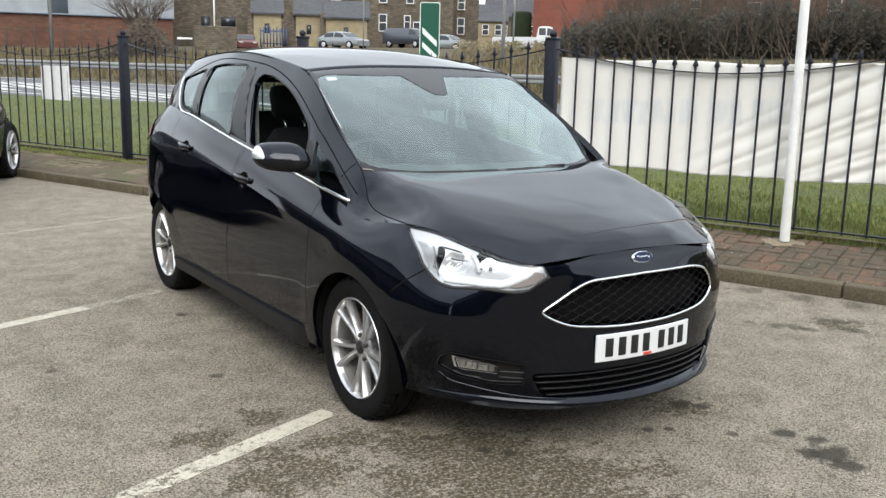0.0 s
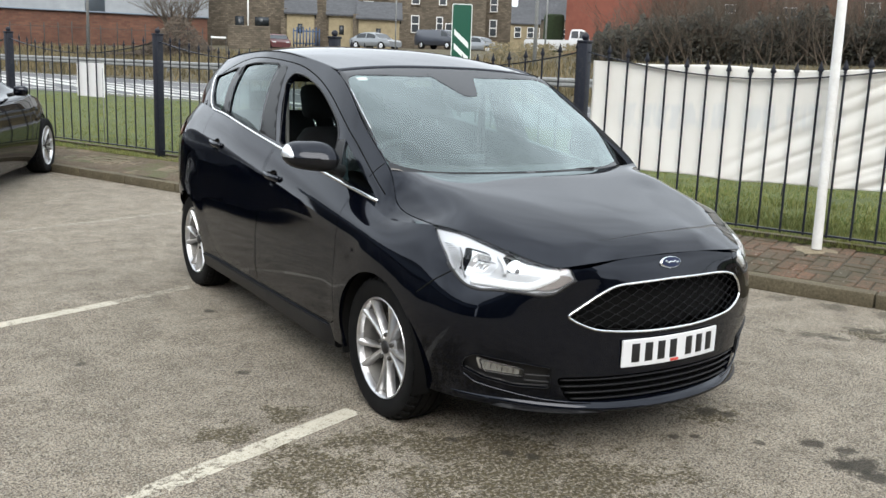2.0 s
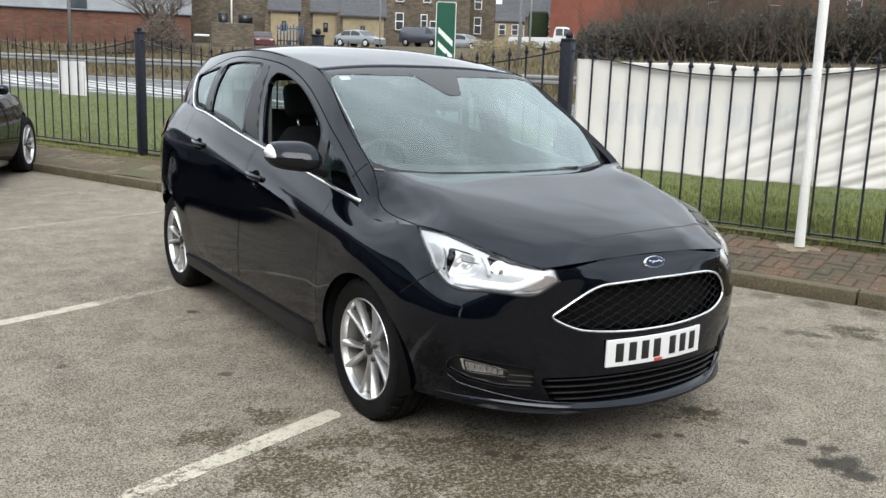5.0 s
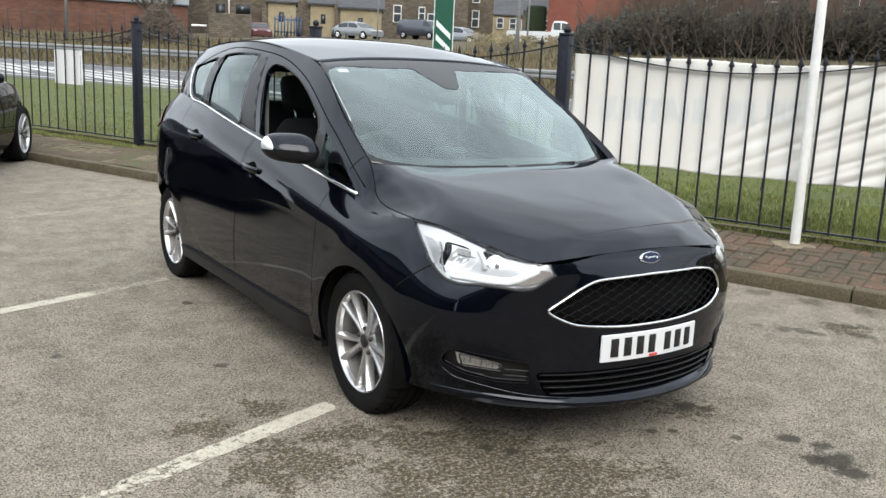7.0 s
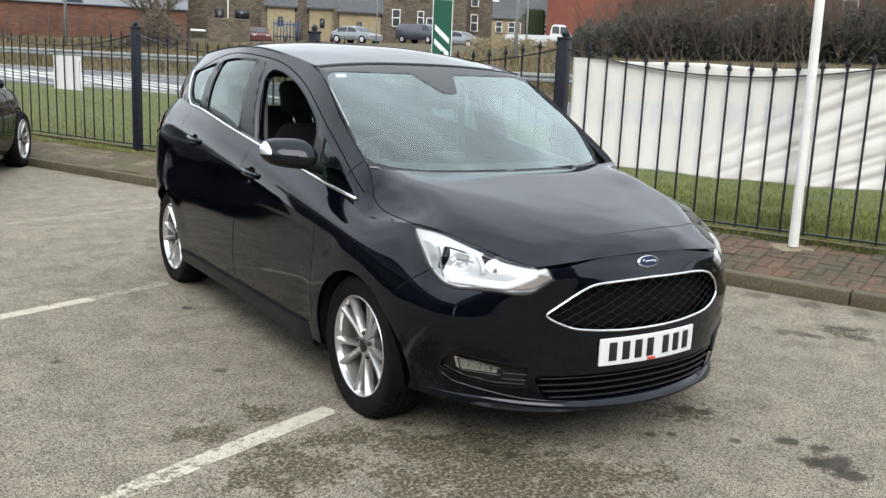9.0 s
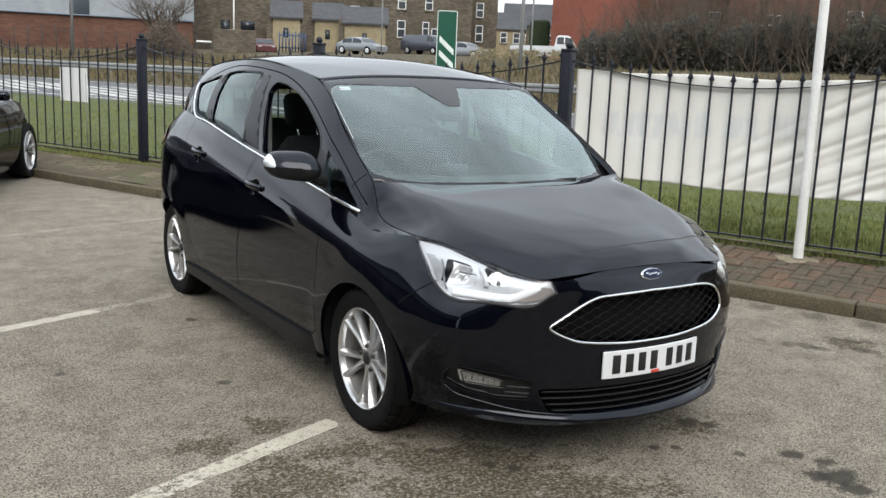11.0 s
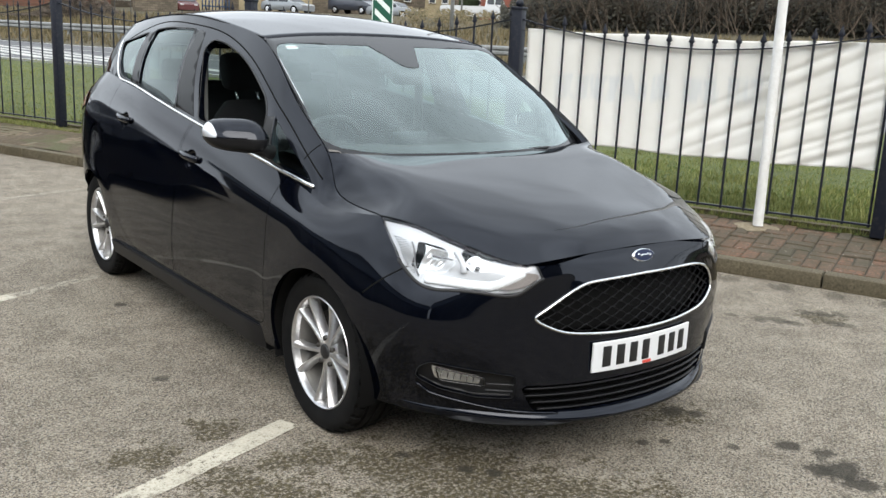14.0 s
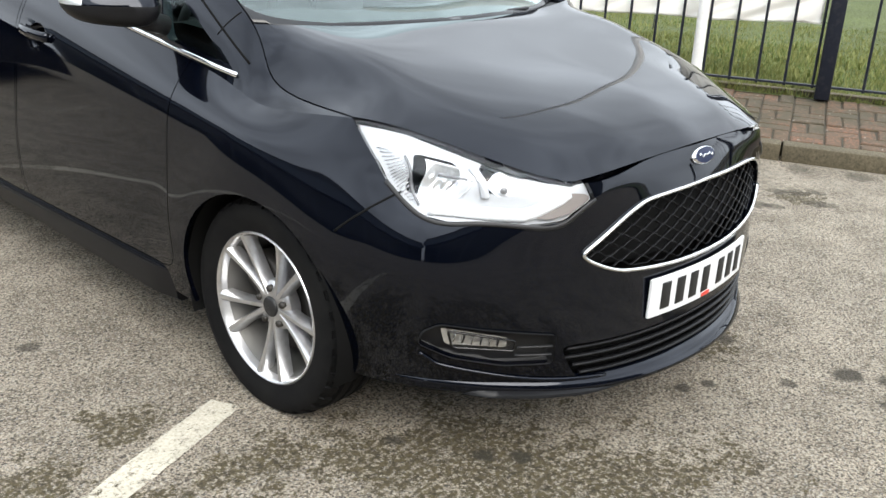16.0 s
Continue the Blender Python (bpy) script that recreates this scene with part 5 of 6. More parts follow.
        lens = part("lamp_lens", shifted(sheet, -.002), LENS, lamp, "clear polycarbonate lens")
        lens.visible_shadow = False
    # Fog lamps in their recesses.
    for s, sheet in fogs:
        for v in sheet.verts:
            v.co += Vector((-s * .012, .030, 0))
        lip(sheet, .04, way=Vector((s * .4, -.9, 0)) * -1)
        fog = part("fog_lamp_recess", sheet, PLASTIC, car)
        lens_poly = rounded([(s * .604, .344), (s * .606, .374), (s * .738, .405), (s * .722, .356)], .008, 3)
        pth, nr = onto(tree, turned_ccw(lens_poly), 0, 2, -2.0, (0, 1, 0))
        bm = bmesh.new()
        front = [bm.verts.new(p + Vector((0, .008, 0))) for p in pth]
        bm.faces.new(front)
        bmesh.ops.recalc_face_normals(bm, faces=bm.faces)
        ln = part("fog_lens", bm, LENS, fog)
        ln.visible_shadow = False
        bm = bmesh.new()
        front = [bm.verts.new(p + Vector((0, .026, 0))) for p in pth]
        bm.faces.new(front)
        part("fog_reflector", bm, FOG_BOWL, fog)
        for k in range(6):
            x = .625 + k * .017
            pts, nn2 = onto(tree, [(s * x, z) for z in np.linspace(.352 + k * .003, .372 + k * .004, 5)], 0, 2, -2.0, (0, 1, 0))
            bm = bmesh.new()
            sweep(bm, [p + Vector((0, .024, 0)) for p in pts], nn2, .004, .006)
            part("fog_flute", bm, SATIN if k % 2 else PLASTIC, fog)
        bm = bmesh.new()
        sweep(bm, pth, nr, .006, .004, True)
        part("fog_rim", bm, GLOSS_BLACK, fog)
        for z in (.326, .350):
            bm = bmesh.new()
            pts, nn2 = onto(tree, [(s * x, z + .06 * (x - .5)) for x in np.linspace(.520, .600, 8)], 0, 2, -2.0, (0, 1, 0))
            sweep(bm, pts, nn2, .006, .006)
            part("fin", bm, PLASTIC, fog)
    for s in (-1, 1):
        seam = spline([(-.484, .735), (-.442, .702), (-.392, .660), (-.350, .620)], 16)
        path, ns = onto(tree, [(a, b) for a, b in seam], 1, 2, s * 1.3, (-s, 0, 0))
        bm = bmesh.new()
        sweep(bm, path, ns, .006, .0012)
        part("bumper_gap", bm, DARK, shell)
    # Number plate: flat, its characters as plain bars.
    def bent(x0, y0, z0, x1, y1, z1, bevel):
        bm = box(x0, y0, z0, x1, y1, z1, bevel)
        bmesh.ops.subdivide_edges(bm, edges=[e for e in bm.edges if abs(e.verts[0].co.x - e.verts[1].co.x) > .2], cuts=10)
        for v in bm.verts:
            v.co.y += .36 * v.co.x ** 2
            v.co.x += .010
        return bm
    plate = part("number_plate", bent(-.26, -.910, .376, .26, -.901, .487, .003), WHITE, car, "white front number plate", False)
    for x0, w in ((-.218, .05), (-.155, .05), (-.092, .05), (-.029, .05), (.060, .05), (.123, .05), (.186, .05)):
        part("plate_bar", bent(x0, -.9125, .395, x0 + w * .72, -.908, .470, .001), BLACK_PRINT, plate)
    part("plate_mark", bent(-.022, -.9125, .379, .022, -.908, .390, .001), RED_PRINT, plate)
    # Badge.
    bm = bmesh.new()
    lathe(bm, [(0, .0575), (-.006, .056), (-.008, .050)], 40)
    aim = Matrix.Translation((.012, -.842, .768)) @ Matrix.Rotation(radians(-24), 4, "X") @ Matrix.Rotation(radians(90), 4, "Z") @ Matrix.Diagonal((1, 1, .42, 1))
    bmesh.ops.transform(bm, matrix=aim, verts=bm.verts)
    badge = part("badge", bm, CHROME, car, "oval badge with bright rim")
    bm = bmesh.new()
    lathe(bm, [(-.0075, .050), (-.0095, .03), (-.010, .0005)], 40)
    bmesh.ops.transform(bm, matrix=aim, verts=bm.verts)
    part("badge_field", bm, BLUE_BADGE, badge, "dark blue oval")
    bm = bmesh.new()
    curl = [aim @ Vector((-.0112, .034 * (1 - 2 * f), .016 * math.sin(f * 19) * (.55 + .45 * math.cos(f * 6)))) for f in np.linspace(0, 1, 40)]
    sweep(bm, curl, [(aim.to_3x3() @ Vector((-1, 0, 0))).normalized()] * 40, .0042, .0015)
    part("badge_mark", bm, CHROME, badge)
    # Tail lamps.
    for s in (-1, 1):
        sh = perimeter(30, 5)
        lam = take(sh, cut(sh, rounded([(2.84, 1.00), (3.36, .90), (3.38, 1.0), (2.96, 1.13)], .04, 3), 1, 2, lambda c, s=s: c.x * s > .4))
        sh.free()
        part("tail_lamp", shifted(lam, .006), RED_LENS, car, "red tail lamp")
    # Wheels.
    for y in AXLES:
        for s in (-1, 1):
            turn = radians(32 + 8 * y)
            w = wheel("wheel", s, car, RUBBER, ALLOY, turn)
            w.location = (s * (.770 if y < 1 else .750), y, AXLE)
            w.rotation_euler = (turn, 0, 0)
    # Wiper arms.
    for x0, lift in ((-.30, -.004), (.17, .003)):
        bm = bmesh.new()
        rod(bm, (x0 + .22, .060, 1.012 + lift), (x0, .078, 1.026 + lift), .008, .007, 8)
        rod(bm, (x0 - .18, .074, 1.020 + lift), (x0 + .22, .082, 1.031 + lift), .007, .006, 8)
        part("wiper", bm, PLASTIC, car)
    return car


car = build_car()

# ---- inside the car ----
for x in (-.36, .36):
    seat(x, 1.22, None)
bench = thing("rear_bench", pose(0, 2.05, 0.30), "charcoal fabric rear bench seat with headrests", "car seat")
part("cushion", box(-.62, -.25, .15, .62, .25, .33, .06), FABRIC, bench)
part("backrest", box(-.62, -.07, 0, .62, .07, .62, .05, Matrix.Translation((0, .28, .28)) @ Matrix.Rotation(radians(-18), 4, "X")), FABRIC, bench)
for x in (-.38, 0, .38):
    part("headrest", box(x - .12, .40, .86, x + .12, .49, 1.0, .035), FABRIC, bench)
dash = thing("dashboard", pose(0, 0, 0), "dark grey soft-touch dashboard below the windscreen", "dashboard")
bm = bmesh.new()
rows = []
for x in np.linspace(-.73, .73, 31):
    k = .02 * math.exp(-((x + .36) / .2) ** 2)
    rows.append([(x, .16, .96), (x, .30, 1.0 + k * .3), (x, .50, 1.005 + k), (x, .64, .985 + k), (x, .70, .90), (x, .68, .70), (x, .64, .50)])
grid(bm, rows)
bmesh.ops.recalc_face_normals(bm, faces=bm.faces)
part("dash_top", bm, DASH, dash)
part("centre_screen", box(-.11, .62, .98, .11, .66, 1.055, .012), GLOSS_BLACK, dash)
steer = thing("steering_wheel", pose(-.36, .80, .96, -62), "black leather steering wheel", "steering wheel")
bm = bmesh.new()
rows = []
for a in np.linspace(0, 2 * math.pi, 49):
    rows.append([((.18 + .016 * math.cos(b)) * math.cos(a), (.18 + .016 * math.cos(b)) * math.sin(a), .016 * math.sin(b)) for b in np.linspace(0, 2 * math.pi, 13)])
grid(bm, rows)
bmesh.ops.remove_doubles(bm, verts=bm.verts, dist=1e-5)
part("rim", bm, DASH, steer)
part("airbag_pad", box(-.09, -.07, -.05, .09, .07, .0, .025), DASH, steer)
for a in (0, math.pi, 1.5 * math.pi):
    bm = bmesh.new()
    rod(bm, (.05 * math.cos(a), .05 * math.sin(a), -.02), (.18 * math.cos(a), .18 * math.sin(a), 0), .02, .016)
    part("spoke", bm, DASH, steer)
rear_mirror = thing("rear_view_mirror", pose(0, .74, 1.345), "black interior mirror behind the windscreen", "mirror")
part("mirror_shell", box(-.11, -.02, -.03, .11, .01, .03, .012), PLASTIC, rear_mirror)
part("mirror_glass", box(-.10, .011, -.025, .10, .013, .025), CHROME, rear_mirror)
lining = thing("cabin_lining", pose(0, 0, 0), "dark cabin floor with grey headlining", "car interior")
part("cabin_floor", box(-.74, .4, .25, .74, 3.2, .29), DARK, lining)
hl = crowned([(.54, .97, 1.452), (.54, 1.5, 1.505), (.54, 2.0, 1.515), (.52, 2.6, 1.47), (.48, 3.05, 1.38)], [(0, .97, 1.470), (0, 1.4, 1.53), (0, 2.0, 1.555), (0, 2.6, 1.53), (0, 3.05, 1.45)], 20, 15)
part("headlining", hl, GREY_TRIM, lining)
for s in (-1, 1):
    part("door_card", box(s * .80 - .02, .45, .30, s * .80 + .02, 2.2, .92, .015), DASH, lining)
    bm = bmesh.new()
    block(bm, s * .665 - .012, 1.46, .90, s * .665 + .012, 1.52, 1.40, .008)
    part("belt_pillar_trim", bm, GREY_TRIM if s < 0 else DASH, lining, "pillar trim")

# ---- across the road ----
HUB = Vector((-2.7, -3.43, 0))


def far(angle, dist, z=0.0):
    """A place by its bearing clockwise from +y, its distance from the bay, and height."""
    a = radians(angle)
    return HUB + Vector((math.sin(a) * dist, math.cos(a) * dist, z))


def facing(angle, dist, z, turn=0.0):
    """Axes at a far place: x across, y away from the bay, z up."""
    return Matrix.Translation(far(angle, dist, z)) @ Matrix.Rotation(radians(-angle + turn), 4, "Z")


def coursed(name, a, b, joint, w, h, rough=.9):
    """Far masonry: courses of blocks in two tones, stained, with joints."""
    m = material(name, a, rough)
    tc = m.node_tree.nodes.new("ShaderNodeTexCoord")
    sp, cb = m.node_tree.nodes.new("ShaderNodeSeparateXYZ"), m.node_tree.nodes.new("ShaderNodeCombineXYZ")
    link(m, tc.outputs["Object"], sp.inputs[0])
    link(m, arith(m, 'ADD', sp.outputs[0], sp.outputs[1]), cb.inputs[0])
    link(m, sp.outputs[2], cb.inputs[1])
    bt = node(m, "ShaderNodeTexBrick", Color1=(*a, 1), Color2=(*b, 1), Mortar=(*joint, 1), Scale=1.0, Mortar_Size=.012, Brick_Width=w, Row_Height=h)
    link(m, cb.outputs[0], bt.inputs["Vector"])
    soot = ramp(m, noise_of(m, .5, 6.0, .7), .38, .65)
    c = mixed(m, arith(m, 'MULTIPLY', soot, .6), bt.outputs[0], tuple(.5 * v for v in a))
    colour_to(m, c)
    return m


SANDSTONE = coursed("soot_stained_sandstone", (.085, .069, .050), (.180, .146, .106), (.070, .060, .046), .34, .15)
BRICK_RED = coursed("red_brick_wall", (.105, .045, .029), (.165, .072, .045), (.100, .070, .050), .45, .15)
RENDER_RED = speckled("terracotta_render", (.165, .052, .034), (.21, .070, .046), 1.5, .9, .3)
CREAM = speckled("cream_render", (.25, .205, .125), (.34, .28, .175), 2.0, .9, .4)
SLATE = speckled("slate_roof", (.035, .036, .04), (.075, .076, .082), 3.0, .7, .4)
CLAD = speckled("pale_grey_cladding", (.25, .27, .29), (.32, .34, .36), 1.0, .5, .2, .05)
SHED_DARK = material("dark_weathered_steel", (.035, .034, .032), .7)
CLAD_DARK = material("blue_grey_cladding", (.16, .19, .23), .5)
FRAME_WHITE = material("white_window_frame", (.75, .75, .74), .5)
PANE_FAR = material("dark_far_pane", (.03, .035, .04), .08)
BARK = speckled("bark", (.022, .018, .013), (.055, .045, .034), 20.0, .95, 2.0)
TWIG = material("bare_twig", (.06, .045, .032), .9)
tg = TWIG.node_tree.nodes.new("ShaderNodeNewGeometry")
colour_to(TWIG, mixed(TWIG, tg.outputs["Random Per Island"], (.030, .024, .018), (.125, .095, .068)))
LEAF = material("dull_evergreen_leaf", (.03, .04, .02), .7)
lg = LEAF.node_tree.nodes.new("ShaderNodeNewGeometry")
colour_to(LEAF, mixed(LEAF, lg.outputs["Random Per Island"], (.010, .010, .006), (.045, .040, .023)))
STRAW = material("straw_grass", (.2, .17, .09), .9)
sg = STRAW.node_tree.nodes.new("ShaderNodeNewGeometry")
colour_to(STRAW, mixed(STRAW, sg.outputs["Random Per Island"], (.075, .066, .030), (.20, .155, .085)))
ROUGH = speckled("rough_winter_grass", (.052, .045, .022), (.115, .092, .049), 3.0, .95, .4, .5, .05)
GALV = speckled("galvanised_steel", (.17, .175, .17), (.26, .265, .26), 10.0, .5, 1.0)

# Road and the rough ground beyond it.
bm = bmesh.new()
grid(bm, [[at(s, d, .405 + .0 * s) for s in range(-120, 181, 20)] for d in (8.4, 11, 14, 17, 19.5)], flip=True)
road = mesh_object("road", bm, ROAD, False)
tagged(road, "grey asphalt dual carriageway beyond the verge", "road", kind="structure")


def field_height(d):
    return float(np.interp(d, [19.4, 26, 36, 52, 110, 180], [.40, 1.0, 2.0, 2.65, 3.4, 4.4]))


bm = bmesh.new()
grid(bm, [[at(s, d, field_height(d) + .12 * noise.noise(Vector((s * .15, d * .15, 3)))) for s in range(-160, 261, 7)] for d in (19.4, 21, 23, 26, 30, 35, 42, 55, 75, 110, 180)], flip=True)
field = mesh_object("rough_ground", bm, ROUGH)
tagged(field, "rough straw-coloured winter grass beyond the road", "ground", kind="structure")


def road_mark(name, s0, s1, d0, d1, label):
    bm = bmesh.new()
    grid(bm, [[at(s, d, .410) for s in np.linspace(s0, s1, 6)] for d in (d0, d1)], flip=True)
    return tagged(mesh_object(name, bm, ROAD_LINE, False), label, "road marking", kind="structure")


road_mark("edge_line", -120, 180, 18.7, 18.9, "white edge line of the road")
for k in range(-6, 20):
    road_mark("lane_line", k * 9 - 2, k * 9 + 3.5, 15.3, 15.45, "white lane line")
road_mark("edge_line", 14, 70, 9.1, 9.3, "white edge line of the road")
rng_h = random.Random(21)
for k in range(30):
    s = 14 + k * 1.7 + rng_h.uniform(-.3, .3)
    lead, wide = 13 + rng_h.uniform(-.8, .8), 1.02 + rng_h.uniform(-.14, .16)
    bm = bmesh.new()
    for f0, f1 in ((0, .28), (.31, .62), (.66, 1.0)):
        if rng_h.random() < .12:
            continue
        quad = []
        for f, e in ((f0, 0), (f0, wide), (f1, wide), (f1, 0)):
            quad.append(bm.verts.new(at(s + lead * f + e + rng_h.uniform(-.06, .06), 10.0 + 5.0 * f, .411)))
        bm.faces.new(quad)
    if bm.faces:
        tagged(mesh_object("hatching", bm, ROAD_LINE, False), "worn white chevron hatching on the road", "road marking", kind="structure")
    else:
        bm.free()

# Crash barrier.
barrier = thing("crash_barrier", Matrix.Identity(4), "galvanised steel crash barrier beside the far lane", "barrier")
wave = [(0, 0), (.05, .04), (.05, .10), (0, .15), (.05, .20), (.05, .26), (0, .31)]
bm = bmesh.new()
grid(bm, [[at(s, 21.4 - a, .93 + h) for a, h in wave] for s in range(-100, 150, 10)])
part("beam", bm, GALV, barrier, smooth=False)
for k in range(-10, 36):
    part("barrier_post", box(-.05, -.05, 0, .05, .05, .70, 0, Matrix.Translation(at(k * 3.2, 21.5, .45))), GALV, barrier)


def wall_with(name, m, w, h, depth, mat, holes, parent, roof=None, pitch=1.2):
    """A house block: walls, windows with frames and sills set into them, and a pitched roof."""
    part("wall", box(-w / 2, 0, -2.0, w / 2, depth, h, 0, None), mat, parent, smooth=False)
    for x, z, ww, hh in holes:
        win = new("window")
        win.parent = parent
        part("frame", box(x - ww / 2 - .07, -.05, z - .07, x + ww / 2 + .07, .02, z + hh + .07, .01), FRAME_WHITE, win, smooth=False)
        part("pane", box(x - ww / 2, -.06, z, x + ww / 2, -.045, z + hh * .48), PANE_FAR, win, smooth=False)
        part("pane", box(x - ww / 2, -.06, z + hh * .54, x + ww / 2, -.045, z + hh), PANE_FAR, win, smooth=False)
        part("sill", box(x - ww / 2 - .12, -.12, z - .16, x + ww / 2 + .12, .02, z - .07), SANDSTONE, win, smooth=False)
    if roof:
        bm = bmesh.new()
        o = .25
        y = [-o, depth / 2, depth + o]
        z = [h - .06, h + pitch, h - .06]
        rows = [[(-w / 2 - o, y[i], z[i]), (w / 2 + o, y[i], z[i])] for i in range(3)]
        grid(bm, rows)
        vs = bmesh.ops.extrude_face_region(bm, geom=list(bm.faces))
        bmesh.ops.translate(bm, vec=(0, 0, .14), verts=[v for v in vs["geom"] if isinstance(v, bmesh.types.BMVert)])
        for x in (-w / 2 + .01, w / 2 - .01):
            bm.faces.new([bm.verts.new(p) for p in ((x, 0, h - .1), (x, depth, h - .1), (x, depth / 2, h + pitch))])
        bmesh.ops.recalc_face_normals(bm, faces=bm.faces)
        part("roof", bm, roof, parent, smooth=False)


def house(name, angle, dist, z, w, h, depth, mat, holes, label, category, roof=SLATE, pitch=1.5, turn=0.0):
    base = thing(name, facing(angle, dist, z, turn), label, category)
    wall_with(name, None, w, h, depth, mat, holes, base, roof, pitch)
    return base


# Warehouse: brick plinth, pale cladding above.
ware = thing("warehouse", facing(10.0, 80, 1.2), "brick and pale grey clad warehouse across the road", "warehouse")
part("brick_plinth", box(-14, 0, -2, 11.2, 14, 3.42), BRICK_RED, ware, smooth=False)
part("cladding", box(-14.1, -.12, 3.42, 11.3, 14, 9.0), CLAD, ware, smooth=False)
part("dark_panel", box(1.86, -.20, 3.5, 3.3, -.12, 9.0), CLAD_DARK, ware)
part("trim_strip", box(-14.1, -.2, 3.36, 11.3, -.11, 3.48), CLAD_DARK, ware)

stone_house = house("stone_house", 20.2, 88, 2.3, 7.4, 7.5, 8, SANDSTONE, [], "soot-darkened stone house with slate roof", "house")
part("downpipe", box(.08, -.12, -1, .22, -.02, 7.5), FRAME_WHITE, stone_house)
part("dark_window", box(.75, -.04, 2.1, 2.0, .02, 2.9), PANE_FAR, stone_house)
part("doorway", box(-1.0, -.04, 1.6, -.2, .02, 2.9, .0), PANE_FAR, stone_house)
for a, wd, hh, dd in ((23.35, 2.3, 2.9, 82), (25.8, 2.3, 2.95, 83), (28.0, 3.5, 2.7, 82)):
    g = house("garage_block", a, dd, 2.45, wd, hh, 6, CREAM, [], "cream rendered outbuilding with slate roof", "outbuilding", SLATE, 1.5)
    part("stone_side_wall", box(-wd / 2 - .5, .3, -2, -wd / 2 - .01, 5.5, hh + .4), SANDSTONE, g, smooth=False)
    part("dark_window", box(-.25, -.03, hh * .45, .15, .02, hh * .72), PANE_FAR, g)
house("terrace_row", 25.4, 100, 2.8, 17, 9.5, 9, SANDSTONE, [(-6.2, 3.2, 1.0, 1.5), (-3.4, 3.2, 1.0, 1.5), (1.6, 3.4, .9, 1.5), (3.4, 3.4, .9, 1.5), (6.4, 3.4, 1.6, 1.3)], "long soot-dark stone terrace above the yard", "house")
house("terraced_house", 31.4, 92, 2.6, 9.5, 8, 9, SANDSTONE, [(-2.0, 1.95, .65, 1.5), (-2.0, 4.6, .65, 1.4), (.35, 2.28, .5, 1.1), (1.25, 1.2, .55, 1.6), (.6, 4.6, .6, 1.3)], "sooty stone terraced house with white windows", "house")
house("terraced_house", 34.5, 95, 2.8, 4.6, 8, 9, SANDSTONE, [(.55, 1.73, .6, 1.5), (.55, 4.1, .6, 1.3)], "sooty stone terraced house with white windows", "house")
house("distant_house", 36.7, 120, 3.3, 3.6, 3.6, 8, CREAM, [(-.8, 2.0, .7, 1.2), (.8, 2.0, .7, 1.2)], "pale gabled house with slate roof", "house", SLATE, 2.2)
house("distant_house", 38.3, 130, 3.4, 9.0, 4.6, 8, SANDSTONE, [(-2.0, 2.2, .8, 1.2), (2.0, 2.2, .8, 1.2)], "grey stone house far behind the verge", "house", SLATE, 3.0)
house("rendered_building", 41.6, 72, 2.6, 6.2, 7.5, 9, RENDER_RED, [], "terracotta red building with plain end wall", "building")
house("brick_house", 47.0, 84, 3.6, 9.5, 8, 9, BRICK_RED, [(2.2, 2.4, .8, 1.3)], "red brick house behind the bushes", "house")
house("brick_house", 53.4, 76, 3.6, 11, 8, 9, BRICK_RED, [(-2.2, 1.6, .8, 1.4), (3.4, 1.6, .9, 1.8)], "red brick house behind the bushes", "house")
house("brick_house", 61.5, 80, 3.6, 12, 8, 9, BRICK_RED, [(.6, 1.4, .9, 1.4)], "red brick house behind the bushes", "house")
GATE_BLUE = material("faded_blue_paint", (.03, .06, .12), .5)
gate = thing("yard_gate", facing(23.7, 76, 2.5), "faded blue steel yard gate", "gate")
for k in range(9):
    part("gate_bar", box(-1.0 + k * .25 - .05, -.03, 0, -1.0 + k * .25 + .05, .03, 1.45 + .12 * (k % 2)), GATE_BLUE, gate)
for z in (.25, 1.2):
    part("gate_rail", box(-1.05, .03, z, 1.05, .07, z + .1), GATE_BLUE, gate)
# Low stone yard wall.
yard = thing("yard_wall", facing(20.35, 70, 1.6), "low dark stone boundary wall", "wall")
part("wall", box(-1.5, 0, -1, 1.5, .4, 2.2, .05), SANDSTONE, yard, smooth=False)


def twigs(name, roots, mat, rng, parent=None, label="", category="", kind=""):
    """Bare branches: each root (place, way, length, radius, depth) splits again and again."""
    vs, fs = [], []

    def limb(p, way, length, r, depth):
        steps = 3 if depth > 1 else 2
        for _ in range(steps):
            q = p + way * (length / steps)
            side = way.orthogonal().normalized()
            other = way.cross(side)
            k = len(vs)
            for c, rr in ((p, r), (q, r * .82)):
                for a in range(4):
                    vs.append(c + side * rr * math.cos(a * 1.5708) + other * rr * math.sin(a * 1.5708))
            for a in range(4):
                fs.append((k + a, k + (a + 1) % 4, k + 4 + (a + 1) % 4, k + 4 + a))
            p, r = q, r * .82
            way = (way + Vector((rng.uniform(-.22, .22), rng.uniform(-.22, .22), rng.uniform(-.05, .16)))).normalized()
            if depth > 0:
                for _ in range(2 if depth > 1 else 3):
                    w = (way + Vector((rng.uniform(-.9, .9), rng.uniform(-.9, .9), rng.uniform(-.2, .7)))).normalized()
                    limb(p, w, length * rng.uniform(.45, .7), r * .55, depth - 1)
    for root in roots:
        limb(*root)
    me = bpy.data.meshes.new(name)
    me.from_pydata([tuple(v) for v in vs], [], fs)
    me.materials.append(mat)
    ob = new(name, me)
    ob.parent = parent
    return tagged(ob, label, category, kind=kind)


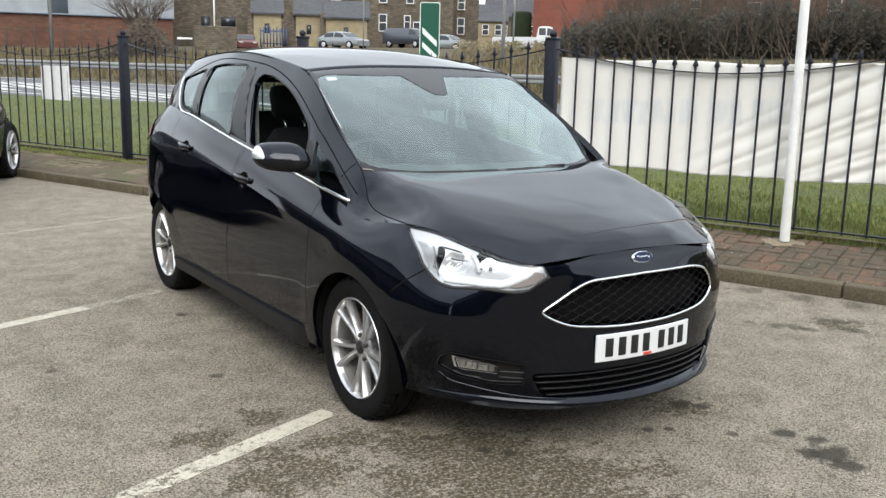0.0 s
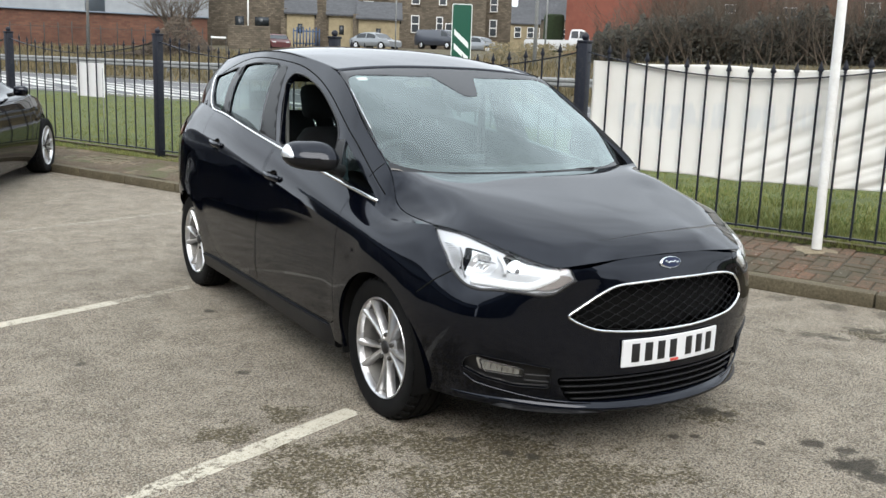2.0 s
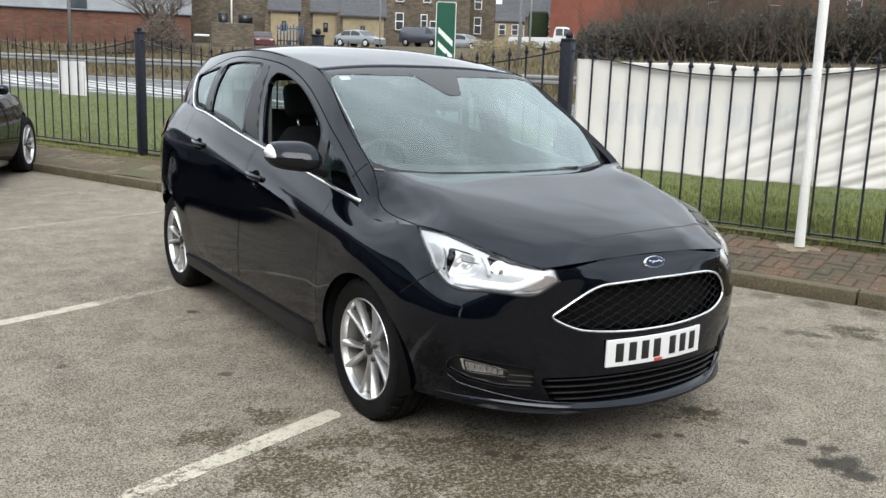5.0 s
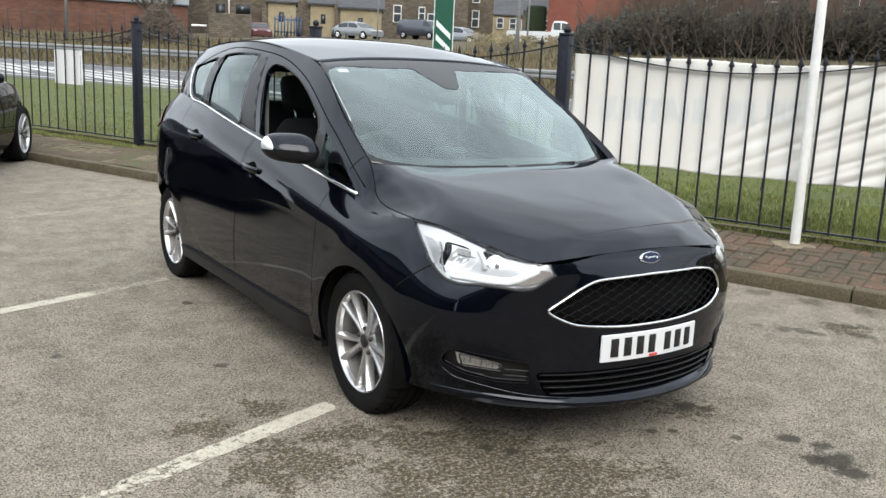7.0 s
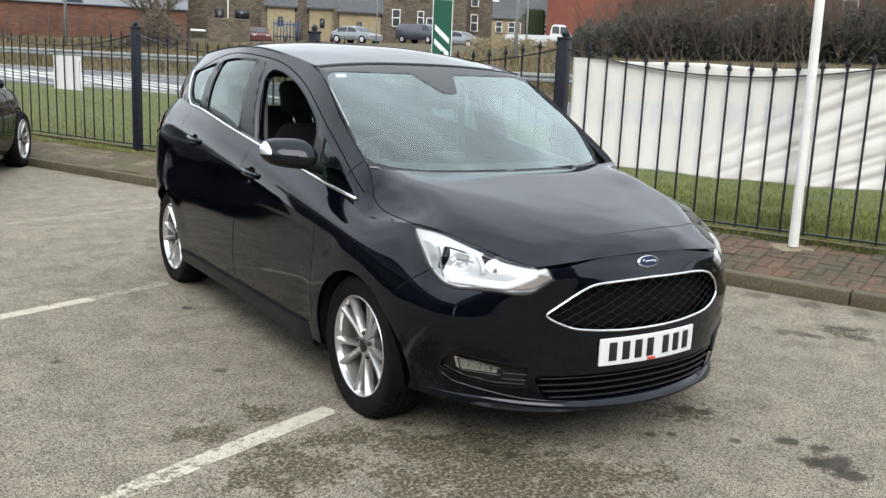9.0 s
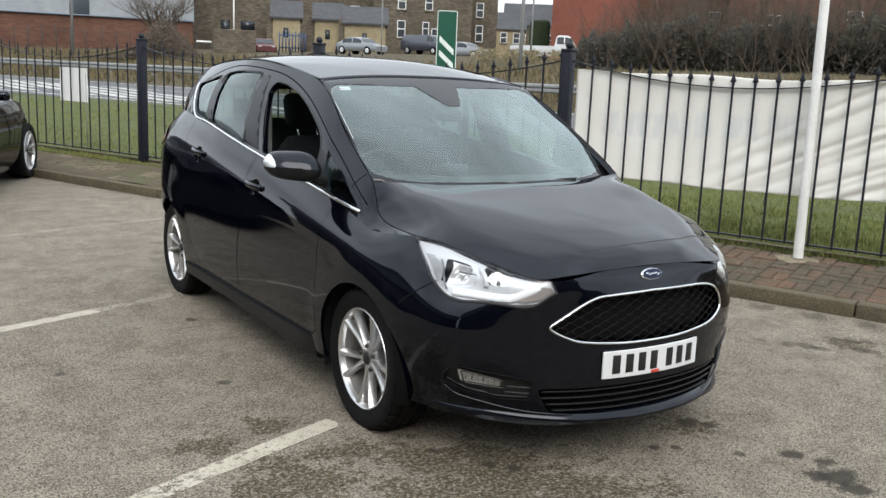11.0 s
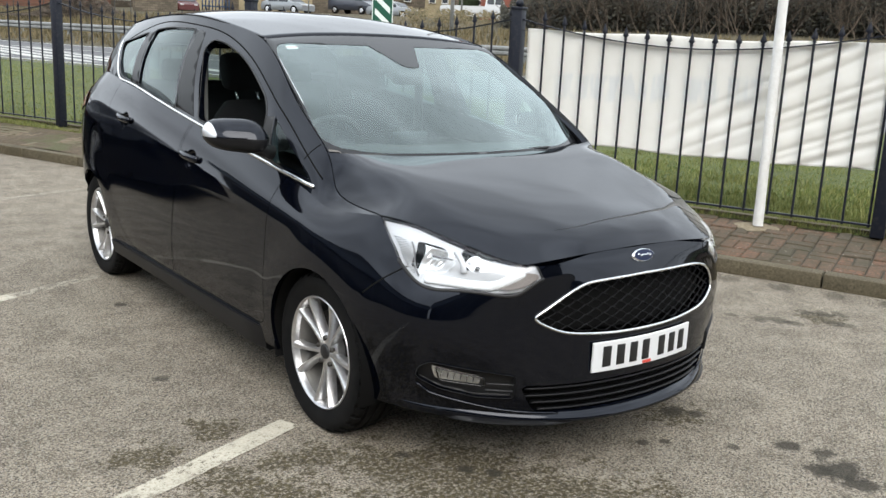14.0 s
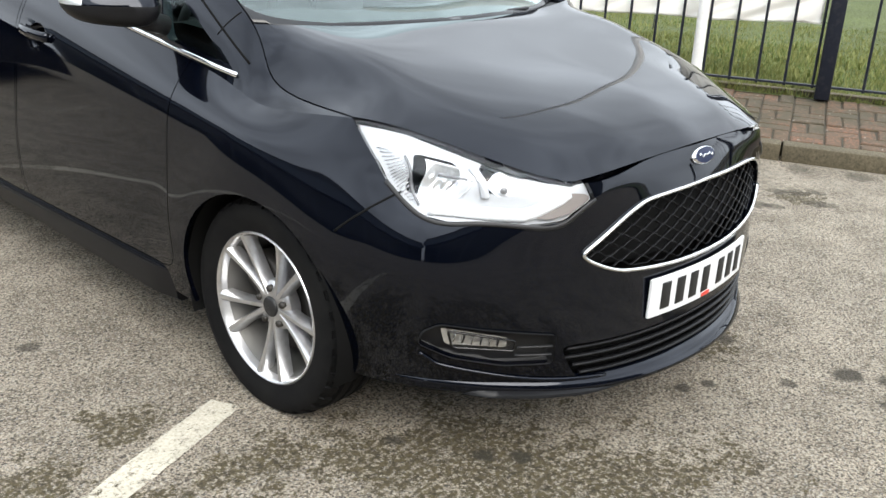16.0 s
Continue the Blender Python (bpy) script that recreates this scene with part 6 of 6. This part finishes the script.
rng = random.Random(11)
tree = thing("bare_tree", Matrix.Translation(far(16.2, 62, 1.8)), "leafless winter tree with spreading crown", "tree")
bm = bmesh.new()
rod(bm, (0, 0, -.6), (.05, 0, 1.3), .22, .15, 10)
part("trunk", bm, BARK, tree)
roots = []
for k in range(9):
    a = k * .7
    roots.append((Vector((0, 0, rng.uniform(.7, 1.3))), Vector((math.cos(a) * .8, math.sin(a) * .8, rng.uniform(.5, 1.2))).normalized(), rng.uniform(1.7, 2.5), .075, 3))
twigs("crown", roots, TWIG, rng, tree)
# Scrubby thicket: countless twigs with dull leaves among them.
roots = []
for k in range(520):
    a = rng.uniform(41.2, 66.0)
    dd = rng.uniform(46, 58)
    roots.append((far(a, dd, 1.4 + (a - 40) * .02), Vector((rng.uniform(-.8, .8), rng.uniform(-.8, .8), 1)).normalized(), min(1, .45 + (a - 40.8) * .12) * rng.uniform(1.5, 3.8), .030, 2))
twigs("thicket", roots, TWIG, rng, None, "dense brown leafless thicket across the road", "bushes", "stuff")
vs, fs = [], []
for k in range(60000):
    a = rng.uniform(40.3, 68)
    top = min(3.25, 2.1 + (a - 40.3) * .33) + .9 * noise.noise(Vector((a * .5, 0, 2))) + .75 * noise.noise(Vector((a * 2.1, 0, 5)))
    z = top * rng.random() ** .8
    p = far(a, rng.uniform(47, 54), .9 + (a - 40) * .02 + z)
    u = Vector((rng.uniform(-1, 1), rng.uniform(-1, 1), rng.uniform(-1, 1))).normalized() * .11
    v = u.orthogonal().normalized() * .06
    n = len(vs)
    vs += [p - u, p + v, p + u, p - v]
    fs.append((n, n + 1, n + 2, n + 3))
me = bpy.data.meshes.new("thicket_leaves")
me.from_pydata([tuple(v) for v in vs], [], fs)
me.materials.append(LEAF)
tagged(new("thicket_leaves", me), "dull dark leaves in the thicket", "bushes", kind="stuff")
# Small scrub on the left and along the rough ground; straw tufts.
vs, fs = [], []
for k in range(9000):
    a = rng.gauss(16.2, 1.5)
    p = far(a, rng.uniform(58, 63), 1.5 + rng.random() ** 1.5 * 2.4 * math.exp(-((a - 16.4) / 1.5) ** 2))
    u = Vector((rng.uniform(-1, 1), rng.uniform(-1, 1), rng.uniform(-.3, 1))).normalized() * .16
    v = u.orthogonal().normalized() * .02
    n = len(vs)
    vs += [p - u, p + v, p + u, p - v]
    fs.append((n, n + 1, n + 2, n + 3))
me = bpy.data.meshes.new("scrub")
me.from_pydata([tuple(v) for v in vs], [], fs)
me.materials.append(TWIG)
tagged(new("scrub", me), "brown scrub round the tree foot", "bushes", kind="stuff")
vs, fs = [], []
for k in range(30000):
    s, d = rng.uniform(-20, 75), rng.uniform(19.6, 34)
    p = at(s, d, field_height(d) - .05)
    h = rng.uniform(.15, .5)
    w = Vector((rng.uniform(-1, 1), rng.uniform(-1, 1), 0)).normalized() * .05
    n = len(vs)
    vs += [p - w, p + w, p + Vector((rng.uniform(-.15, .15), rng.uniform(-.15, .15), h))]
    fs.append((n, n + 1, n + 2))
me = bpy.data.meshes.new("straw_tufts")
me.from_pydata([tuple(v) for v in vs], [], fs)
me.materials.append(STRAW)
tagged(new("straw_tufts", me), "straw-coloured rough grass tufts", "grass", kind="stuff")
hedge_bm = bmesh.new()
block(hedge_bm, -.8, 0, -1, .8, 1.5, 2.8, .25)
HEDGE = speckled("clipped_hedge", (.012, .022, .008), (.04, .065, .022), 14.0, .9, 3.0, .8, .05)
hedge = mesh_object("garden_hedge", hedge_bm, HEDGE)
hedge.matrix_world = facing(38.45, 76, 3.0)
tagged(hedge, "clipped dark green garden hedge", "hedge")

# Green marker sign with two pale diagonal bars.
SIGN_GREEN = material("sign_green", (.006, .075, .045), .4)
SIGN_WHITE = material("sign_white", (.70, .74, .72), .5)
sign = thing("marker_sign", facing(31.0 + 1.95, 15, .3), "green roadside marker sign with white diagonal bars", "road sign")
bm = bmesh.new()
outline = rounded([(-.158, 1.16), (.158, 1.16), (.158, 2.16), (-.158, 2.16)], .03, 4)
f = bm.faces.new([bm.verts.new((x, 0, z)) for x, z in outline])
bmesh.ops.translate(bm, vec=(0, .02, 0), verts=[v for v in bmesh.ops.extrude_face_region(bm, geom=[f])["geom"] if isinstance(v, bmesh.types.BMVert)])
bmesh.ops.recalc_face_normals(bm, faces=bm.faces)
part("sign_border", bm, SIGN_WHITE, sign, smooth=False)
bm = bmesh.new()
f = bm.faces.new([bm.verts.new((x, -.004, z)) for x, z in rounded([(-.146, 1.172), (.146, 1.172), (.146, 2.148), (-.146, 2.148)], .025, 4)])
part("sign_face", bm, SIGN_GREEN, sign, smooth=False)
for z in (1.30, 1.515):
    bm = bmesh.new()
    bm.faces.new([bm.verts.new((x, -.008, zz)) for x, zz in ((-.115, z + .17), (-.115, z + .26), (.115, z + .05), (.115, z - .04))])
    part("diagonal_bar", bm, SIGN_WHITE, sign, smooth=False)
part("sign_post", box(-.03, .022, -.2, .03, .08, 2.0), GALV, sign)
# White board tied to the railing.
board = thing("notice_board", Matrix.Translation(at(10.71, 1.10, 0)) @ Matrix.Rotation(math.atan2(.926, -.378), 4, "Z"), "blank white plastic board tied to the railing", "board")
part("panel", box(-.31, -.006, .905, .32, .0, 1.365, .002), FRAME_WHITE, board, smooth=False)
bm = bmesh.new()
rod(bm, (-.28, .0, .30), (-.28, .0, 1.30), .006, .006, 6)
part("cable", bm, GALV, board)


def street_pole(name, angle, dist, z, height, r, label):
    p = thing(name, Matrix.Translation(far(angle, dist, z)), label, "pole")
    bm = bmesh.new()
    rod(bm, (0, 0, -.5), (0, 0, height), r, r * .7, 10)
    part("shaft", bm, GALV, p)


street_pole("lamp_column", 37.4, 44, .9, 8, .10, "grey steel lamp column by the road")
street_pole("lamp_column", 38.0, 60, 1.4, 8, .07, "grey steel lamp column by the road")
street_pole("lamp_column", 11.45, 66, 1.6, 8, .10, "grey steel lamp column by the road")
street_pole("lamp_column", 29.0, 66, 1.6, 7, .05, "thin dark post by the road")
plate = thing("street_name_sign", facing(18.6, 54, 1.3), "small white sign on two thin posts", "road sign")
part("panel", box(-.40, -.02, 1.20, .40, 0, 1.31), FRAME_WHITE, plate)
for x in (-.4, .4):
    part("sign_post", box(x - .02, 0, -.3, x + .02, .04, 1.45), SHED_DARK, plate)
pal = thing("steel_fence", Matrix.Identity(4), "dark palisade fence in front of the warehouse", "fence")
rng_f = random.Random(8)
for k in range(16):
    a = 6 + k * .78 + rng_f.uniform(-.14, .14)
    part("pale", box(-.028, -.02, -.3, .028, .02, 1.35 + rng_f.uniform(-.1, .2), 0, facing(a, 60, 1.75)), SHED_DARK, pal)
bm = bmesh.new()
for z in (.2, 1.15):
    rod(bm, far(6, 60, 1.75 + z), far(17.8, 60, 1.75 + z), .012, .012, 5)
part("wire", bm, SHED_DARK, pal)


# Far parked vehicles.
def far_car(name, angle, dist, z, length, height, paint, label, turn=90, kind="car"):
    """A parked vehicle far off: lofted body, glazed cabin, lamps and wheels."""
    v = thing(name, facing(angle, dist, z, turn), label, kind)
    crest = {"car": [(0, .48), (.03, .56), (.24, .64), (.40, .95), (.52, 1.0), (.72, .97), (.90, .68), (.98, .64), (1, .5)],
             "van": [(0, .46), (.03, .52), (.13, .62), (.24, .93), (.32, 1.0), (.94, 1.0), (.99, .95), (1, .6)],
             "pickup": [(0, .46), (.02, .52), (.09, .60), (.16, .95), (.21, 1.0), (.33, 1.0), (.365, .95), (.375, .58), (.98, .57), (1, .5)]}[kind]
    belt, w = .62, .86
    us = np.linspace(0, 1, 61)
    tops = np.interp(us, [p[0] for p in crest], [p[1] for p in crest])
    if kind != "pickup":
        tops = np.convolve(np.pad(tops, 2, mode="edge"), (.1, .2, .4, .2, .1), mode="valid")
    rows = []
    for u, top in zip(us, tops):
        y, ww = (u - .5) * length, w * (1 - .14 * abs(2 * u - 1) ** 7)
        low = min(top, belt)
        cabin = max(0.0, top - belt)
        half = [(ww * .90, .20), (ww * .985, .30), (ww, low * .75), (ww * .97, low * .97)]
        half += [(ww * .97 - .30 * cabin * .5, low + cabin * .5), (ww * .97 - .36 * cabin - .04, low + cabin * .93), (ww * .55, top), (0, top + .01)]
        rows.append([(x, y, h * height) for x, h in half] + [(-x, y, h * height) for x, h in half[-2::-1]])
    bm = bmesh.new()
    vs = grid(bm, rows)
    bm.faces.new(vs[0]), bm.faces.new(vs[-1][::-1])
    bmesh.ops.recalc_face_normals(bm, faces=bm.faces)
    sharpen(part("body", bm, paint, v), 45)

    def side_point(u, f, s, out=.012):
        top = float(np.interp(u, us, tops))
        cabin = max(0.0, top - belt)
        return (s * (w * .97 - .33 * cabin * f + out), (u - .5) * length, (belt + cabin * f) * height)
    spans = {"car": ((.33, .55), (.57, .80)), "van": ((.18, .34),), "pickup": ((.14, .24), (.255, .35))}[kind]
    for s in (-1, 1):
        for u0, u1 in spans:
            bm = bmesh.new()
            grid(bm, [[side_point(u, .10, s) for u in np.linspace(u0, u1, 7)], [side_point(u, .80, s) for u in np.linspace(u0, u1, 7)]])
            bmesh.ops.recalc_face_normals(bm, faces=bm.faces)
            part("side_window", bm, PANE_FAR, v)
        part("lamp", box(s * w * .60 - .13, -.5 * length - .015, .46 * height, s * w * .60 + .13, -.5 * length + .10, .54 * height, .02), LENS_FAR, v)
        for u in (.18, .81):
            bm = bmesh.new()
            lathe(bm, [(-.09, .0005), (-.1, .2), (-.09, .31), (.09, .31), (.1, .2), (.09, .0005)], 20)
            bmesh.ops.translate(bm, vec=(s * .77, (u - .5) * length, .31), verts=bm.verts)
            tyre = part("wheel", bm, RUBBER, v)
            bm = bmesh.new()
            lathe(bm, [(s * .10, .0005), (s * .105, .12), (s * .10, .19)], 16)
            bmesh.ops.translate(bm, vec=(s * .77, (u - .5) * length, .31), verts=bm.verts)
            part("hub_cap", bm, SATIN, tyre)
    ends = {"car": ((.255, .375), (.76, .88)), "van": ((.14, .23),), "pickup": ((.10, .155),)}[kind]
    for u0, u1 in ends:
        bm = bmesh.new()
        grid(bm, [[(x * (w * .80), (u - .5) * length, (float(np.interp(u, us, tops)) + .022) * height) for x in (-1, -.5, 0, .5, 1)] for u in np.linspace(u0, u1, 4)])
        bmesh.ops.recalc_face_normals(bm, faces=bm.faces)
        part("windscreen", bm, PANE_FAR, v)
    return v


LENS_FAR = material("pale_lamp_glass", (.45, .45, .45), .15)
SILVER = material("silver_car_paint", (.27, .29, .31), .3, .3, 0.6)
WHITE_PAINT = material("white_car_paint", (.50, .51, .52), .35, 0, 0.5)
NAVY = material("dark_blue_grey_paint", (.03, .035, .05), .3, 0, 1.0)
RED_PAINT = material("red_car_paint", (.07, .010, .010), .4, 0, .1)
far_car("parked_car", 27.8, 72, 2.45, 3.9, 1.3, SILVER, "silver saloon parked by the outbuildings", 50)
far_car("parked_car", 21.95, 76, 2.15, 3.9, 1.3, RED_PAINT, "red car parked in the stone yard", 10)
far_car("parked_van", 31.7, 78, 2.75, 4.4, 1.6, NAVY, "dark blue-grey van parked by the terrace", 50, "van")
far_car("parked_car", 34.0, 74, 2.5, 4.0, 1.3, SILVER, "silver hatchback parked by the terrace", 60)
far_car("pickup_truck", 38.9, 66, 2.45, 4.9, 1.78, WHITE_PAINT, "white flatbed pickup truck parked on the verge", 88, "pickup")
far_car("parked_car", 54.6, 62, 3.3, 4.2, 1.4, SILVER, "silver car half hidden by the thicket", 80)
far_car("parked_car", 51.0, 70, 4.2, 4.2, 1.4, SILVER, "silver car half hidden by the thicket", 80)
# Tawny bushes between the lamp column and the parked vehicles.
vs, fs = [], []
for k in range(5000):
    a = rng.choice((35.3, 36.9, 38.0, 39.6)) + rng.gauss(0, .38)
    p = far(a, rng.uniform(50, 58), 1.7 + rng.random() ** 1.4 * 1.15)
    u = Vector((rng.uniform(-1, 1), rng.uniform(-1, 1), rng.uniform(-.2, 1))).normalized() * .13
    v = u.orthogonal().normalized() * .035
    n = len(vs)
    vs += [p - u, p + v, p + u, p - v]
    fs.append((n, n + 1, n + 2, n + 3))
me = bpy.data.meshes.new("tawny_bushes")
me.from_pydata([tuple(v) for v in vs], [], fs)
me.materials.append(STRAW)
tagged(new("tawny_bushes", me), "tawny winter bushes beside the road", "bushes", kind="stuff")

# Dealership side: unseen blocks added behind and beside the camera to darken reflections.
def unseen_block(name, m, w, h, d, mat, label, bays):
    base = thing(name, m, label, "building")
    part("wall", box(-w / 2, 0, 0, w / 2, d, h), mat, base, smooth=False)
    for k in range(bays):
        x = -w / 2 + (k + .5) * w / bays
        part("glazing", box(x - w / bays * .44, -.05, .3, x + w / bays * .44, .0, h * .62), PANE_FAR, base, smooth=False)
    part("fascia", box(-w / 2 - .2, -.6, h * .74, w / 2 + .2, .0, h * .9), CLAD_DARK, base, smooth=False)
    return base


SHED = speckled("dark_steel_cladding", (.05, .055, .06), (.085, .09, .095), 2.0, .6, .4)
unseen_block("unseen_showroom", Matrix.Translation((-6, -17, 0)) @ Matrix.Rotation(radians(165), 4, "Z"), 34, 9.0, 10, SHED, "unseen dark clad block with glazed front, added for reflections", 7)
unseen_block("unseen_workshop", Matrix.Translation((-19, 8, 0)) @ Matrix.Rotation(radians(80), 4, "Z"), 40, 7.5, 10, SHED, "unseen dark clad block beside the bays, added for reflections", 8)

# ---- second car, beyond the family car ----
other = thing("sports_car", Matrix.Translation((-1.575, 9.47, 0)) @ Matrix.Rotation(radians(156), 4, "Z") @ Matrix.Scale(1.09, 4), "low black sports car with multi-spoke alloy wheels", "car")
# Local frame: nose towards -y, front axle over the origin line, its left side at +x.
rows = []
stations = np.linspace(-.80, 3.6, 60)
for y in stations:
    f = (y + .80) / 4.40
    half = .90 * (1 - .42 * abs(2 * f - 1) ** 5) * (1 - .02 * math.sin(6 * f))
    hood = .62 + .22 * min(1, max(0, y + .80) / 1.2) ** .6
    cabin = .47 * max(0, math.sin(math.pi * min(1, max(0, (y - .32) / 2.8)))) ** .75
    waist = min(.90, hood + .06)
    top = hood + .10 + cabin
    sec = [(half * .93, .16), (half * .985, .30), (half, .50), (half * .985, .66), (half * .93, waist - .02), (half * (.86 if cabin < .05 else .80), waist + .05 * (cabin > .02)), (half * .62, top - .06), (half * .35, top - .012), (0, top)]
    full = [(-x, z) for x, z in sec] + [(x, z) for x, z in sec[-2::-1]]
    rows.append([(x, y, z) for x, z in spline(full, 57)])
bm = bmesh.new()
vs = grid(bm, rows)
bm.faces.new(vs[0]), bm.faces.new(vs[-1][::-1])
bmesh.ops.recalc_face_normals(bm, faces=bm.faces)
for yc in (0.0, 2.45):
    ring = [(yc + .355 * math.cos(a), .325 + .355 * math.sin(a)) for a in np.linspace(0, 2 * math.pi, 33)[:-1]]
    bmesh.ops.delete(bm, geom=cut(bm, ring, 1, 2, lambda c: abs(c.x) > .6), context='FACES')
glass = cut(bm, rounded([(.95, .90), (2.35, .93), (2.1, 1.15), (1.55, 1.20)], .05, 3), 1, 2)
sides = [[f for f in glass if f.calc_center_median().x * s > 0] for s in (-1, 1)]
panes = [take(bm, fs) for fs in sides]
lamp_cut = cut(bm, rounded([(-.70, .60), (-.58, .53), (-.30, .66), (-.24, .76), (-.40, .74)], .02, 3), 1, 2)
lamp_sides = [[f for f in lamp_cut if f.calc_center_median().x * s > .25] for s in (-1, 1)]
lamp_panes = [take(bm, fs) for fs in lamp_sides]
lip(bm, .02)
sharpen(part("body_shell", bm, PAINT, other), 45)
for pane in lamp_panes:
    lamp = part("headlamp", shifted(pane.copy(), -.03), HOUSING, other, "silver headlamp under a clear lens")
    part("lamp_lens", shifted(pane, -.002), LENS, lamp)
for pane in panes:
    part("side_glass", pane, PANE_FAR, other)
bm = bmesh.new()
block(bm, -.72, -.5, .14, .72, 3.3, .2)
for yc in (0.0, 2.45):
    block(bm, -.6, yc - .4, .15, .6, yc + .4, .6)
part("underbody", bm, DARK, other)
for s in (-1, 1):
    m = new("door_mirror")
    m.parent = other
    part("mirror_cap", box(-.07, -.05, -.05, .07, .05, .05, .035, Matrix.Translation((s * .93, 1.10, .97))), PAINT, m)
    bm = bmesh.new()
    rod(bm, (s * .80, 1.10, .92), (s * .90, 1.10, .95), .02)
    part("mirror_arm", bm, PLASTIC, m)
    for y in (0.0, 2.45):
        w = wheel("wheel", s, other, RUBBER, ALLOY)
        w.location = (s * .78, y, .317)
        w.rotation_euler = (radians(20 + 40 * y), 0, 0)

# ---- kerb stones and pavers ----
for k in range(-4, 20):
    ob = new("kerb_stone", stone)
    ob.parent = kerb
    ob.matrix_world = KERB_POSE @ Matrix.Translation((k * .915 + .24, .13 - .13, 0)) @ Matrix.Rotation(radians(random.uniform(-.15, .15)), 4, "Z")


def paver_mesh(seed):
    r = random.Random(seed)
    bm = bmesh.new()
    block(bm, -.0955, -.0455, -.05, .0955, .0455, 0, 0)
    for v in bm.verts:
        v.co += Vector((r.uniform(-.004, .004), r.uniform(-.004, .004), r.uniform(-.003, .003) if v.co.z > -.01 else 0))
    bmesh.ops.bevel(bm, geom=[e for e in bm.edges if all(v.co.z > -.01 for v in e.verts)], offset=.007, segments=1, affect='EDGES')
    me = bpy.data.meshes.new("paver")
    bm.to_mesh(me)
    bm.free()
    me.materials.append(BRICK)
    return me


kinds = [paver_mesh(k) for k in range(8)]


def paver_spots(s0, s1):
    """Basket weave of paired bricks behind a row of edging bricks."""
    out = []
    n0, n1 = int(s0 / .2), int(s1 / .2)
    for i in range(n0, n1):
        for j in range(5):
            for k in (0, 1):
                if (i + j) % 2:
                    out.append((i * .2 + .05 + .1 * k, -.135 - j * .2 - .1, 90))
                else:
                    out.append((i * .2 + .1, -.135 - j * .2 - .05 - .1 * k, 0))
    return out


rngp = random.Random(5)
flat = []
for x, y, a in paver_spots(-6, 22):
    m = slope @ Matrix.Translation((x, y, .010 + rngp.uniform(-.006, .005))) @ Matrix.Rotation(radians(a + rngp.uniform(-2, 2)), 4, "Z") @ Matrix.Rotation(radians(rngp.uniform(-.8, .8)), 4, "X")
    if -1.8 <= x < 3.6 and y > -1.1:
        ob = new("paver", kinds[rngp.randrange(8)])
        ob.parent = paving
        ob.matrix_parent_inverse = Matrix.Identity(4)
        ob.matrix_world = KERB_POSE @ m
    else:
        flat.append(KERB_POSE @ m)
vs, fs = [], []
for m in flat:
    n = len(vs)
    for x, y, z in ((-.097, -.047, -.03), (.097, -.047, -.03), (.097, .047, -.03), (-.097, .047, -.03), (-.092, -.042, 0), (.092, -.042, 0), (.092, .042, 0), (-.092, .042, 0)):
        vs.append(m @ Vector((x, y, z)))
    fs += [(n + 4, n + 5, n + 6, n + 7), (n, n + 1, n + 5, n + 4), (n + 1, n + 2, n + 6, n + 5), (n + 2, n + 3, n + 7, n + 6), (n + 3, n, n + 4, n + 7)]
me = bpy.data.meshes.new("far_pavers")
me.from_pydata([tuple(v) for v in vs], [], fs)
me.materials.append(BRICK)
tagged(new("far_pavers", me), "weathered clay pavers along the fence", "pavers", kind="stuff")
# Timber edging behind the pavers.
edge = mesh_object("path_edging", box(-6, -1.20, .0, 22, -1.15, .045, .006, slope), CONCRETE, False)
edge.matrix_world = KERB_POSE
tagged(edge, "mossy concrete path edging under the railing", "edging", kind="structure")

# Earth washed over the far stretch of the paving.
EARTH = speckled("mossy_washed_soil", (.055, .041, .023), (.140, .100, .060), 28.0, .95, 2.5, .6, .006)
moss_on = ramp(EARTH, noise_of(EARTH, 1.7, 6.0, .7), .50, .60)
bsdf = EARTH.node_tree.nodes["Principled BSDF"]
colour_to(EARTH, mixed(EARTH, arith(EARTH, 'MULTIPLY', moss_on, .7), bsdf.inputs["Base Color"].links[0].from_socket, (.062, .072, .022)))
rows = []
for d in np.arange(.10, 1.13, .05):
    row = []
    for q in np.arange(2.6, 17, .09):
        cover = min(1, (q - 2.6) / 2.2)
        z = .088 + (d - .12) * RISE - .010 + .024 * cover + .020 * noise.noise(Vector((q * 1.4, d * 2.6, 0))) + .006 * noise.noise(Vector((q * 7, d * 9, 3)))
        row.append(at(q, d, z))
    rows.append(row)
bm = bmesh.new()
grid(bm, rows, flip=True)
tagged(mesh_object("washed_soil", bm, EARTH), "brown soil and moss spread over the paving", "soil", kind="structure")
